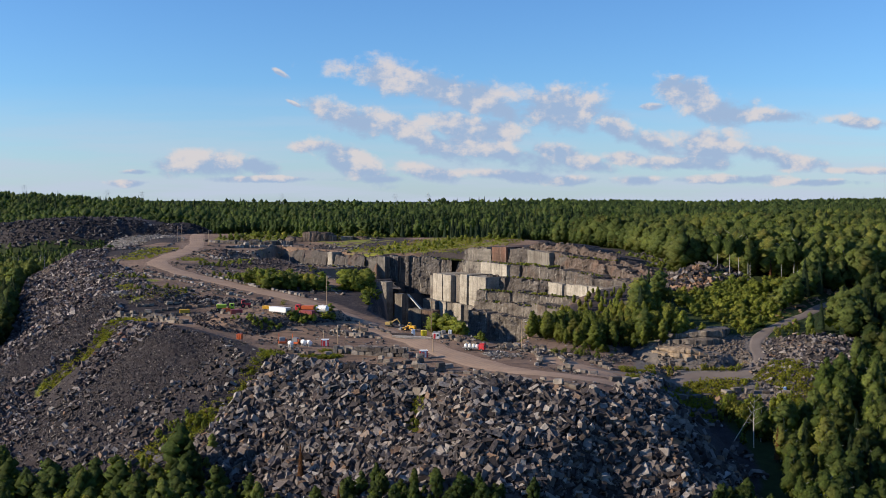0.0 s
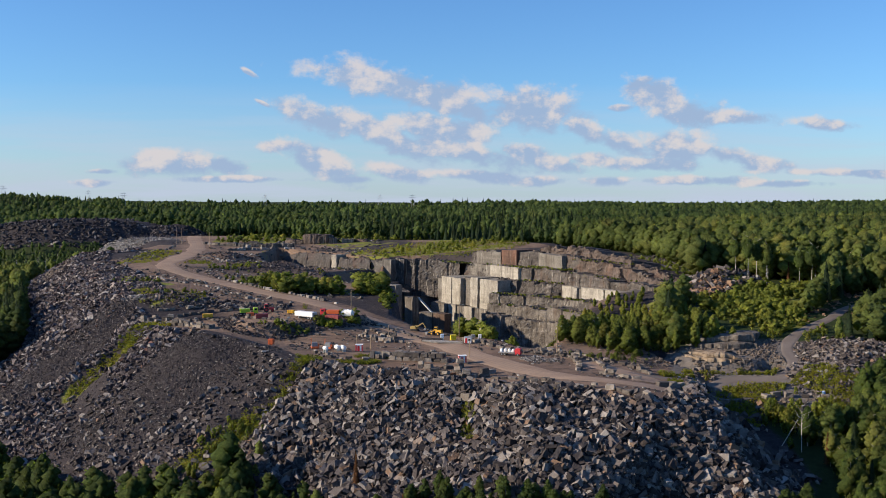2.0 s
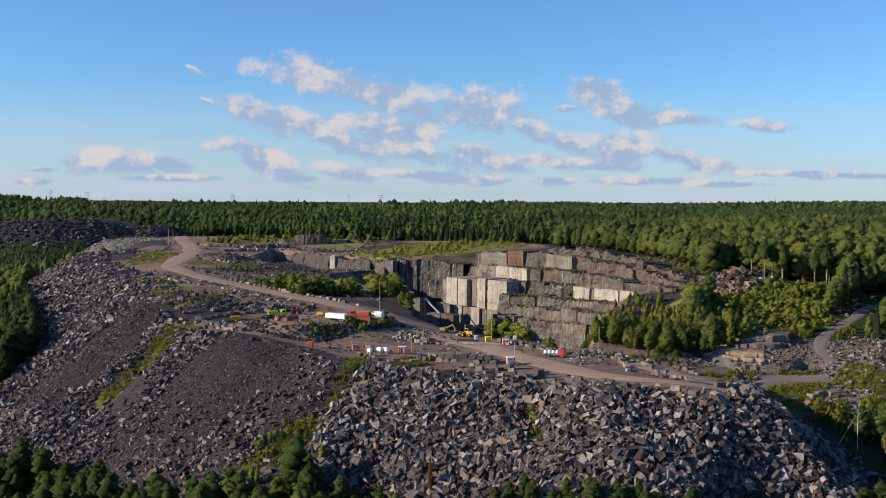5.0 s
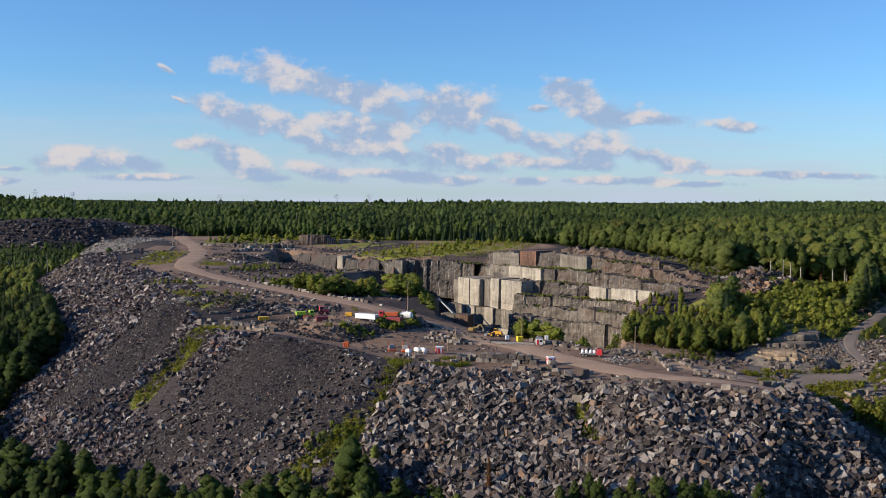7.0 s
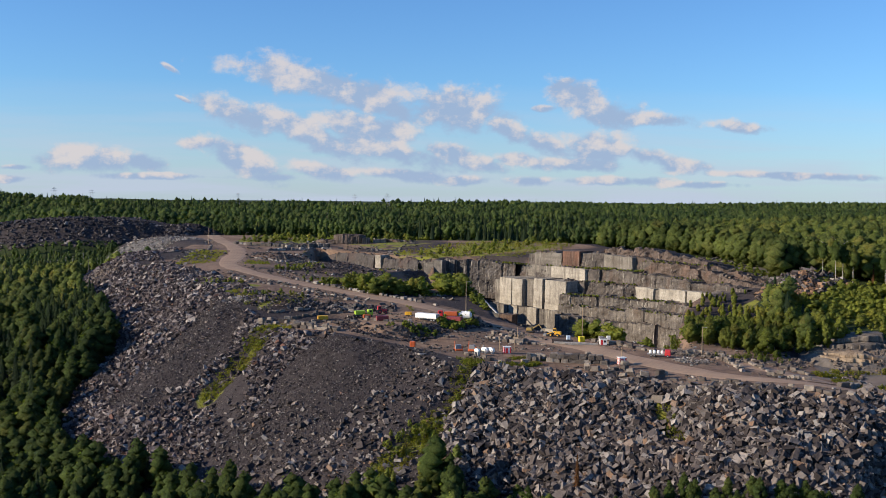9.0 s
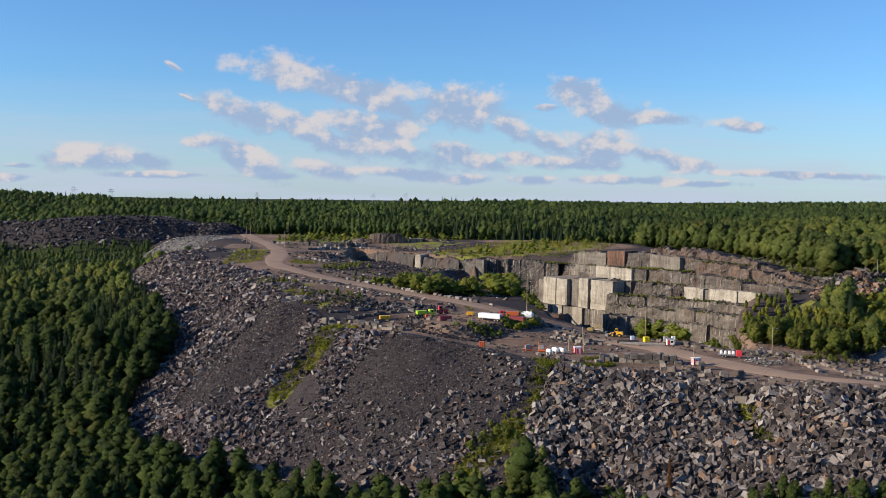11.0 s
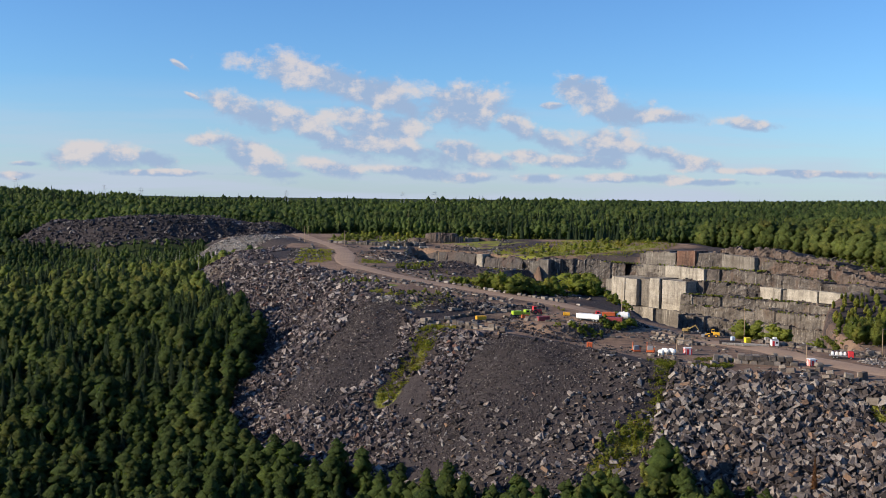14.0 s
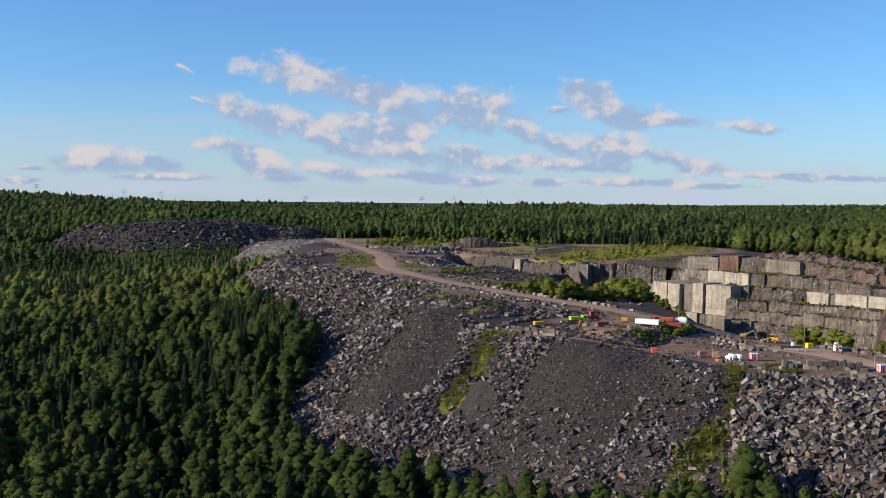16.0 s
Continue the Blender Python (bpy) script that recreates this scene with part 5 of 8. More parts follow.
rubble("ledge_rubble", "brown broken stone round the rock ledges", 9000, (46, 122, 272, 328), keep_ledge, (0.3, 1.3), M_HILL, 46, 0, None, 0.1, 0.6)


def keep_chips(x, y):
    return np.hypot((x - 17) / 6, (y - 302) / 4) + 0.4 * octaves(x, y, 4, 74) < 1


rubble("chip_heap", "low grey heap of stone chips beside the haul road", 900, (8, 26, 295, 309), keep_chips, (0.25, 1.0), M_CUT_FAR, 50, 0, None, 0.0, 0.6)


def keep_bank(x, y):
    return near_lines(x, y, [([(20, 315), (27, 310), (36, 304), (45, 301), (53, 308), (58, 314)], 4.0)]) + 0.5 * octaves(x, y, 6, 73) < 1.0


rubble("knoll_foot", "brown broken stone along the foot of the wooded knoll", 1500, (14, 64, 294, 322), keep_bank, (0.35, 1.5), M_HILL, 49, 0, None, 0.1, 0.6)


def keep_logs(x, y):
    return (np.abs((x - 128) * 0.75 - (y - 362) * 0.66) < 9) & (road_distance(x, y) > 0.2) & (octaves(x, y, 8, 72) > -0.1)


rubble("track_debris", "tan and orange broken stone beside the side track", 700, (104, 152, 336, 392), keep_logs, (0.4, 2.0), M_ORANGE, 47, 0, None, 0.05, 0.6)


def keep_crest(x, y):
    return np.hypot((x + 121) / 9, (y - 395) / 6) < 1 + 0.4 * octaves(x, y, 4, 134)


rubble("crest_chips", "pale broken stone tipped on the crest above the spoil", 900, (-134, -108, 385, 405), keep_crest, (0.35, 1.7), M_CUT_FAR, 57, 0, None, 0.05, 0.9)


def keep_spur(x, y):
    return np.hypot((x + 202) / 11, (y - 528) / 12) < 1 + 0.4 * octaves(x, y, 5, 135)


rubble("brown_crest_stones", "brown broken stone on the far crest of the dump", 900, (-216, -188, 512, 544), keep_spur, (0.4, 2.2), M_HILL, 58, 0, None, 0.05, 0.9)


def keep_orange(x, y):
    return np.hypot((x - 91) / 14, (y - 399) / 10) < 1 + 0.3 * octaves(x, y, 5, 133)


rubble("tan_rock_heap", "tan broken rock heaped at the forest edge", 620, (74, 108, 386, 412), keep_orange, (0.7, 3.0), M_ORANGE, 45, 0, None, 0.0)
rubble("brown_rock_heap", "brown broken rock heaped at the forest edge", 900, (74, 108, 386, 412), keep_orange, (0.5, 2.6), M_RUBBLE, 56, 0, None, 0.0)


def layered_ledge(name, foot, crest, layers, jut, mat, label, seed, back=9.0):
    """A natural outcrop of bedded rock: each bed with an upright broken front and a flat top, the beds stepping back unevenly."""
    t = np.linspace(0, 1, 120)
    A, B = polyline(foot, t), polyline(crest, t)
    mid = (A + B) / 2
    side = np.gradient(mid, axis=0)
    side[:, 2] = 0
    side /= np.linalg.norm(side, axis=1)[:, None]
    out = np.stack([side[:, 1], -side[:, 0], 0 * t], -1)
    run = np.concatenate([[0], np.cumsum(np.linalg.norm(np.diff(mid, axis=0), axis=1))])
    r = np.random.default_rng(seed)
    q = np.cumsum(r.uniform(0.6, 1.5, layers))
    q = np.concatenate([[0], q / q[-1]])
    rows = [A + out * 1.0 - np.array([0, 0, 3.0])]
    for k in range(layers):
        set_in = jut * (np.round(1.6 * value_noise(run, run * 0, 5.5, seed + k)) / 1.6 + 0.5 * value_noise(run, run * 0 + k, 1.7, seed + 20 + k))
        sag = 0.35 * value_noise(run, run * 0 + 9, 7.0, seed + 40) + 0.3 * value_noise(run, run * 0 + 3 * k, 3.2, seed + 90 + k)
        for v, lip in ((q[k] + 0.06 / layers, -0.25), (q[k] + 0.18 / layers, 0.0), ((q[k] + q[k + 1]) / 2, 0.05), (q[k + 1] - 0.12 / layers, 0.0), (q[k + 1], -0.12)):
            P = A + (B - A) * np.stack([0 * t + q[k], 0 * t + q[k], 0 * t + v], -1)
            P = P + out * (set_in + lip + 0.16 * value_noise(run, P[:, 2], 0.9, seed + 60))[:, None]
            P[:, 2] += sag
            rows.append(P)
    for d, dz in ((0.6, 0.1), (back * 0.4, 0.3), (back, -0.6)):
        P = B - out * d
        P[:, 2] += dz + 0.25 * value_noise(run, run * 0 + d, 2.5, seed + 80)
        rows.append(P)
    V = np.concatenate(rows)
    i, j = np.meshgrid(np.arange(len(t) - 1), np.arange(len(rows) - 1))
    a = (j * len(t) + i).ravel()
    F = np.concatenate([np.stack([a, a + 1, a + len(t) + 1], -1), np.stack([a, a + len(t) + 1, a + len(t)], -1)])
    return tagged(new(name, np_mesh(name, V, F, mat)), label, "rock wall", "", "structure")


# tan ledge and grey slab beside the side track
layered_ledge("rock_ledge_tan", [(60, 324, 16.5), (63.5, 315, 15.2), (68, 308, 14.4), (74, 304.5, 14.2), (81, 304.5, 14.4), (87, 308, 15.5)],
              [(63, 325, 19.0), (66.5, 317, 19.4), (70.5, 311.5, 20.0), (74.5, 308.5, 20.3), (80, 308.5, 18.6), (86, 311, 17.4)], 6, 0.7, M_TAN, "tan weathered rock ledge in layers with cracks", 65)
layered_ledge("rock_ledge_grey", [(61, 330, 18.0), (68, 323.5, 18.6), (76, 318.5, 18.8), (82, 317.5, 18.8), (88, 319, 18.6), (93, 328, 19)],
              [(66, 332, 21.9), (71.6, 327, 22.4), (77, 323.2, 23.2), (82.5, 321.2, 23.7), (88, 321.6, 24.2), (91.5, 330, 24.0)], 2, 0.9, M_LEDGE, "grey fractured rock slab above the tan ledge", 67, 11.0)

# ---- trees ----
GOLD = (1 + 5 ** 0.5) / 2
ICO = (np.array([(-1, GOLD, 0), (1, GOLD, 0), (-1, -GOLD, 0), (1, -GOLD, 0), (0, -1, GOLD), (0, 1, GOLD), (0, -1, -GOLD), (0, 1, -GOLD), (GOLD, 0, -1), (GOLD, 0, 1), (-GOLD, 0, -1), (-GOLD, 0, 1)]) / math.hypot(1, GOLD),
       np.array([(0, 11, 5), (0, 5, 1), (0, 1, 7), (0, 7, 10), (0, 10, 11), (1, 5, 9), (5, 11, 4), (11, 10, 2), (10, 7, 6), (7, 1, 8), (3, 9, 4), (3, 4, 2), (3, 2, 6), (3, 6, 8), (3, 8, 9), (4, 9, 5), (2, 4, 11), (6, 2, 10), (8, 6, 7), (9, 8, 1)]))


OCTA = (np.array([(1, 0, 0), (-1, 0, 0), (0, 1, 0), (0, -1, 0), (0, 0, 1), (0, 0, -1)], float),
        np.array([(0, 2, 4), (2, 1, 4), (1, 3, 4), (3, 0, 4), (2, 0, 5), (1, 2, 5), (3, 1, 5), (0, 3, 5)]))


def leaf_tris(centre, normal, size, r):
    """Small ragged leaf clumps as single triangles."""
    n = len(centre)
    t = np.cross(normal, r.normal(0, 1, (n, 3)))
    t /= np.linalg.norm(t, axis=1)[:, None] + 1e-9
    b = np.cross(normal, t)
    s = size * r.uniform(0.6, 1.3, n)[:, None]
    V = np.stack([centre + t * s, centre - 0.6 * t * s + 0.8 * b * s, centre - 0.6 * t * s - 0.8 * b * s], 1).reshape(-1, 3)
    return V, np.arange(3 * n).reshape(-1, 3)


def broadleaf(seed, lumps, leaves, leaf, width=0.24, low=0.28, core=0.8, fat=1.0, body=ICO):
    """A broadleaf crown of unit height: rounded masses of foliage, narrowing to the top, fringed with leaf clumps. Gives vertices, faces and the soft normals of the foliage."""
    r = np.random.default_rng(seed)
    pieces, normals = [], []
    V, F = body
    for i in range(lumps):
        q = (i + 0.5) / lumps
        h = low + 0.10 + (0.90 - low - 0.10) * q
        prof = math.sin(math.pi * (0.16 + 0.80 * q)) ** 0.8
        a = i * 2.4 + r.uniform(-0.5, 0.5)
        rad = width * prof * r.uniform(0.35, 0.8) * (1 if i < lumps - 1 else 0.2)
        c = np.array([rad * math.cos(a), rad * math.sin(a), h])
        s = np.array([1, 1, r.uniform(1.0, 1.35)]) * r.uniform(0.10, 0.14) * (0.62 + 0.6 * prof) * (7 / lumps) ** 0.4 * fat
        whole = np.array([c[0] * 1.3, c[1] * 1.3, (h - 0.5) * 0.8])
        if core:
            pieces.append((V * s * core * r.uniform(0.75, 1.2, (len(V), 1)) + c, F))
            normals.append(0.85 * V + 0.6 * whole / 0.2)
        d = r.normal(0, 1, (leaves, 3))
        d[:, 2] += 0.3
        d /= np.linalg.norm(d, axis=1)[:, None]
        nrm = d + r.normal(0, 0.35, d.shape)
        nrm /= np.linalg.norm(nrm, axis=1)[:, None]
        LV, LF = leaf_tris(c + d * s * r.uniform(0.72, 1.22, (leaves, 1)), nrm, leaf, r)
        pieces.append((LV, LF))
        normals.append(np.repeat(0.85 * d + 0.6 * whole / 0.2 + r.normal(0, 0.12, d.shape), 3, 0))
    N = np.concatenate(normals)
    return (*join(pieces), N / np.linalg.norm(N, axis=1)[:, None])


def spruce(seed, tiers, arms, width=0.17):
    """A spruce crown of unit height: drooping branch fans round a thin core."""
    r = np.random.default_rng(seed)
    k = 6
    ang = np.arange(k) * 2 * math.pi / k
    core = np.array([(width * 0.55 * math.cos(a), width * 0.55 * math.sin(a), 0.1) for a in ang] + [(0, 0, 1.0)])
    pieces = [(core, np.array([(i, (i + 1) % k, k) for i in range(k)]))]
    for t in range(tiers):
        h = 0.10 + 0.86 * (t / tiers) ** 0.95
        R = width * (1.02 - h) ** 0.85 * 1.05
        n = max(4, int(round(arms * (0.5 + 0.5 * (1 - h)))))
        V, F = [], []
        for i in range(n):
            a = 2 * math.pi * (i + r.uniform(-0.3, 0.3)) / n + t
            rr = R * r.uniform(0.75, 1.2)
            da = 2.0 / n
            o = len(V)
            V += [(0.1 * R * math.cos(a), 0.1 * R * math.sin(a), h + 0.085), (rr * math.cos(a), rr * math.sin(a), h - 0.02),
                  (0.62 * rr * math.cos(a + da), 0.62 * rr * math.sin(a + da), h + 0.01), (0.62 * rr * math.cos(a - da), 0.62 * rr * math.sin(a - da), h + 0.01)]
            F += [(o, o + 1, o + 2), (o, o + 3, o + 1)]
        pieces.append((np.array(V), np.array(F)))
    V, F = join(pieces)
    N = V * np.array([1, 1, 0]) / width + np.array([0, 0, 0.45]) + r.normal(0, 0.15, V.shape)
    return V, F, N / np.linalg.norm(N, axis=1)[:, None]


def trunk_mesh(h, r0, sides, limbs, seed, crown_from=0.3):
    """A tapered trunk with a few limbs, unit tree height h."""
    r = np.random.default_rng(seed)
    pieces = []

    def tube(a, b, ra, rb):
        a, b = np.array(a, float), np.array(b, float)
        d = (b - a) / np.linalg.norm(b - a)
        u = np.cross(d, (0.3, 0.9, 0.2))
        u /= np.linalg.norm(u)
        w = np.cross(d, u)
        an = np.arange(sides) * 2 * math.pi / sides
        ring = np.cos(an)[:, None] * u + np.sin(an)[:, None] * w
        V = np.concatenate([a + ring * ra, b + ring * rb])
        F = [(i, (i + 1) % sides, sides + (i + 1) % sides) for i in range(sides)] + [(i, sides + (i + 1) % sides, sides + i) for i in range(sides)]
        pieces.append((V, np.array(F)))
    bend = r.normal(0, 0.012, 2) * h
    mid = (bend[0], bend[1], h * 0.5)
    tube((0, 0, -0.05 * h), mid, r0, r0 * 0.62)
    tube(mid, (bend[0] * 0.5, bend[1] * 0.5, h * 0.92), r0 * 0.62, r0 * 0.12)
    for i in range(limbs):
        z = h * (crown_from + 0.5 * (i + 0.5) / max(1, limbs))
        a = i * 2.4
        L = h * 0.17
        tube((bend[0], bend[1], z), (L * math.cos(a), L * math.sin(a), z + 0.6 * L), r0 * 0.35, r0 * 0.1)
    return join(pieces)


NEAR_BROAD = [broadleaf(40 + i, 20, 18, 0.024, 0.18 + 0.03 * (i % 3), 0.0 + 0.04 * (i % 2), 0.98, 1.2, OCTA) for i in range(6)]
MID_BROAD = [broadleaf(60 + i, 14, 11, 0.026, 0.17 + 0.03 * (i % 3), 0.02, 1.0, 1.25, OCTA) for i in range(8)]
FAR_BROAD = [broadleaf(80 + i, 4, 5, 0.042, 0.10, 0.10, 0.9, 0.9, OCTA) for i in range(6)]
FARTHEST_BROAD = [broadleaf(86 + i, 2, 5, 0.055, 0.07, 0.10, 0.9, 0.85, OCTA) for i in range(4)]
BUSH_SHAPES = [broadleaf(110 + i, 5, 16, 0.045, 0.24, -0.05, 0.8, 1.1) for i in range(4)]
NEAR_SPRUCE = [spruce(50 + i, 15, 11, 0.17 + 0.02 * (i % 3)) for i in range(4)]
MID_SPRUCE = [spruce(70 + i, 8, 7, 0.17 + 0.02 * (i % 3)) for i in range(4)]
FAR_SPRUCE = [spruce(90 + i, 2, 4, 0.20) for i in range(3)]


def clear_of_works(x, y, gap=0.0):
    d, nx, ny, na = rim_zones(x, y)
    rise = ground(x, y) - natural(x, y)
    dd, *_ = to_outline(x, y, DUMP)
    least = 4.0 - 2.5 * np.exp(-((y - 345) / 30) ** 2) * (x < -140) - 3.0 * (x > -58) * (y > 205)
    slope = (d < 75) & (rise > least) & (ny < 620)
    ok = (d > 1 + gap) & ~slope & (dd > 10 + 16 * (y < 770))
    ok &= np.hypot((x + 214) / 1.3, y - 672) > 18
    ok &= np.hypot((x + 186) / 18, (y - 636) / 34) > 1
    ok &= road_distance(x, y) > 2.0
    for hx, hy, r_, h_ in HEAPS:
        ok &= np.hypot(x - hx, y - hy) > r_ * 0.95
    ok &= near_lines(x, y, CLEARINGS) > 1.0
    return ok


# clear strips: the lower side track, the ledges, the grassy slope in the lee of the boulder dump
CLEARINGS = [([(79, 392), (92, 396), (104, 391)], 12.0), ([(84, 378), (96, 378)], 7.0), ([(92, 345), (104, 372), (120, 392)], 17.0), ([(90, 408), (80, 428), (92, 436)], 12.0), ([(52, 300), (70, 296), (95, 292)], 10.0), ([(60, 268), (70, 254), (72, 236), (66, 222)], 9.0), ([(60, 272), (88, 270)], 10.0), ([(62, 284), (80, 290)], 8.0), ([(70, 445), (84, 460), (74, 486)], 9.0), ([(52, 284), (66, 279), (84, 283), (100, 281)], 5.0), ([(56, 310), (78, 310), (90, 318)], 11.0), ([(95, 400), (120, 398)], 9.0),
             ([(105, 300), (122, 312)], 12.0), ([(-60, 640), (-20, 625), (30, 600), (56, 530)], 12.0), ([(60, 262), (70, 256), (78, 262)], 5.0),
             ([(80, 300), (96, 316), (130, 356), (150, 374)], 9.5), ([(-98, 630), (-70, 655)], 16.0), ([(-150, 640), (-120, 640)], 14.0)]


def jittered(box, step, r):
    x, y = np.meshgrid(np.arange(box[0], box[1], step), np.arange(box[2], box[3], step))
    x, y = x.ravel(), y.ravel()
    return x + r.uniform(-0.5, 0.5, len(x)) * step, y + r.uniform(-0.5, 0.5, len(y)) * step


def wedge(x, y, margin):
    """The stretch of country that the flight looks over."""
    return (x > -165 - 0.335 * y - margin) & (x < np.maximum(0.44 * y, -69 + 0.57 * y) + margin)


def stand(x, y):
    """Share of conifers, by patches."""
    return np.clip(0.17 + 0.75 * octaves(x, y, 70, 55) + 0.45 * np.exp(-(((x - 5) / 75) ** 2 + ((y - 655) / 45) ** 2)) + 0.05 * np.clip((-x - 120) / 40, 0, 1) * np.clip((560 - y) / 60, 0, 1) - 0.22 * np.clip((x - 90) / 30, 0, 1), 0.05, 0.92)


def tree_heights(x, y, r):
    patch = 1 + 0.38 * octaves(x, y, 45, 66) + 0.12 * octaves(x, y, 12, 67)
    patch = patch * (1 - 0.58 * np.exp(-(((x + 275) / 85) ** 2 + ((y - 690) / 80) ** 2)))
    patch = patch * (1 - 0.45 * np.clip((x + 62) / 14, 0, 1) * np.clip((70 - x) / 14, 0, 1) * np.clip((270 - y) / 10, 0, 1))
    patch = patch * (1 - 0.5 * np.exp(-(((x + 222) / 40) ** 2 + ((y - 600) / 50) ** 2)))
    tall = 1 + 0.28 * np.clip((x - 50) / 40, 0, 1) * np.clip((y - 330) / 60, 0, 1)
    return np.clip(r.normal(11.0, 2.0, len(x)) * patch * tall, 4, 18)


def stuff_trees(name, label, shapes, mat, x, y, h, r, wide=(0.9, 1.4), z=None):
    pieces, normals = [], []
    which = r.integers(0, len(shapes), len(x))
    z = ground(x, y) - 0.2 if z is None else z
    for k, (V, F, N) in enumerate(shapes):
        s = which == k
        m = int(s.sum())
        if not m:
            continue
        a = r.uniform(0, 2 * math.pi, m)
        w = h[s] * r.uniform(*wide, m)
        M = np.zeros((m, 3, 3))
        M[:, 0, 0], M[:, 0, 1], M[:, 1, 0], M[:, 1, 1], M[:, 2, 2] = w * np.cos(a), -w * np.sin(a), w * np.sin(a), w * np.cos(a), h[s]
        pieces.append(spread(V, F, M, np.stack([x[s], y[s], z[s]], -1)))
        turn = np.zeros((m, 3, 3))
        turn[:, 0, 0], turn[:, 0, 1], turn[:, 1, 0], turn[:, 1, 1], turn[:, 2, 2] = np.cos(a), -np.sin(a), np.sin(a), np.cos(a), 1
        normals.append(np.einsum("nij,kj->nki", turn, N).reshape(-1, 3))
    V, F = join(pieces)
    return tagged(new(name, np_mesh(name, V, F, mat, True, np.concatenate(normals))), label, "forest", "", "stuff")


def build_forest():
    r = np.random.default_rng(101)
    # middle distance
    x, y = jittered((-420, 420, 190, 600), 4.5, r)
    near_band = (y < 305) & (x > -185) & (x < 125)
    k = wedge(x, y, 35) & clear_of_works(x, y) & ~near_band
    x, y = x[k], y[k]
    h = tree_heights(x, y, r)
    con = r.random(len(x)) < stand(x, y)
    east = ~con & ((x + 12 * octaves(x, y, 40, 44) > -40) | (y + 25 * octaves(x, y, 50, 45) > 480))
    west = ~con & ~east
    stuff_trees("broadleaf_forest", "dense dark green birch forest west of the quarry", MID_BROAD, M_LEAF, x[west], y[west], h[west], r, (0.95, 1.55))
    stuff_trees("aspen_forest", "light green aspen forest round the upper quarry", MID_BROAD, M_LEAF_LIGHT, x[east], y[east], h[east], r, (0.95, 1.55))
    stuff_trees("spruce_forest", "dark spruce forest mixed among the broadleaf trees", MID_SPRUCE, M_NEEDLE, x[con], y[con], h[con] * 1.08, r, (1.15, 1.6))
    # far
    fx, fy = [], []
    for lo, hi, step in ((600, 800, 5.2), (800, 1050, 6.6), (1050, 1520, 8.0)):
        a, b = jittered((-900, 900, lo, hi), step, r)
        q = wedge(a, b, 40) & clear_of_works(a, b) & (meadow(a, b) < 0.4)
        fx.append(a[q])
        fy.append(b[q])
    x, y = np.concatenate(fx), np.concatenate(fy)
    h = tree_heights(x, y, r) * 1.05
    con = r.random(len(x)) < stand(x, y)
    a, b = ~con & (y < 820), ~con & (y >= 820)
    stuff_trees("far_broadleaf_forest", "far broadleaf forest behind the quarry", FAR_BROAD, M_LEAF_HAZED, x[a], y[a], h[a], r, (0.95, 1.45))
    stuff_trees("farthest_broadleaf_forest", "farthest broadleaf forest rolling to the horizon", FARTHEST_BROAD, M_LEAF_HAZED, x[b], y[b], h[b], r, (0.95, 1.45))
    stuff_trees("far_spruce_forest", "far dark spruces scattered through the forest", FAR_SPRUCE, M_NEEDLE, x[con], y[con], h[con] * 1.05, r, (0.9, 1.2))


build_forest()


def tree_kind(name, crown_shape, trunk_shape, leaf_mat, bark_mat, label, group):
    root = empty(name, Matrix.Identity(4), label, "tree", group)
    part("trunk", np_mesh("trunk", *trunk_shape, bark_mat, True), None, root)
    part("crown", np_mesh("crown", crown_shape[0], crown_shape[1], leaf_mat, True, crown_shape[2]), None, root)
    return root


def plant(kinds, x, y, h, r, wide=(0.85, 1.2)):
    z = ground(x, y) - 0.15
    first = set()
    for i in range(len(x)):
        k = int(r.integers(0, len(kinds)))
        w = float(h[i] * r.uniform(*wide))
        m = pose(float(x[i]), float(y[i]), float(z[i]), 0, 0, float(r.uniform(0, 360)))
        sc = Matrix.Diagonal((w, w, float(h[i]), 1))
        if k not in first:
            first.add(k)
            kinds[k].matrix_basis = m @ sc
        else:
            ob = copy_thing(kinds[k], m)
            ob.matrix_basis = m @ sc


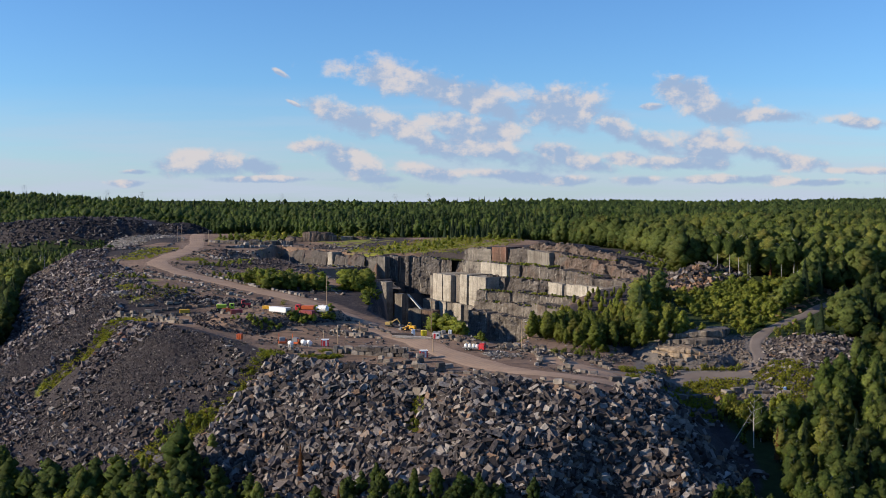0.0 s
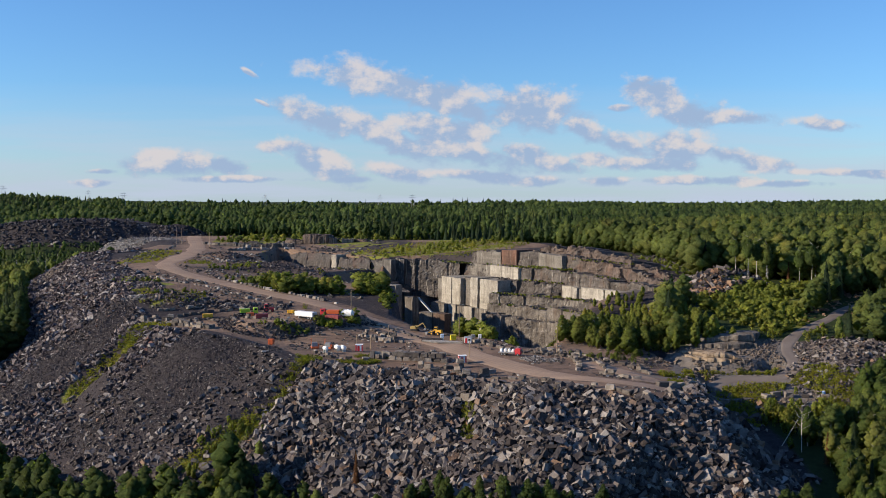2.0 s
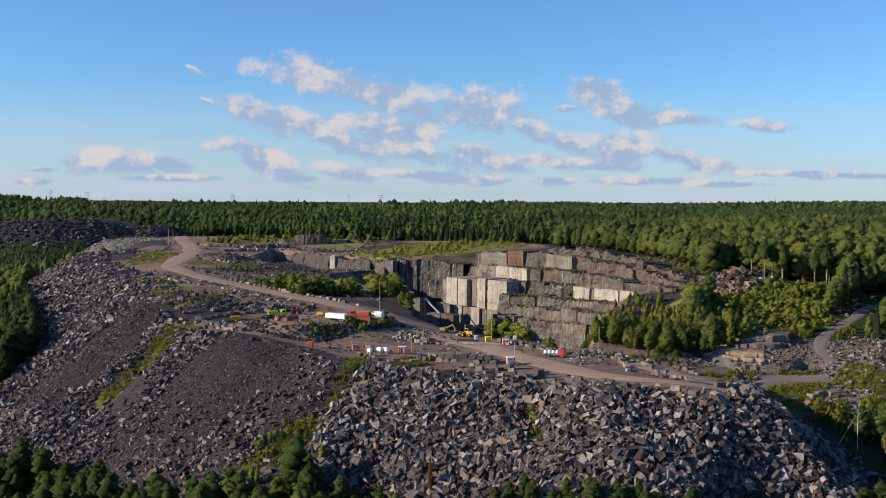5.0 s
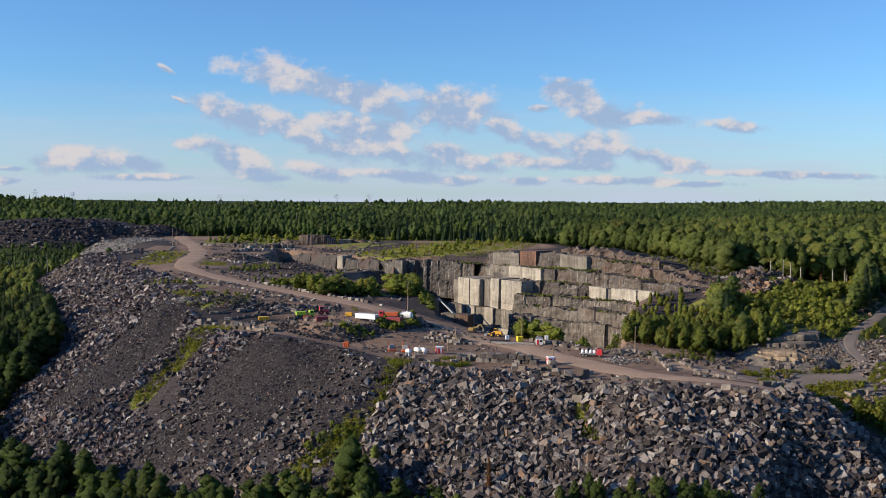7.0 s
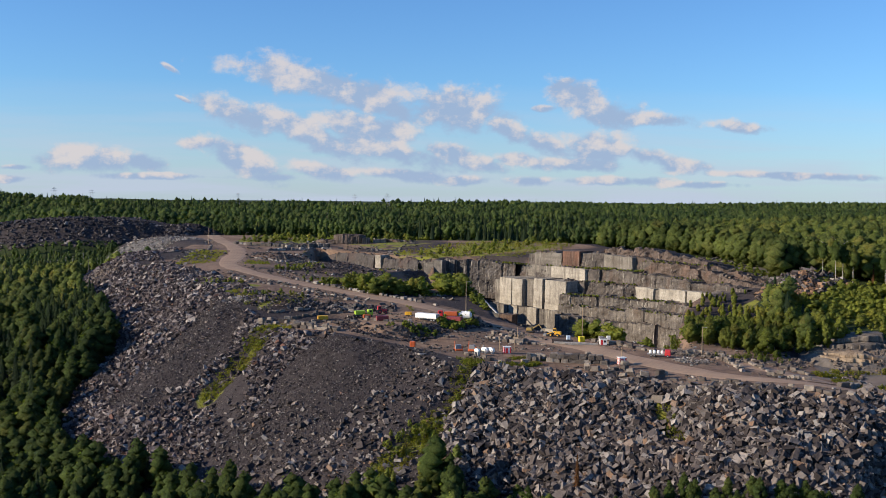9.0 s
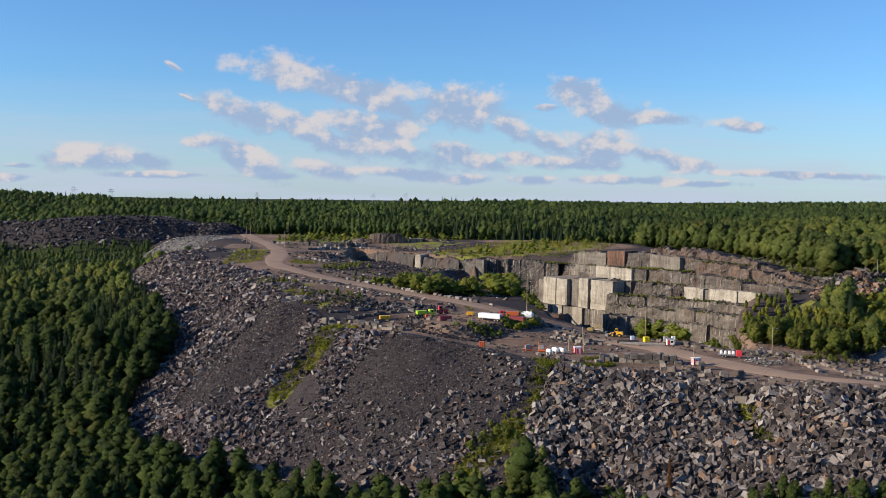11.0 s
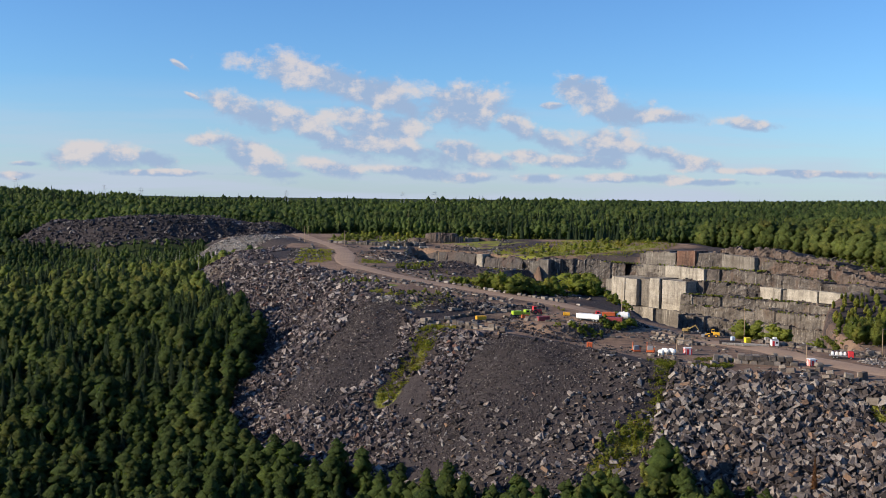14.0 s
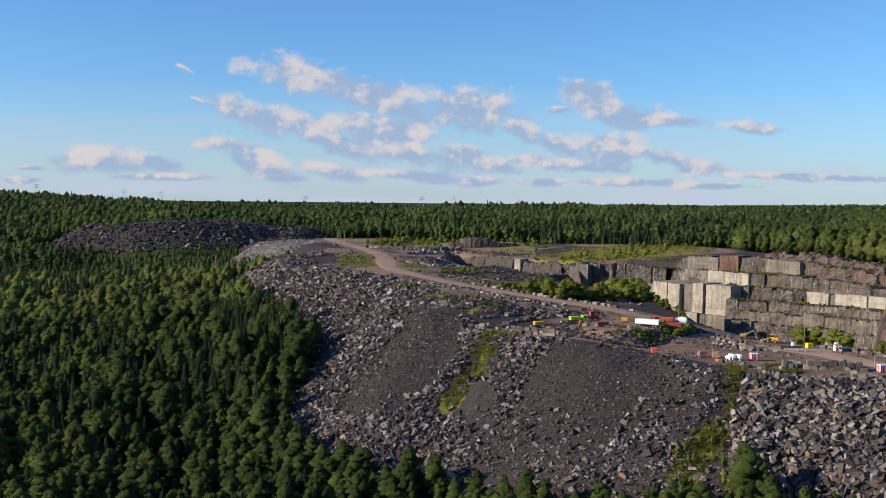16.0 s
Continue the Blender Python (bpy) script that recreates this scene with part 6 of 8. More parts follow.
def build_near_trees():
    r = np.random.default_rng(202)
    broad = [tree_kind("birch_tree", NEAR_BROAD[i], trunk_mesh(1, 0.014, 5, 4, 300 + i), M_LEAF_LIGHT if i in (1, 4) else M_LEAF, M_BIRCH_BARK, "leafy green birch tree below the dump slope", "trees below the dumps") for i in range(6)]
    firs = [tree_kind("spruce_tree", NEAR_SPRUCE[i], trunk_mesh(1, 0.013, 5, 0, 320 + i), M_NEEDLE, M_BARK, "dark green pointed spruce below the dump slope", "trees below the dumps") for i in range(4)]
    x, y = jittered((-185, 125, 190, 305), 4.4, r)
    k = wedge(x, y, 15) & clear_of_works(x, y)
    x, y = x[k], y[k]
    h = tree_heights(x, y, r) * 0.98
    con = r.random(len(x)) < 0.7 * stand(x, y)
    # the nearest of each kind stand singly, the rest as woodland
    sunny = [tree_kind("aspen_tree", NEAR_BROAD[i], trunk_mesh(1, 0.014, 5, 4, 306 + i), (M_LEAF, M_LEAF_LIGHT, M_LEAF, M_LEAF)[i], M_BIRCH_BARK, "light green leafy aspen beside the boulder dump", "trees beside the boulder dump") for i in range(4)]
    east = ~con & (x > 48)
    ea = np.where(east)[0][np.argsort(y[east])][:290]
    plant(sunny, x[ea], y[ea], h[ea], r, (0.85, 1.3))
    keep = ~east
    x, y, h, con = x[keep], y[keep], h[keep], con[keep]
    for flag, kinds, shapes, mat, nm, lb in ((~con, broad, MID_BROAD, M_LEAF, "broadleaf_woodland", "green broadleaf woodland below the dumps"), (con, firs, MID_SPRUCE, M_NEEDLE, "spruce_woodland", "dark spruce woodland below the dumps")):
        rank = np.argsort(y[flag] + 0.15 * np.abs(x[flag] + 60))
        a, b = rank[:290], rank[290:]
        plant(kinds, x[flag][a], y[flag][a], h[flag][a], r, (0.75, 1.1) if kinds is broad else (0.85, 1.2))
        if len(b):
            stuff_trees(nm, lb, shapes, mat, x[flag][b], y[flag][b], h[flag][b], r)
    # young trees on the knoll beside the pit
    young = [tree_kind("young_birch", NEAR_BROAD[i], trunk_mesh(1, 0.012, 5, 3, 340 + i), M_SHRUB, M_BIRCH_BARK, "slim young birch on the knoll beside the pit", "trees on the knoll") for i in range(4)]
    x, y = jittered((20, 106, 312, 425), 3.9, r)
    pd, *_ = to_outline(x, y, PIT)
    k = (pd > 1.5) & (np.hypot((x - 91) / 16, (y - 396) / 14) > 1) & (near_lines(x, y, CLEARINGS) > 1.0) & (road_distance(x, y) > 3) & (x + 0.6 * (y - 322) > 22)
    k &= ((x - 62) / 40) ** 2 + ((y - 362) / 50) ** 2 < 1.0
    x, y = x[k], y[k]
    h = r.uniform(4.2, 8.6, len(x)) * (1 + 0.25 * octaves(x, y, 16, 68)) * np.clip(1.15 - (y - 330) / 110, 0.5, 1.1)
    rank = np.argsort(y)
    plant(young, x[rank[:290]], y[rank[:290]], h[rank[:290]], r, (0.9, 1.5))
    q = rank[290:]
    if len(q):
        stuff_trees("young_birch_stand", "young birches crowding the back of the knoll", MID_BROAD, M_SHRUB, x[q], y[q], h[q], r, (1.2, 1.9))
    # saplings at the foot of the boulder dump
    sap = [tree_kind("sapling", NEAR_BROAD[i], trunk_mesh(1, 0.014, 5, 3, 346 + i), M_LEAF, M_BIRCH_BARK, "low green birch at the foot of the boulders", "trees at the boulder foot") for i in range(3)]
    fx = r.uniform(-28, 66, 90)
    fy = np.interp(fx, [-28, 13, 50, 66], [221, 202, 207, 216]) + r.uniform(-5, 2.5, 90)
    plant(sap, fx, fy, r.uniform(3.5, 7.5, 90), r, (0.9, 1.3))
    gx, gy = r.uniform(-80, -58, 26), r.uniform(247, 259, 26)
    stuff_trees("slope_thicket", "green young trees climbing the weedy strip of the dump", MID_BROAD, M_LEAF_LIGHT, gx, gy, r.uniform(2.6, 5.6, 26), r, (0.9, 1.3))
    bush = [tree_kind("bush", broadleaf(400 + i, 14, 18, 0.034, 0.28, -0.02, 0.9, 1.0, OCTA), trunk_mesh(1, 0.02, 4, 3, 360 + i, 0.1), M_SHRUB, M_BARK, "leafy green bush in the quarry", "quarry bushes") for i in range(3)]
    spots = []
    for cx, cy, rx, ry, n, lo, hi in ((-68, 438, 21, 12, 80, 4.0, 8.0), (-38, 450, 7, 16, 50, 4, 8.0), (-63, 347, 9, 2.5, 40, 1.0, 2.4), (-49, 357, 5, 4, 40, 1.2, 3.0), (-41, 366, 4, 4, 16, 1.5, 3.5), (2, 357, 6, 5, 44, 4, 7.5), (7, 347, 3.5, 7, 30, 3.5, 6.5), (13, 333, 2.5, 5, 16, 2.5, 4.5), (19, 340, 6, 5, 14, 2.5, 5),
                                      (-92, 455, 14, 8, 26, 1.8, 3.6), (-112, 405, 12, 5, 18, 1.5, 3.2), (-136, 437, 11, 6, 30, 1.0, 2.4), (-104, 500, 14, 20, 20, 1.2, 3), (82, 275, 16, 4, 24, 1.5, 3.4),
                                      (80, 268, 14, 6, 22, 3, 6), (0, 590, 42, 26, 50, 1.5, 4.5), (90, 388, 12, 8, 24, 1.5, 3), (48, 316, 8, 3, 10, 1.5, 3),
                                      (-117, 344, 5, 8, 8, 0.8, 1.8), (-67, 269, 9, 6, 34, 1.0, 3.4), (-54, 285, 4, 6, 14, 0.8, 2.2), (-6, 250, 2, 8, 12, 1.0, 2.4), (55, 455, 12, 10, 12, 1.0, 2.2), (76, 296, 14, 3, 12, 1.2, 2.6), (100, 362, 17, 30, 330, 1.2, 4.2), (114, 384, 13, 9, 110, 1.2, 3.4), (58, 330, 12, 6, 30, 2, 4), (84, 462, 16, 20, 90, 1.2, 3.2), (96, 440, 8, 12, 40, 1.2, 3.0), (125, 390, 24, 9, 70, 2, 5), (84, 292, 26, 9, 60, 0.8, 2.2), (72, 262, 12, 10, 70, 1.5, 4.0), (40, 308, 16, 4, 30, 1.0, 2.6), (92, 330, 12, 8, 30, 1.0, 3.0), (46, 330, 10, 8, 40, 1.5, 3.5), (36, 350, 6, 18, 40, 1.5, 3.5), (110, 330, 8, 14, 30, 1.0, 3.0), (-120, 690, 30, 26, 60, 2, 5), (-50, 670, 40, 16, 60, 2, 5), (-10, 572, 34, 8, 50, 0.8, 2.0), (-75, 452, 22, 10, 30, 2, 4.5), (-30, 424, 3, 20, 20, 2, 4)):
        a, q = r.uniform(0, 2 * math.pi, n), np.sqrt(r.random(n))
        for i in range(n):
            spots.append((cx + rx * q[i] * math.cos(a[i]), cy + ry * q[i] * math.sin(a[i]), r.uniform(lo, hi)))
    s = np.array(spots)
    s = s[(road_distance(s[:, 0], s[:, 1]) > 0.8) & (np.hypot((s[:, 0] - 91) / 15, (s[:, 1] - 396) / 12) > 1) & (bare_flank(s[:, 0], s[:, 1]) < 0.4)]
    rank = np.argsort(s[:, 1])
    plant(bush, s[rank[:290], 0], s[rank[:290], 1], s[rank[:290], 2], r, (0.9, 1.4))
    q = rank[290:]
    stuff_trees("thicket", "green bushes scattered over the upper level", BUSH_SHAPES, M_SHRUB, s[q, 0], s[q, 1], s[q, 2], r, (1.3, 2.0))
    # greenery on the quarry's ledges
    lx, ly, lz = [], [], []
    for ax, ay, bx, by, z0, n, deep in ((31, 489.5, 48, 466.5, 33.7, 170, 9.0), (11, 530, 30, 490, 33.3, 60, 3.5), (29.5, 486, 47.4, 464.6, 27.8, 60, 2.5), (16, 479, 44, 455, 22.3, 130, 4.0), (44, 455, 59, 420, 22.6, 60, 3.0),
                                       (13.6, 476, 36.8, 450, 17.7, 70, 3.0), (37, 449, 52, 417, 18.8, 40, 2.5), (-6, 545, 8, 527, 33.0, 60, 5.0), (50, 476, 72, 437, 38.4, 60, 5.0), (22, 334, 35, 374, 12.5, 90, 2.5), (24, 332, 37, 374, 16.5, 110, 2.5), (20, 324, 25, 336, 15.5, 40, 2.0), (49, 466, 71, 420, 32.4, 40, 2.5)):
        t = r.random(n)
        ln = math.hypot(bx - ax, by - ay)
        w = r.uniform(0.5, deep, n)
        t = np.clip(t + 0.06 * np.sin(9 * t), 0, 1)
        lx.append(ax + t * (bx - ax) - (by - ay) / ln * w)
        ly.append(ay + t * (by - ay) + (bx - ax) / ln * w)
        lz.append(np.full(n, z0))
    lx, ly, lz = np.concatenate(lx), np.concatenate(ly), np.concatenate(lz)
    stuff_trees("ledge_shrubs", "low green shrubs and weeds on the quarry ledges", FAR_BROAD, M_SHRUB, lx, ly, r.uniform(0.35, 1.3, len(lx)), r, (2.0, 3.6), lz)
    # tall bare-stemmed birches at the forest edge
    tall = tree_kind("tall_birch", broadleaf(440, 7, 46, 0.03, 0.14, 0.48), trunk_mesh(1, 0.012, 6, 4, 380, 0.55), M_LEAF, M_BIRCH_BARK, "tall birch with a long bare white stem at the forest edge", "edge birches")
    pts = [(112, 402), (116, 404), (119, 401), (121, 405), (131, 398), (135, 396), (138, 400), (148, 392), (151, 389), (108, 405)]
    plant([tall], np.array([p[0] for p in pts], float), np.array([p[1] for p in pts], float), r.uniform(13, 17, len(pts)), r, (0.8, 1.0))
    edge = [tree_kind("edge_spruce", NEAR_SPRUCE[i], trunk_mesh(1, 0.013, 5, 0, 326 + i), M_NEEDLE, M_BARK, "tall dark spruce against the rubble dump", "spruces beside the dump") for i in range(3)]
    ex = r.uniform(-16, 8, 120)
    ey = r.uniform(398, 480, 120)
    ex = ex + np.interp(ey, [402, 430, 470], [-186, -188, -205])
    plant(edge, ex, ey, r.uniform(10, 16, 120), r, (1.1, 1.5))
    # pale dead snags standing in the young growth west of the dump
    snag = empty("dead_snag", Matrix.Identity(4), "pale dead snag standing in young growth", "dead tree", "dead snags")
    part("trunk", np_mesh("trunk", *trunk_mesh(1, 0.016, 5, 5, 398, 0.35), M_BIRCH_BARK, True), None, snag)
    plant([snag], r.uniform(-300, -215, 26), r.uniform(560, 670, 26), r.uniform(6, 11, 26), r, (0.9, 1.1))
    # dead and browned trees
    dead = tree_kind("brown_spruce", spruce(450, 12, 9, 0.13), trunk_mesh(1, 0.013, 5, 0, 390), M_DEAD, M_BARK, "browned dying spruce among green trees", "browned trees")
    pts = [(80, 244), (-22, 214), (-33, 236), (-150, 292), (128, 402), (95, 232)]
    plant([dead], np.array([p[0] for p in pts], float), np.array([p[1] for p in pts], float), r.uniform(7, 10, len(pts)), r)
    bare = empty("dead_birch", pose(76.8, 252, float(ground(76.8, 252))), "bare white dead birch with a leaning broken stem", "dead tree")
    part("trunk", np_mesh("trunk", *trunk_mesh(13, 0.15, 6, 9, 395, 0.4), M_BIRCH_BARK, True), None, bare)
    lean = part("fallen_stem", np_mesh("fallen_stem", *trunk_mesh(11, 0.13, 6, 2, 396, 0.5), M_BIRCH_BARK, True), None, bare, "broken stem leaning against the trunk")
    lean.matrix_basis = pose(-5.5, 0.5, 0.2, 0, 31, 0)
    snag = empty("dead_birch", pose(-168, 312, float(ground(-168, 312))), "bare grey snag at the foot of the dump", "dead tree")
    part("trunk", np_mesh("trunk", *trunk_mesh(11, 0.13, 6, 8, 397, 0.45), M_BIRCH_BARK, True), None, snag)


build_near_trees()


def build_weeds():
    r = np.random.default_rng(303)
    V0, F0, N0 = broadleaf(500, 1, 10, 0.24, 0.10, 0.0, 0, 1.6)
    xs, ys, hs = [], [], []
    x, y = sample(60000, (-130, 60, 235, 400), r)
    k = near_lines(x, y, WEEDS) + 0.5 * octaves(x, y, 6, 88) < 0.85
    xs.append(x[k]), ys.append(y[k]), hs.append(r.uniform(0.3, 1.0, k.sum()))
    x, y = sample(9000, (-70, 120, 370, 640), r)
    k = (meadow(x, y) > 0.35) & (road_distance(x, y) > 2)
    xs.append(x[k]), ys.append(y[k]), hs.append(r.uniform(0.4, 1.2, k.sum()))
    x, y = sample(5000, (50, 110, 262, 300), r)
    k = (road_distance(x, y) > 1.0) & (octaves(x, y, 14, 90) > 0.0)
    xs.append(x[k]), ys.append(y[k]), hs.append(r.uniform(0.4, 1.2, k.sum()))
    x, y = sample(9000, (-165, -60, 385, 600), r)
    d, *_ = rim_zones(x, y)
    k = (d < -2) & (road_distance(x, y) > 1.5) & (octaves(x, y, 26, 77) > 0.22)
    xs.append(x[k]), ys.append(y[k]), hs.append(r.uniform(0.3, 1.0, k.sum()))
    x, y = sample(2600, (-50, 0, 278, 312), r)
    k = (np.exp(-(((x + 30) / 9) ** 2 + ((y - 306) / 4) ** 2)) + np.exp(-(((x + 36) / 6) ** 2 + ((y - 296) / 3) ** 2)) > 0.5)
    xs.append(x[k]), ys.append(y[k]), hs.append(r.uniform(0.2, 0.7, k.sum()))
    x, y, h = np.concatenate(xs), np.concatenate(ys), np.concatenate(hs)
    n = len(x)
    a = r.uniform(0, 2 * math.pi, n)
    w = r.uniform(0.7, 1.5, n)
    M = np.zeros((n, 3, 3))
    M[:, 0, 0], M[:, 0, 1], M[:, 1, 0], M[:, 1, 1], M[:, 2, 2] = w * np.cos(a), -w * np.sin(a), w * np.sin(a), w * np.cos(a), h
    V, F = spread(V0, F0, M, np.stack([x, y, ground(x, y) - 0.05], -1))
    tagged(new("weeds", np_mesh("weeds", V, F, M_GRASS)), "yellow-green weeds growing on the spoil and meadow", "grass", "", "stuff")


build_weeds()

# ---- yard: machines, huts, blocks ----
P_WHITE = paint("white_paint", (0.78, 0.78, 0.76))
P_RED = paint("red_paint", (0.55, 0.03, 0.035))
P_ORANGE = paint("orange_paint", (0.62, 0.13, 0.035))
P_YELLOW = paint("yellow_paint", (0.68, 0.36, 0.02))
P_BRIGHT = paint("bright_yellow_paint", (0.75, 0.58, 0.02))
P_LIME = paint("lime_paint", (0.34, 0.50, 0.03))
P_BLUE = paint("blue_paint", (0.10, 0.25, 0.55))
P_PALE_BLUE = paint("pale_blue_plastic", (0.55, 0.66, 0.78))
P_MAROON = paint("maroon_paint", (0.22, 0.035, 0.04))
P_GREY = paint("grey_paint", (0.25, 0.25, 0.25))
P_DUSTY = paint("dusty_yellow_paint", (0.36, 0.25, 0.08), 0.7, 0.0, 0.5)
P_DARK = paint("black_rubber", (0.025, 0.025, 0.026), 0.85)
P_STEEL = paint("galvanised_steel", (0.45, 0.45, 0.44), 0.45, 0.7)
P_RUST = paint("rusty_steel", (0.34, 0.12, 0.045), 0.8)
P_WOOD = paint("weathered_timber", (0.30, 0.22, 0.14), 0.85)
P_GLASS, _gt, _gb = material("dark_glass", 0.08, 0.5)
_gb.inputs["Base Color"].default_value = (0.02, 0.025, 0.03, 1)


def box_bm(size, at, bevel=0.05):
    bm = bmesh.new()
    bmesh.ops.create_cube(bm, size=1)
    bmesh.ops.scale(bm, vec=size, verts=bm.verts)
    bmesh.ops.translate(bm, vec=at, verts=bm.verts)
    if bevel:
        bmesh.ops.bevel(bm, geom=bm.edges[:], offset=bevel, segments=1, affect="EDGES")
    return bm


def tube_bm(r0, r1, length, at, turn=(0, 0, 0), sides=14, bevel=0.0):
    bm = bmesh.new()
    bmesh.ops.create_cone(bm, cap_ends=True, segments=sides, radius1=r0, radius2=r1, depth=length)
    if bevel:
        rim = [e for e in bm.edges if abs(e.verts[0].co.z - e.verts[1].co.z) < 1e-4]
        bmesh.ops.bevel(bm, geom=rim, offset=bevel, segments=3, affect="EDGES")
    bm.transform(pose(*at, *turn))
    return bm


def taper_bm(size, top, at, bevel=0.05):
    bm = box_bm((1, 1, 1), (0, 0, 0), 0)
    for v in bm.verts:
        s = top if v.co.z > 0 else (1, 1)
        v.co = Vector((v.co.x * size[0] * s[0], v.co.y * size[1] * s[1], v.co.z * size[2]))
    bmesh.ops.translate(bm, vec=at, verts=bm.verts)
    if bevel:
        bmesh.ops.bevel(bm, geom=bm.edges[:], offset=bevel, segments=1, affect="EDGES")
    return bm


def thing(name, x, y, turn, label, category, group="", dz=0.0):
    return empty(name, pose(x, y, float(ground(x, y)) + dz, 0, 0, turn), label, category, group)


def wheels(root, spots, rad, width, hub=P_GREY):
    for x, y in spots:
        w = part("wheel", tube_bm(rad, rad, width, (x, y, rad), (90, 0, 0), 14, 0.06), P_DARK, root)
        part("hub", tube_bm(rad * 0.5, rad * 0.45, width + 0.06, (x, y, rad), (90, 0, 0), 10), hub, w)


def hut(x, y, turn, label, striped=True):
    root = thing("hut", x, y, turn, label, "hut", "yard huts")
    body = part("body", box_bm((2.6, 2.3, 2.3), (0, 0, 1.35), 0.04), P_WHITE, root)
    part("roof", box_bm((2.85, 2.55, 0.14), (0, 0, 2.58), 0.04), P_WHITE if striped else P_GREY, root)
    part("skid", box_bm((2.5, 0.2, 0.2), (0, -0.8, 0.1), 0.02), P_WOOD, root)
    part("skid", box_bm((2.5, 0.2, 0.2), (0, 0.8, 0.1), 0.02), P_WOOD, root)
    if striped:
        for sx in (-1.08, 1.08):
            part("panel", box_bm((0.42, 0.06, 2.2), (sx, -1.16, 1.35), 0.01), P_RED, root, "red painted corner panel")
        for sy in (-0.75, 0.0, 0.75):
            part("panel", box_bm((0.06, 0.36, 2.2), (1.31, sy, 1.35), 0.01), P_RED, root)
            part("panel", box_bm((0.06, 0.36, 2.2), (-1.31, sy, 1.35), 0.01), P_RED, root)
        d = part("door", box_bm((0.8, 0.07, 1.85), (-0.22, -1.17, 1.2), 0.01), P_RED, root, "red door")
        part("handle", box_bm((0.06, 0.08, 0.14), (0.08, -1.24, 1.15), 0.01), P_STEEL, d)
        part("window", box_bm((0.5, 0.07, 0.6), (0.56, -1.17, 1.6), 0.01), P_WHITE, root)
    else:
        part("window", box_bm((0.8, 0.07, 0.8), (0.6, -1.17, 1.55), 0.01), P_GLASS, root)
        d = part("door", box_bm((0.8, 0.07, 1.9), (-0.6, -1.17, 1.2), 0.01), P_RED, root, "red door")
        part("handle", box_bm((0.06, 0.08, 0.14), (-0.3, -1.24, 1.15), 0.01), P_STEEL, d)
    root.scale = (0.84, 0.84, 0.84)
    return root


hut(-36.3, 315.8, 0, "red and white striped hut on skids in the yard")
hut(-5.6, 297.0, 6, "red and white hut standing alone beside the haul road")
hut(-2.1, 331.4, -8, "white hut with a dark window beside stone blocks", False)


def tank(x, y, turn, rad, length, label, z=0.9):
    root = thing("storage_tank", x, y, turn, label, "tank", "white tanks")
    part("shell", tube_bm(rad, rad, length, (0, 0, z + rad * 0.6), (90, 0, 0), 18, rad * 0.35), P_WHITE, root)
    for sy in (-0.3, 0.3):
        part("cradle", taper_bm((rad * 1.7, 0.25, z + 0.1), (0.8, 1), (0, sy * length, (z + 0.1) / 2), 0.02), P_STEEL, root)
    part("cap", tube_bm(0.18, 0.18, 0.25, (0, 0, z + rad * 1.62), (0, 0, 0), 10), P_PALE_BLUE, root)
    root.scale = (0.85, 0.85, 0.85)
    return root


tank(-43.0, 316.5, 25, 0.8, 3.2, "white pressure tank on a steel cradle")
tank(-41.2, 315.6, 25, 0.8, 3.2, "white pressure tank beside its twin")
tank(-46.2, 310.8, 40, 0.7, 2.2, "small white tank on a dark trailer", 1.3)


def drill_rig(x, y, turn, label):
    root = thing("drill_rig", x, y, turn, label, "machine", "drill rigs")
    for sy in (-0.8, 0.8):
        part("track", box_bm((2.6, 0.45, 0.7), (0, sy, 0.35), 0.2), P_ORANGE, root, "orange track frame")
    part("body", taper_bm((2.0, 1.5, 1.3), (0.85, 0.9), (-0.1, 0, 1.35), 0.08), P_GREY, root)
    part("engine_cover", box_bm((0.9, 1.3, 0.8), (0.9, 0, 1.1), 0.08), P_ORANGE, root)
    part("mast", box_bm((0.22, 0.22, 2.6), (-1.1, 0, 1.9), 0.02), P_ORANGE, root)
    return root


drill_rig(-50.5, 322.5, 10, "orange and grey tracked drill rig parked in the yard")
drill_rig(-46.2, 321.5, -15, "orange tracked drill rig beside another one")


def crate(name, x, y, turn, size, mat, label, category="container", dz=0.0, ribs=5):
    root = thing(name, x, y, turn, label, category, "", dz)
    part("body", box_bm(size, (0, 0, size[2] / 2 + 0.15), 0.05), mat, root)
    for i in range(ribs):
        part("rib", box_bm((0.12, size[1] + 0.12, size[2] * 0.92), (-size[0] / 2 + size[0] * (i + 0.5) / ribs, 0, size[2] / 2 + 0.15), 0.02), mat, root)
    for sx in (-0.35, 0.35):
        part("foot", box_bm((0.25, size[1] * 0.95, 0.16), (sx * size[0], 0, 0.08), 0.02), P_STEEL, root)
    return root


crate("fuel_tank", -64.5, 325.6, -10, (1.7, 1.5, 1.7), P_ORANGE, "small orange-red steel tank at the yard edge", "tank", 0, 3)
crate("container", -72.5, 360.5, 12, (4.2, 1.8, 1.5), P_MAROON, "dark red steel container beside stone blocks")
crate("container", -93.0, 369.5, 8, (3.6, 1.8, 1.3), P_YELLOW, "orange-yellow steel bin on the shelf")
crate("container", -47.5, 359.5, -30, (5.5, 2.3, 2.3), P_MAROON, "brown-red container behind the white trailer")
crate("container", -6.4, 343.0, 5, (1.9, 1.6, 1.7), P_BRIGHT, "bright yellow box beside the pit edge", "box", 0, 2)
crate("liquid_tote", -10.0, 347.0, 0, (1.2, 1.1, 1.9), P_PALE_BLUE, "white and pale blue plastic tote near the yellow box", "tank", 0, 2)
crate("crate", 0.2, 343.0, 10, (1.3, 1.2, 1.2), P_GREY, "grey crate beside the slabs", "box", 0, 2)
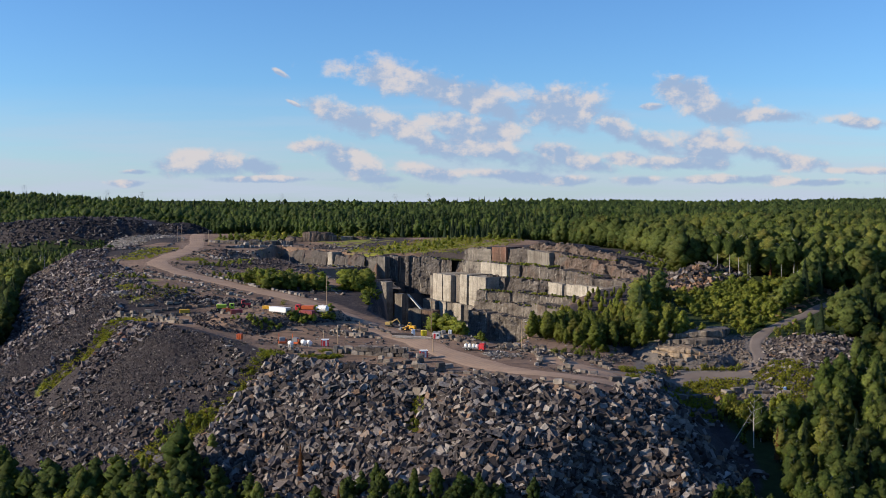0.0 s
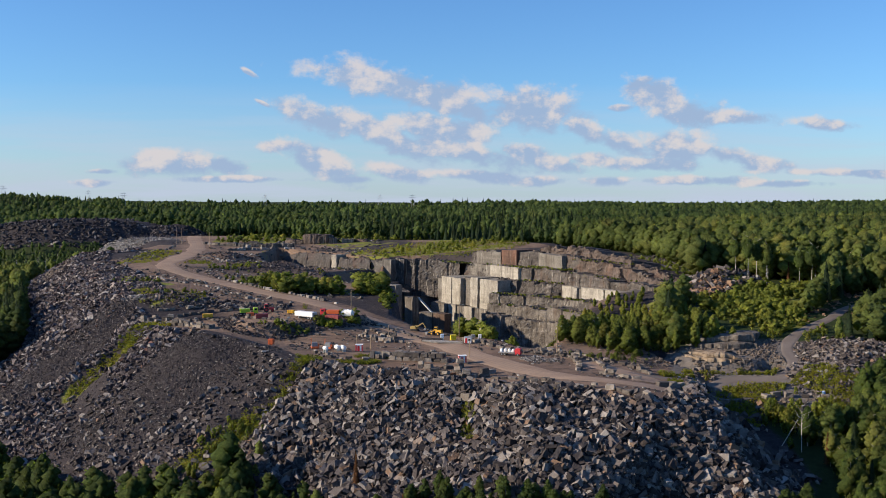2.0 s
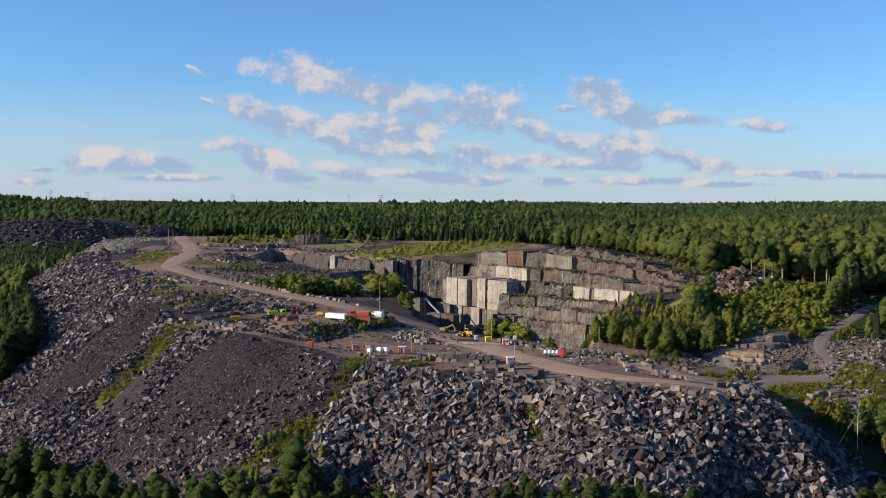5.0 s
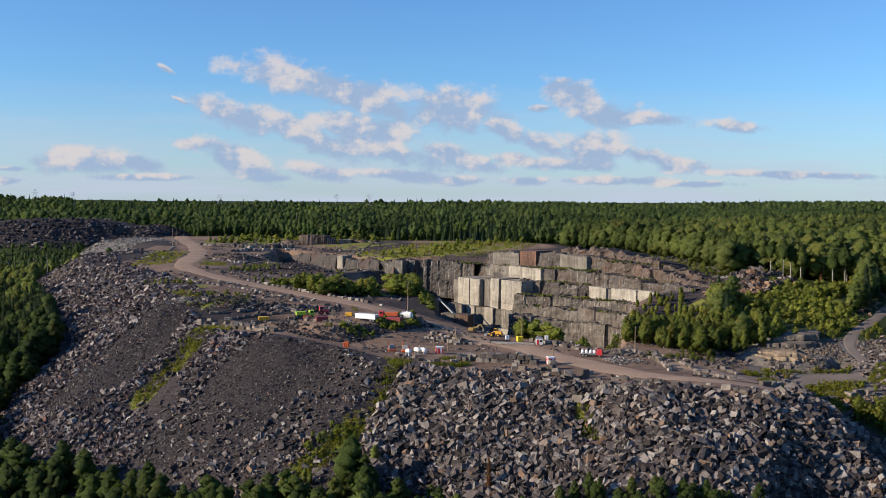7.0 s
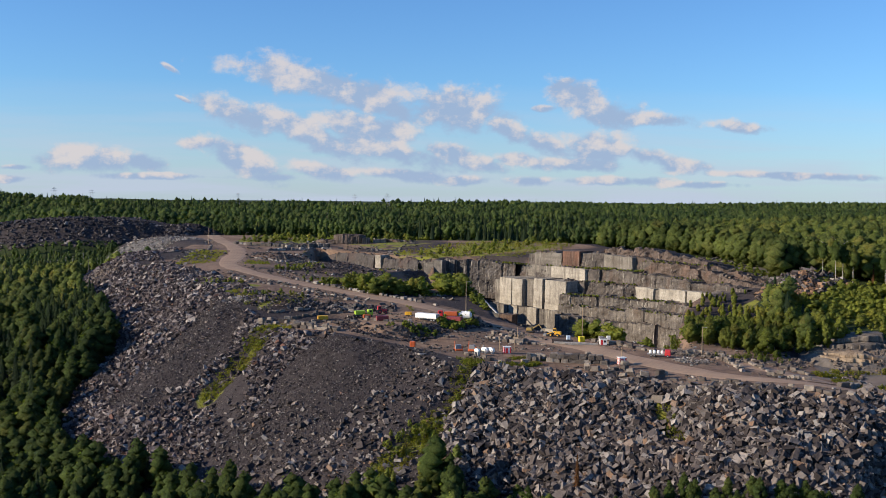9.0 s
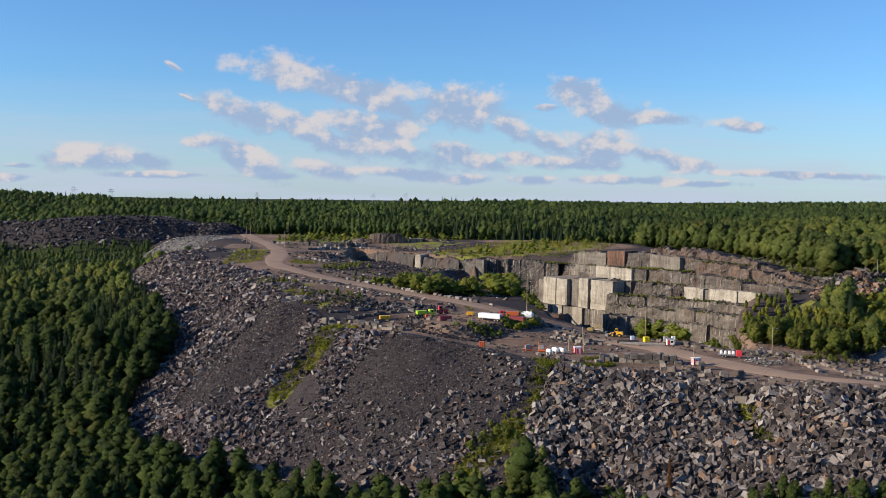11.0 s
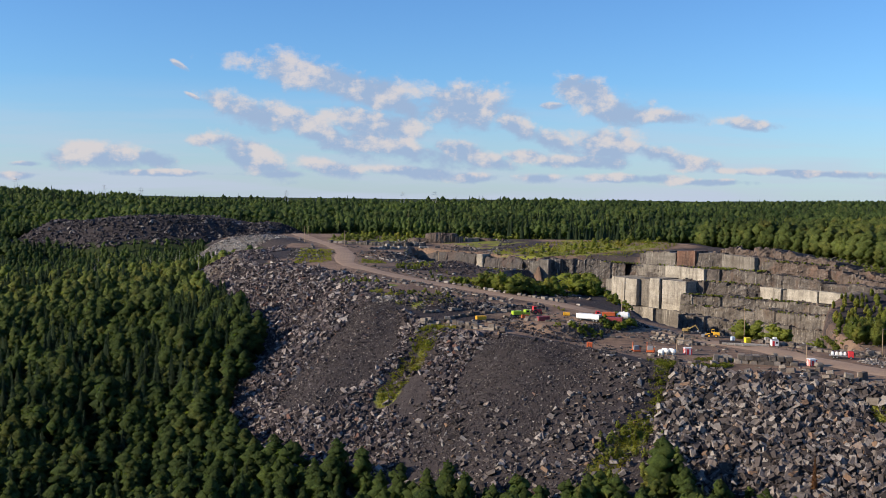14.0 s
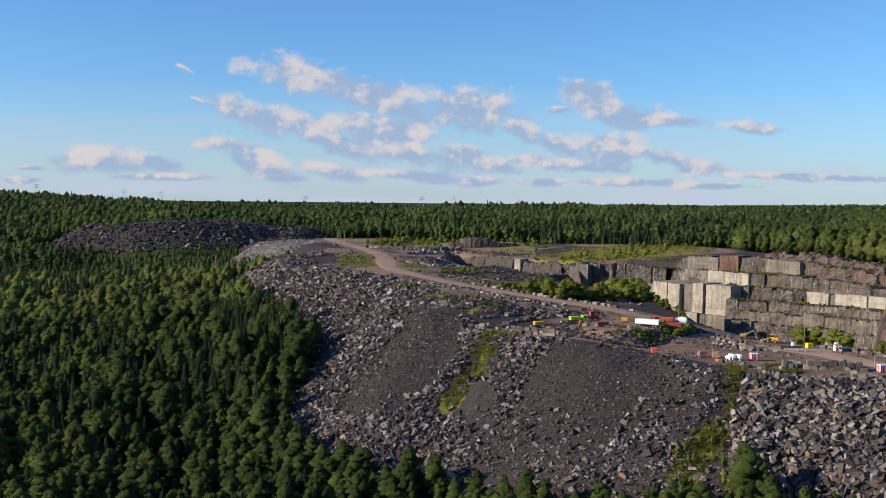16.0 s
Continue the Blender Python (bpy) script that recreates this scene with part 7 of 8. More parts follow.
crate("crate", 2.4, 341.5, -5, (1.2, 1.2, 1.3), P_WHITE, "white crate beside the slabs", "box", 0, 2)


def box_trailer():
    ang = math.degrees(math.atan2(-7.1, 8.9))
    root = thing("box_trailer", -57.0, 358.4, ang, "long white box trailer parked above the berm", "trailer")
    part("body", box_bm((8.6, 2.4, 1.7), (0, 0, 1.8), 0.05), P_WHITE, root)
    part("chassis", box_bm((8.0, 1.2, 0.3), (0, 0, 0.9), 0.03), P_DARK, root)
    part("rear_door", box_bm((0.06, 2.2, 1.5), (4.32, 0, 1.8), 0.01), P_STEEL, root)
    part("rail", box_bm((8.5, 2.46, 0.14), (0, 0, 1.12), 0.02), P_STEEL, root)
    wheels(root, [(2.3, -1.0), (3.4, -1.0), (2.3, 1.0), (3.4, 1.0)], 0.5, 0.4)
    part("landing_leg", box_bm((0.18, 1.6, 0.9), (-2.8, 0, 0.45), 0.02), P_STEEL, root)


box_trailer()


def truck(x, y, turn, cab, load, label, load_size=(4.0, 2.3, 1.6), name="truck"):
    root = thing(name, x, y, turn, label, "truck", "vehicles")
    c = part("cab", taper_bm((1.9, 2.3, 2.0), (0.85, 0.95), (2.7, 0, 1.75), 0.1), cab, root)
    part("windscreen", box_bm((0.08, 1.9, 0.75), (3.52, 0, 2.2), 0.02), P_GLASS, c)
    part("side_window", box_bm((0.8, 2.34, 0.6), (2.75, 0, 2.25), 0.02), P_GLASS, c)
    part("chassis", box_bm((7.0, 0.9, 0.3), (0, 0, 0.85), 0.03), P_DARK, root)
    part("bed", taper_bm(load_size, (1.06, 1.04), (-1.0, 0, 1.1 + load_size[2] / 2), 0.06), load, root)
    wheels(root, [(2.6, -1.0), (2.6, 1.0), (-1.2, -1.0), (-1.2, 1.0), (-2.5, -1.0), (-2.5, 1.0)], 0.55, 0.4)
    return root


truck(-79.0, 371.0, 12, P_LIME, P_LIME, "lime green dump truck with an orange tailgate", (3.4, 2.2, 1.3))
crate("tailgate_bin", -77.6, 367.6, 12, (2.6, 0.8, 1.2), P_ORANGE, "orange steel bin beside the lime truck", "bin", 0, 2)
truck(-49.0, 366.5, 170, P_RED, P_ORANGE, "red truck with an orange bed behind the trailer", (4.4, 2.3, 1.3))
crate("skip", -63.0, 366.5, 165, (2.4, 1.6, 1.1), P_YELLOW, "small yellow steel skip behind the white trailer", "skip", 0, 3)


def tractor():
    root = thing("tractor", -72.2, 375.0, 10, "red farm tractor with big rear wheels", "tractor", "vehicles")
    part("bonnet", taper_bm((2.0, 0.9, 0.9), (0.95, 0.9), (1.0, 0, 1.35), 0.08), P_RED, root)
    c = part("cab", taper_bm((1.4, 1.5, 1.5), (0.85, 0.85), (-0.7, 0, 2.2), 0.06), P_RED, root)
    part("window", box_bm((1.1, 1.42, 0.8), (-0.7, 0, 2.35), 0.03), P_GLASS, c)
    part("exhaust", tube_bm(0.06, 0.06, 1.0, (1.2, 0.2, 2.2), (0, 0, 0), 8), P_DARK, root)
    wheels(root, [(-0.8, -1.05), (-0.8, 1.05)], 0.9, 0.5, P_RED)
    wheels(root, [(1.5, -0.85), (1.5, 0.85)], 0.55, 0.35, P_RED)


tractor()


def tanker():
    root = thing("tanker", -43.0, 365.5, -20, "white tank truck body beside the tall pole", "tanker", "vehicles")
    part("barrel", tube_bm(1.25, 1.25, 4.6, (0, 0, 2.0), (0, 90, 0), 18, 0.45), P_WHITE, root)
    part("hatch", tube_bm(0.35, 0.3, 0.3, (0.3, 0, 3.3), (0, 0, 0), 12), P_WHITE, root)
    part("chassis", box_bm((5.4, 1.0, 0.35), (0, 0, 0.8), 0.03), P_DARK, root)
    part("cab", taper_bm((1.4, 2.1, 1.7), (0.8, 0.95), (-3.2, 0, 1.5), 0.08), P_BRIGHT, root, "yellow cab")
    wheels(root, [(1.4, -0.95), (1.4, 0.95), (-3.0, -0.95), (-3.0, 0.95)], 0.5, 0.4)


tanker()


def wheel_loader():
    root = thing("wheel_loader", -11.8, 361.0, -25, "yellow wheel loader with its bucket down", "loader", "vehicles")
    part("rear_body", taper_bm((3.0, 2.0, 1.4), (0.9, 0.9), (1.6, 0, 1.75), 0.12), P_YELLOW, root)
    c = part("cab", taper_bm((1.5, 1.6, 1.6), (0.85, 0.85), (0.1, 0, 2.9), 0.06), P_YELLOW, root)
    part("window", box_bm((1.2, 1.52, 0.9), (0.1, 0, 3.0), 0.03), P_GLASS, c)
    part("front_frame", box_bm((1.6, 1.3, 0.9), (-1.4, 0, 1.2), 0.08), P_DARK, root)
    for sy in (-0.5, 0.5):
        bm = box_bm((2.8, 0.25, 0.35), (0, 0, 0), 0.03)
        bm.transform(pose(-2.5, sy, 1.35, 0, -22, 0))
        part("arm", bm, P_YELLOW, root)
    bm = taper_bm((1.2, 2.7, 1.1), (1.25, 1), (-4.1, 0, 0.65), 0.06)
    part("bucket", bm, P_GREY, root, "worn grey steel bucket")
    wheels(root, [(-1.5, -1.1), (-1.5, 1.1), (1.5, -1.1), (1.5, 1.1)], 0.8, 0.6, P_YELLOW)
    root.scale = (0.8, 0.8, 0.8)


wheel_loader()


def excavator(x, y, turn, mat, label):
    root = thing("excavator", x, y, turn, label, "excavator", "vehicles")
    for sy in (-1.0, 1.0):
        part("track", box_bm((3.8, 0.55, 0.85), (0, sy, 0.43), 0.25), P_DARK, root)
    part("house", taper_bm((2.8, 2.4, 1.3), (0.92, 0.95), (0.5, 0, 1.65), 0.1), mat, root)
    c = part("cab", taper_bm((1.3, 1.0, 1.6), (0.85, 0.9), (-0.8, -0.7, 1.9), 0.06), mat, root)
    part("window", box_bm((1.0, 1.04, 0.8), (-0.85, -0.7, 2.1), 0.03), P_GLASS, c)
    bm = box_bm((4.2, 0.4, 0.5), (0, 0, 0), 0.05)
    bm.transform(pose(-2.6, 0.2, 3.0, 0, 32, 0))
    part("boom", bm, mat, root)
    bm = box_bm((2.8, 0.3, 0.4), (0, 0, 0), 0.04)
    bm.transform(pose(-4.9, 0.2, 2.9, 0, -55, 0))
    part("stick", bm, mat, root)
    part("bucket", taper_bm((0.9, 1.0, 0.9), (0.7, 1), (-5.4, 0.2, 1.2), 0.08), P_GREY, root)
    root.scale = (0.75, 0.75, 0.75)


excavator(-19.2, 367.5, 160, P_DUSTY, "dusty yellow tracked excavator working at the pit rim")


def flatbed():
    root = thing("red_truck", 10.0, 308.6, 160, "red truck cab hauling white sacks on a flatbed", "truck", "vehicles")
    c = part("cab", taper_bm((2.2, 2.4, 2.3), (0.9, 0.95), (-2.4, 0, 1.7), 0.12), P_RED, root)
    part("windscreen", box_bm((0.08, 2.0, 0.8), (-3.46, 0, 2.1), 0.02), P_GLASS, c)
    part("bed", box_bm((6.4, 2.4, 0.25), (2.0, 0, 1.1), 0.03), P_GREY, root)
    for i in range(4):
        part("sack", taper_bm((1.2, 1.5, 1.3), (0.8, 0.8), (-0.4 + 1.5 * i, 0, 1.9), 0.25), P_WHITE, root, "white bulk sack")
    wheels(root, [(-2.4, -1.05), (-2.4, 1.05), (2.6, -1.05), (2.6, 1.05), (3.8, -1.05), (3.8, 1.05)], 0.52, 0.4)
    root.scale = (0.8, 0.8, 0.8)


flatbed()


def light_pole(x, y, h, label, arm=True, mat=None):
    root = thing("light_pole", x, y, 0, label, "pole", "yard poles")
    part("pole", tube_bm(0.16, 0.10, h, (0, 0, h / 2 - 0.1), (0, 0, 0), 8), mat or P_WOOD, root)
    if arm:
        part("arm", tube_bm(0.04, 0.04, 1.4, (0.6, 0, h - 0.35), (0, 90, 0), 6), P_STEEL, root)
        part("lamp_head", taper_bm((0.5, 0.25, 0.16), (0.8, 0.8), (1.3, 0, h - 0.42), 0.03), P_STEEL, root)


for x, y, h, a in ((-42.0, 371.0, 13.0, True), (-4.0, 352.0, 12.0, True), (-37.5, 322.5, 4.5, False), (-33.0, 321.5, 4.5, False), (-3.0, 306.0, 5.0, False), (24.0, 312.0, 9.0, True),
                   (-28.0, 344.0, 5.0, False), (-141.0, 620.0, 9.0, True), (-88.0, 590.0, 9.0, True), (-165.0, 640.0, 10.0, False), (-162.5, 641.0, 10.0, False), (-95.0, 760.0, 16.0, False)):
    light_pole(x, y, h, "tall weathered pole with a lamp arm" if a else "slim bare wooden pole in the quarry", a)


P_PYLON = paint("dull_grey_steel", (0.34, 0.36, 0.38), 0.6)


def pylon(x, y, h):
    root = thing("pylon", x, y, 20, "grey steel lattice power pylon above the far forest", "pylon", "far pylons")
    for sx, sy in ((-1, -1), (1, -1), (-1, 1), (1, 1)):
        bm = tube_bm(0.14, 0.09, h, (0, 0, 0), (0, 0, 0), 5)
        for v in bm.verts:
            t = (v.co.z + h / 2) / h
            v.co += Vector((sx * (3.2 * (1 - t) + 0.5), sy * (3.2 * (1 - t) + 0.5), h / 2))
        part("leg", bm, P_PYLON, root)
    for i, z in enumerate((0.25, 0.45, 0.62, 0.76)):
        w = 3.2 * (1 - z) + 0.5
        part("brace", box_bm((2 * w, 0.12, 0.12), (0, -w, h * z), 0), P_PYLON, root)
        part("brace", box_bm((0.12, 2 * w, 0.12), (w, 0, h * z), 0), P_PYLON, root)
    for z, w in ((0.82, 11), (0.93, 8)):
        part("cross_arm", taper_bm((w, 0.3, 0.3), (0.6, 1), (0, 0, h * z), 0), P_PYLON, root)


for px, py in ((-455, 1400), (-405, 1390), (-218, 1395), (-64, 1390), (-20, 1400), (-560, 1380)):
    pylon(px, py, 25.0)

# stone blocks, each cut on its own
BLOCK_MESHES = []
for _i in range(8):
    _r = np.random.default_rng(600 + _i)
    _V = np.array([(x, y, z) for z in (0, 1.0) for y in (-0.5, 0.5) for x in (-0.5, 0.5)]) + _r.normal(0, 0.07, (8, 3))
    _bm = bmesh.new()
    _vs = [_bm.verts.new(v) for v in _V]
    for _f in ((0, 2, 3, 1), (4, 5, 7, 6), (0, 1, 5, 4), (2, 6, 7, 3), (0, 4, 6, 2), (1, 3, 7, 5)):
        _bm.faces.new([_vs[k] for k in _f])
    bmesh.ops.bevel(_bm, geom=_bm.edges[:], offset=0.05, segments=1, affect="EDGES")
    _me = bpy.data.meshes.new("stone_block")
    _bm.to_mesh(_me)
    _bm.free()
    _me.materials.append(M_CUT)
    BLOCK_MESHES.append(_me)
BLOCK_LABEL = "rough grey quarried stone block"


FAR_BLOCKS = []


def stone_block(x, y, size, turn, r, group, label=BLOCK_LABEL, dz=0.0, tip=0.0):
    if y > 384:
        FAR_BLOCKS.append((int(r.integers(0, 8)), pose(x, y, float(ground(x, y)) - 0.06 + dz, tip, tip, turn) @ Matrix.Diagonal((*size, 1))))
        return
    ob = new("edge_block" if "edge" in group else "stone_block", BLOCK_MESHES[int(r.integers(0, 8))])
    ob.matrix_basis = pose(x, y, float(ground(x, y)) - 0.06 + dz, tip, tip, turn) @ Matrix.Diagonal((*size, 1))
    tagged(ob, label, "stone block", group)


def block_row(line, gap, lo, hi, seed, group, label, skip=0.12, two=0.0):
    r = np.random.default_rng(seed)
    p, s = along(line, 1)
    a = 0.5
    while a < s[-1]:
        L = r.uniform(lo, hi)
        x0, y0 = np.interp(a, s, p[:, 0]), np.interp(a, s, p[:, 1])
        x1, y1 = np.interp(a + 0.5, s, p[:, 0]), np.interp(a + 0.5, s, p[:, 1])
        ang = math.degrees(math.atan2(y1 - y0, x1 - x0 + 1e-9))
        if r.random() > skip:
            hgt = L * r.uniform(0.38, 0.6)
            stone_block(x0 + r.normal(0, 0.25), y0 + r.normal(0, 0.25), (L, L * r.uniform(0.5, 0.75), hgt), ang + r.normal(0, 12), r, group, label, 0.0, r.normal(0, 4))
            if r.random() < two:
                stone_block(x0 + r.normal(0, 0.2), y0 + r.normal(0, 0.2), (L * 0.9, L * 0.55, hgt * 0.9), ang + r.normal(0, 25), r, group, label, hgt * 0.95, r.normal(0, 7))
        a += L + r.uniform(0.1, gap)


block_row([(-2.5, 340.5), (2, 331), (5.9, 323.5), (13.9, 313)], 0.4, 1.3, 2.2, 701, "pit edge blocks", "pale stone block in the row along the pit edge", 0.04, 0.3)
block_row([(14.5, 312.7), (21.5, 312), (27.2, 307), (28.2, 297.5), (26.5, 285)], 0.4, 1.2, 2.2, 702, "pit edge blocks", "pale stone block in the row beside the spur", 0.03, 0.2)
block_row([(19, 320), (30, 313), (40, 303), (45, 296), (48, 288)], 0.5, 1.2, 2.2, 703, "pit edge blocks", "stone block lining the outer edge of the spur", 0.04, 0.15)
block_row([(31.5, 306), (34.3, 298), (35, 287)], 0.4, 1.0, 1.9, 743, "pit edge blocks", "pale stone block in the row at the end of the spur", 0.05, 0.1)
block_row([(32, 280), (36, 277), (41, 274)], 0.3, 1.4, 2.6, 744, "brow blocks", "grey stone block closing off the end of the spur", 0.05, 0.3)
block_row([(-34, 371), (-26, 360), (-18, 351)], 1.0, 1.0, 1.8, 704, "road edge blocks", "stone block along the road edge above the pit", 0.2)
block_row([(-108, 461), (-94, 449), (-80, 434), (-64, 418), (-50, 404)], 1.8, 1.4, 2.4, 705, "road edge blocks", "pale stone block along the upper haul road", 0.15)
block_row([(-9, 261.5), (4, 257), (14, 252), (22, 249)], 0.6, 2.2, 3.4, 706, "brow blocks", "big dark stone block set on the brow of the dump", 0.05, 0.15)
block_row([(-116, 363), (-106, 359), (-96, 354), (-88, 347)], 0.5, 1.4, 2.6, 741, "shelf blocks", "dark stone block piled along the shelf edge", 0.05, 0.7)
block_row([(-112, 368), (-104, 366), (-96, 362)], 0.5, 1.2, 2.4, 742, "shelf blocks", "stone block piled on the shelf", 0.1, 0.5)
block_row([(-118, 366), (-108, 362), (-97, 357), (-88, 350)], 0.8, 1.2, 2.2, 707, "shelf blocks", "stone block on the shelf above the spoil", 0.05, 0.35)
block_row([(-104, 371), (-95, 377), (-86, 381), (-74, 383), (-66, 379)], 1.2, 1.2, 2.3, 708, "shelf blocks", "dark stone block stored on the upper shelf", 0.1, 0.2)
block_row([(-112, 377), (-100, 383), (-90, 388), (-78, 390)], 0.8, 1.2, 2.4, 721, "shelf blocks", "dark stone block stored behind the lime truck", 0.1, 0.3)
block_row([(-100, 364), (-92, 366), (-84, 362)], 0.8, 1.0, 2.0, 722, "shelf blocks", "stone block lying on the shelf beside the bin", 0.1, 0.3)
block_row([(-86, 384), (-74, 394), (-66, 400)], 1.0, 1.0, 2.0, 723, "road edge blocks", "dark stone block beside the haul road", 0.15, 0.2)
block_row([(-32, 337), (-24, 338), (-18, 335)], 1.5, 0.8, 1.8, 724, "yard blocks", "loose stone block in the yard", 0.2)
block_row([(-22, 309), (-14, 307), (-8, 309)], 1.5, 0.8, 1.6, 725, "yard blocks", "small stone block behind the stack", 0.25)
block_row([(-47, 303), (-40, 300), (-33, 301)], 1.2, 1.0, 1.9, 726, "yard blocks", "dark stone block near the white tanks", 0.15)
block_row([(2, 274), (12, 268), (16, 262)], 2.0, 1.0, 2.2, 727, "brow blocks", "loose block on the brow beside the road", 0.2)
block_row([(-78, 363), (-66, 355), (-63, 353)], 0.9, 1.2, 2.2, 709, "shelf blocks", "stone block stored beside the dark red container", 0.1, 0.2)
block_row([(-34, 358), (-30, 351), (-26, 345)], 0.6, 1.4, 2.6, 730, "yard blocks", "long grey stone block lined up in the yard", 0.05, 0.3)
block_row([(-36, 349), (-32, 345), (-28, 340)], 0.8, 1.4, 2.8, 731, "yard blocks", "long grey stone block lined up in the yard", 0.1, 0.2)
block_row([(-26, 366), (-22, 358), (-17, 349)], 0.6, 0.9, 1.7, 732, "road edge blocks", "small stone block beside the haul road", 0.1)
block_row([(-16, 279), (-8, 275), (2, 277)], 0.6, 1.5, 3.0, 733, "brow blocks", "stone slab dumped on the brow behind the boulders", 0.05, 0.5)
block_row([(-14, 284), (-6, 281), (3, 281)], 0.8, 1.2, 2.6, 734, "brow blocks", "stone slab lying on the brow of the yard", 0.1, 0.3)
block_row([(-18, 290), (-12, 288), (-5, 291)], 0.8, 1.4, 2.6, 735, "yard blocks", "dark stone block beside the block stack", 0.1, 0.4)
block_row([(-1, 336), (4, 330), (8, 324)], 0.7, 1.0, 1.8, 736, "pit edge blocks", "small pale block near the pit edge row", 0.15)
block_row([(4, 262), (16, 256), (28, 248), (36, 241)], 0.8, 1.4, 2.8, 737, "brow blocks", "dark block on the brow of the boulder dump", 0.1, 0.25)
block_row([(-50, 312), (-47, 305), (-42, 300)], 0.8, 1.0, 1.8, 738, "yard blocks", "dark stone block below the drill rigs", 0.1, 0.3)
block_row([(-37, 347), (-32, 342), (-27, 340)], 0.4, 1.6, 2.6, 710, "yard blocks", "long stone slab lying in the middle of the yard", 0.05, 0.4)
block_row([(-58, 346), (-48, 346), (-40, 348)], 1.6, 0.8, 1.6, 711, "yard blocks", "loose stone block below the berm", 0.2)
block_row([(54, 285), (66, 279.5), (82, 283), (98, 281)], 1.4, 1.8, 3.0, 712, "track blocks", "long stone kerb block along the lower track", 0.15)
block_row([(66, 307.5), (72, 306), (80, 307.5)], 0.5, 1.6, 2.4, 713, "ledge blocks", "squared stone block on the tan ledge", 0.1)
block_row([(-135, 452), (-120, 440), (-104, 430), (-92, 416), (-76, 398)], 1.6, 0.9, 1.8, 714, "road edge blocks", "small stone block on the near side of the haul road", 0.15)
block_row([(-126, 600), (-112, 612), (-100, 622), (-84, 622)], 1.0, 1.8, 3.4, 715, "upper blocks", "white stone block stored on the upper level", 0.1, 0.2)
block_row([(-150, 650), (-135, 640), (-120, 640), (-104, 645)], 1.6, 1.8, 3.2, 716, "upper blocks", "pale stone block stored by the upper road", 0.15)
block_row([(-130, 545), (-118, 540), (-104, 548), (-92, 560)], 2.0, 1.2, 2.4, 717, "upper blocks", "pale stone block among rubble on the upper level", 0.15)
block_row([(-166, 560), (-158, 585), (-160, 610)], 2.0, 1.0, 2.2, 718, "upper blocks", "stone block beside the upper road bend", 0.2)
block_row([(44, 262), (52, 268), (56, 276)], 0.8, 2.0, 3.2, 719, "brow blocks", "squared stone block at the corner of the dump", 0.1, 0.2)
block_row([(-20, 276), (-12, 270)], 0.5, 2.0, 3.0, 720, "brow blocks", "long stone slab on the brow of the dump", 0.05)


def block_stack():
    r = np.random.default_rng(730)
    x0, y0, x1, y1 = -27.0, 302.6, -9.6, 297.6
    ang = math.degrees(math.atan2(y1 - y0, x1 - x0))
    for course in range(2):
        n = 8 - course
        for i in range(n):
            t = (i + 0.5 + 0.4 * course) / 8
            for back in range(2):
                stone_block(x0 + (x1 - x0) * t + back * 0.9 + r.normal(0, 0.1), y0 + (y1 - y0) * t + back * 2.2 + r.normal(0, 0.1), (2.1, 1.7, 1.25 + r.normal(0, 0.06)), ang + r.normal(0, 2.5), r,
                            "stacked blocks", "squared grey stone block stacked two high in the yard", 1.25 * course)
    for i in range(7):
        stone_block(-28.5 + r.normal(0, 1.6), 304 + r.normal(0, 1.4), tuple(r.uniform(1.0, 2.2, 3)), r.uniform(0, 180), r, "stacked blocks", "rough reddish-grey stone block dumped beside the stack", 0, 8)
    for i in range(5):
        stone_block(-21 + 1.8 * i, 305.5 - 0.4 * i, (1.6, 1.1, 1.4 + r.uniform(0, 1.3)), r.uniform(-20, 20), r, "stacked blocks", "tall narrow stone block behind the stack")


block_stack()


def long_slab(x, y, L, w, h, turn, label, mat, dz=0.0):
    root = thing("stone_slab", x, y, turn, label, "stone slab", "long slabs", dz)
    part("slab", box_bm((L, w, h), (0, 0, h / 2 + 0.12), 0.04), mat, root)
    for sx in (-0.35, 0.35):
        part("bearer", box_bm((0.2, w * 1.1, 0.14), (sx * L, 0, 0.07), 0.01), P_WOOD, root)


for i, (x, y, L, mt) in enumerate(((-13.5, 340.2, 7.0, M_RUBBLE), (-12.6, 338.0, 8.5, M_SLAB), (-11.2, 336.0, 9.0, M_SLAB), (-9.6, 334.2, 9.0, M_SLAB), (-8.0, 332.4, 8.5, M_SLAB))):
    long_slab(x, y, L, 1.2, 1.2 if i == 0 else 0.6, -16 + 2 * i, "long sawn stone slab laid on timber bearers", mt)
for x, y, L, t in ((-14.5, 277.0, 5.0, -18), (-7.0, 272.0, 4.5, -6), (-10.0, 279.5, 4.0, 20)):
    root = thing("steel_beam", x, y, t, "rusty orange steel beam lying near the brow", "beam", "rusty beams")
    part("web", box_bm((L, 0.12, 0.5), (0, 0, 0.3), 0.01), P_RUST, root)
    for z in (0.05, 0.55):
        part("flange", box_bm((L, 0.4, 0.08), (0, 0, z), 0.01), P_RUST, root)

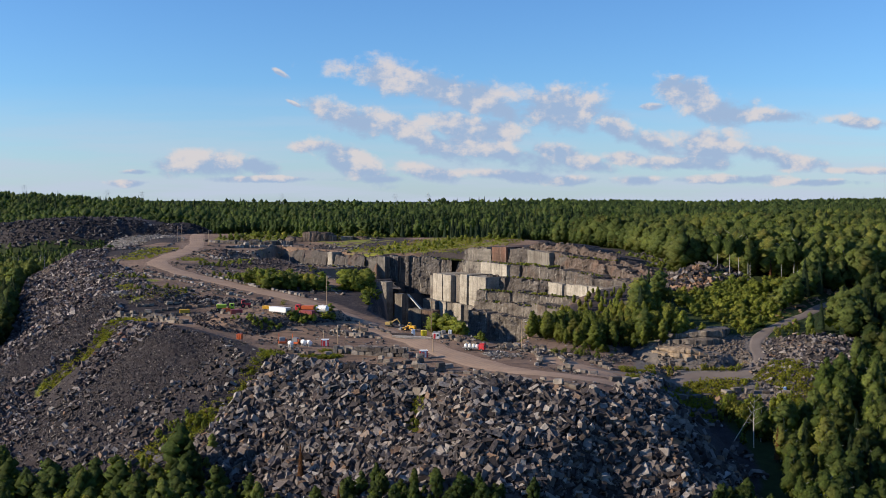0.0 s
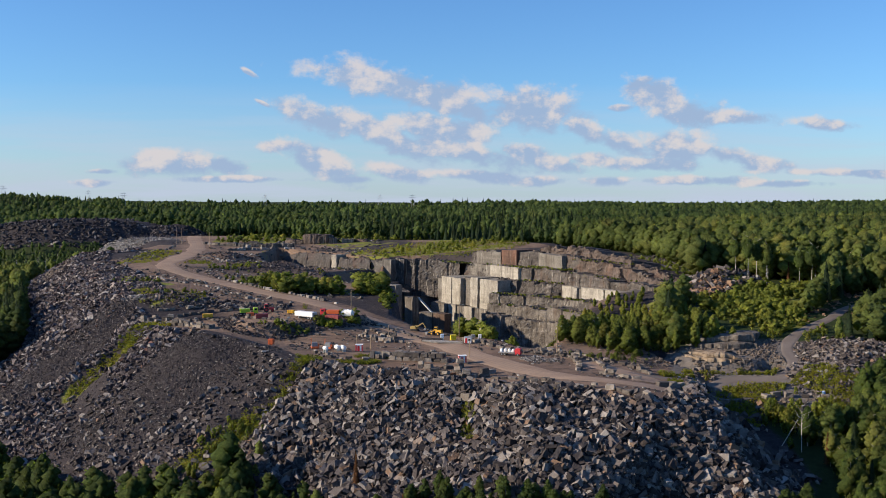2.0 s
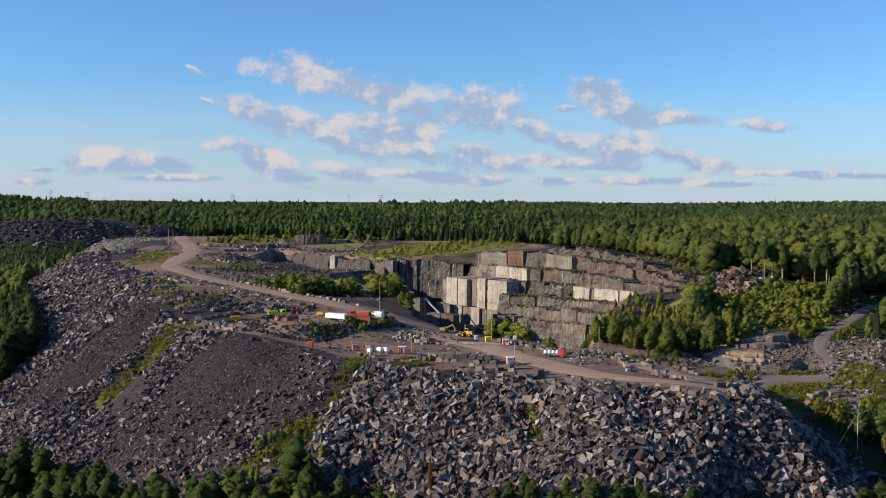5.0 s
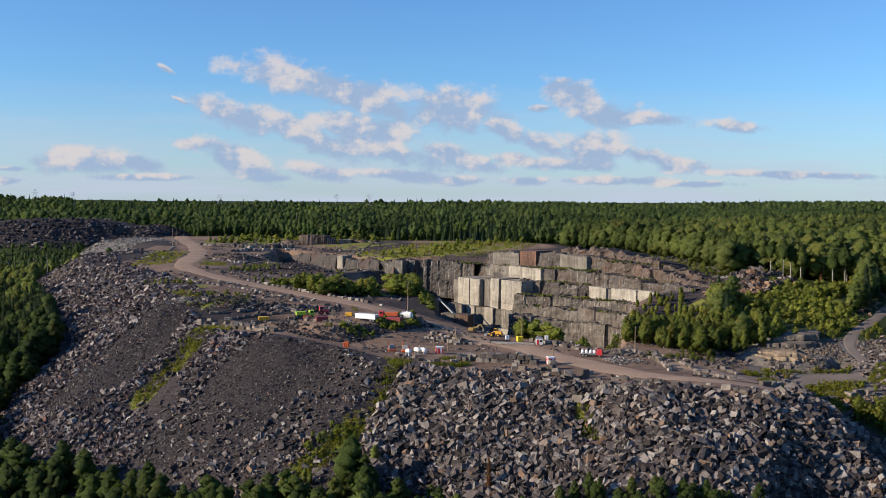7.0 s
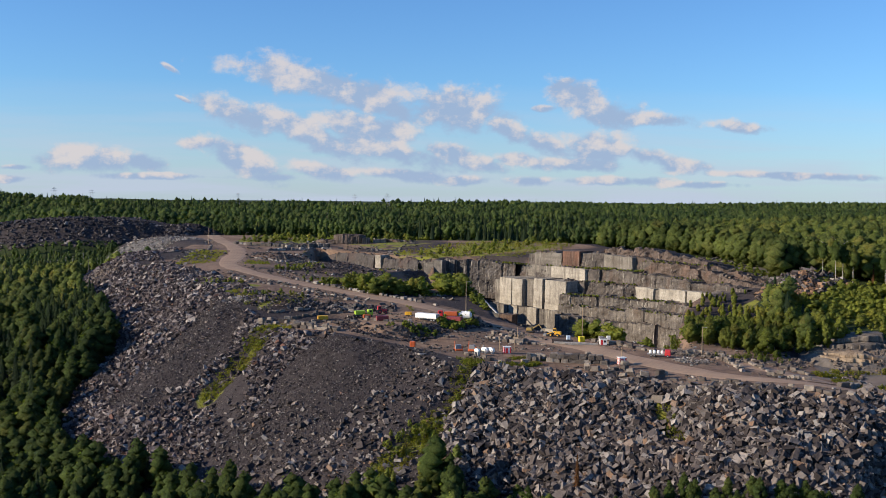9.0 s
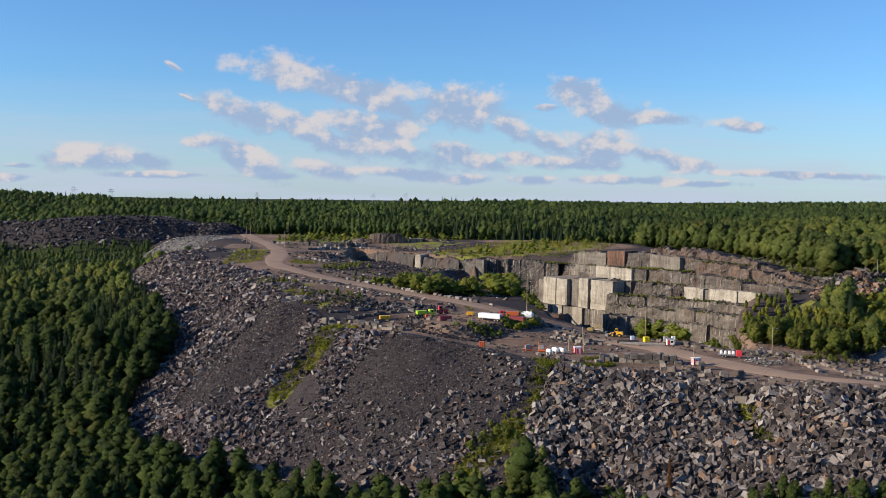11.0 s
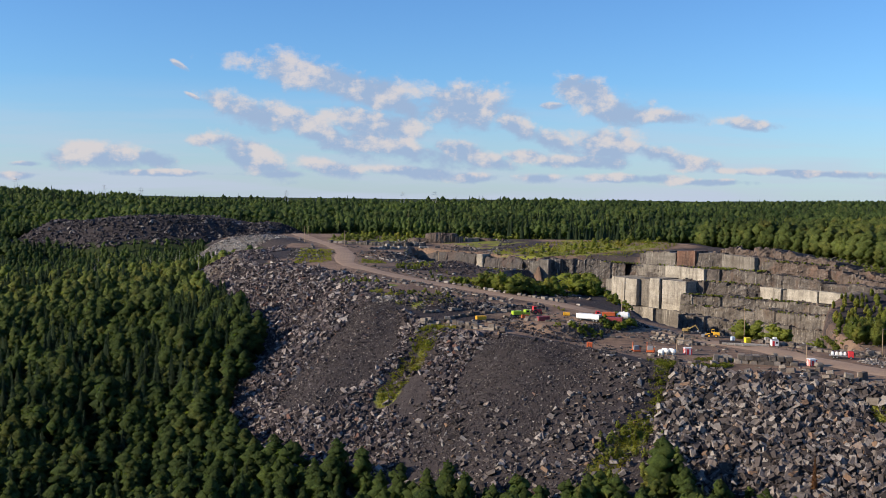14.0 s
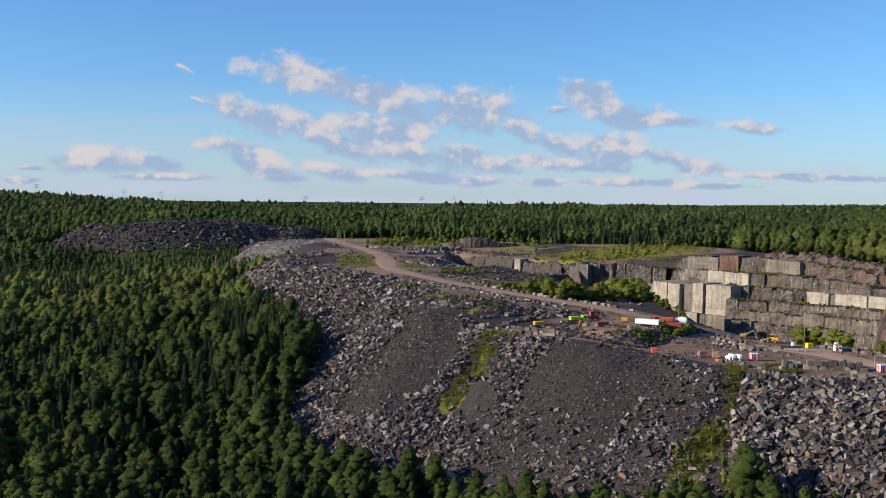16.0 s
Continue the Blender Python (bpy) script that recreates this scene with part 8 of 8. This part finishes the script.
# giant squared rock masses left standing on the upper level
cut_face("rock_mass_brown", [(-90, 664, 35, 42.6), (-88.5, 653, 35, 43.4), (-82, 650, 35, 43.9), (-72.5, 650.5, 35, 43.4), (-69.5, 658, 35, 43.0)], "massive brown squared rock left standing on the upper level", M_CUT_BROWN, 31, 10, (5, 12), 0.25, 0.5, 0.3, 0.3, 6)
cut_face("rock_mass_step", [(-103, 660, 35, 39.2), (-98, 654, 35, 40.2), (-88.5, 651, 35, 40.6)], "lower brown shoulder of the squared rock", M_CUT_BROWN, 35, 8, (4, 9), 0.3, 0.5, 0.4, 0.4, 8)
sawn_panels("rock_mass_dark", (-72.2, 649.6), (-57.0, 651.0), [(0.0, 0.34, 0.0, 35, 41.6, M_SAWN_WET), (0.52, 1.0, 0.6, 35, 41.0, M_SAWN_GREY)], "dark and pale squared blocks beside the brown mass", 8, 32, 0.5)
cut_face("rock_mass_low", [(-58, 656, 35, 40.2), (-50, 651, 35, 40.6), (-42, 652, 35, 40.2), (-34, 658, 35, 39.6)], "low brown rock step on the upper level", M_CUT_BROWN, 33, 8, (2.5, 7), 0.6, 0.6, 0.6, 0.6, 16)
cut_face("rock_step_front", [(-134, 634, 34, 38.2), (-120, 629, 34, 39.0), (-106, 628, 34, 39.2), (-92, 631, 34, 38.6)], "low grey block wall along the upper level", M_CUT_LOW, 34, 6, (1.6, 4), 0.6, 0.4, 0.5, 0.5, 30)

chute = empty("steel_chute", pose(-17.2, 505.0, 18.0), "pale steel chute leaning into the shaded pit corner", "chute")
for _name, _size, _at in (("trough", (12, 1.1, 0.3), (6, 0, 0)), ("side_rail", (12, 0.08, 0.45), (6, -0.5, 0.3)), ("side_rail", (12, 0.08, 0.45), (6, 0.5, 0.3))):
    _bm = box_bm(_size, _at, 0.02)
    _bm.transform(pose(0, 0, 0, 0, 34, -47))
    part(_name, _bm, P_PYLON, chute)

barrel = thing("plastic_barrel", 94.5, 282.5, 0, "blue plastic barrel beside the lower track", "barrel")
part("drum", tube_bm(0.45, 0.45, 1.2, (0, 0, 0.6), (0, 0, 0), 14, 0.08), P_BLUE, barrel)
part("lid", tube_bm(0.38, 0.38, 0.08, (0, 0, 1.22), (0, 0, 0), 14), P_WHITE, barrel)


def build_far_blocks():
    bm = bmesh.new()
    for k, m in FAR_BLOCKS:
        n = len(bm.verts)
        bm.from_mesh(BLOCK_MESHES[k])
        bm.verts.ensure_lookup_table()
        for v in bm.verts[n:]:
            v.co = m @ v.co
    me = bpy.data.meshes.new("stored_blocks")
    bm.to_mesh(me)
    bm.free()
    me.materials.clear()
    me.materials.append(M_CUT_FAR)
    tagged(new("stored_blocks", me), "grey stone blocks stored along the upper roads", "stone block", "", "stuff")


build_far_blocks()
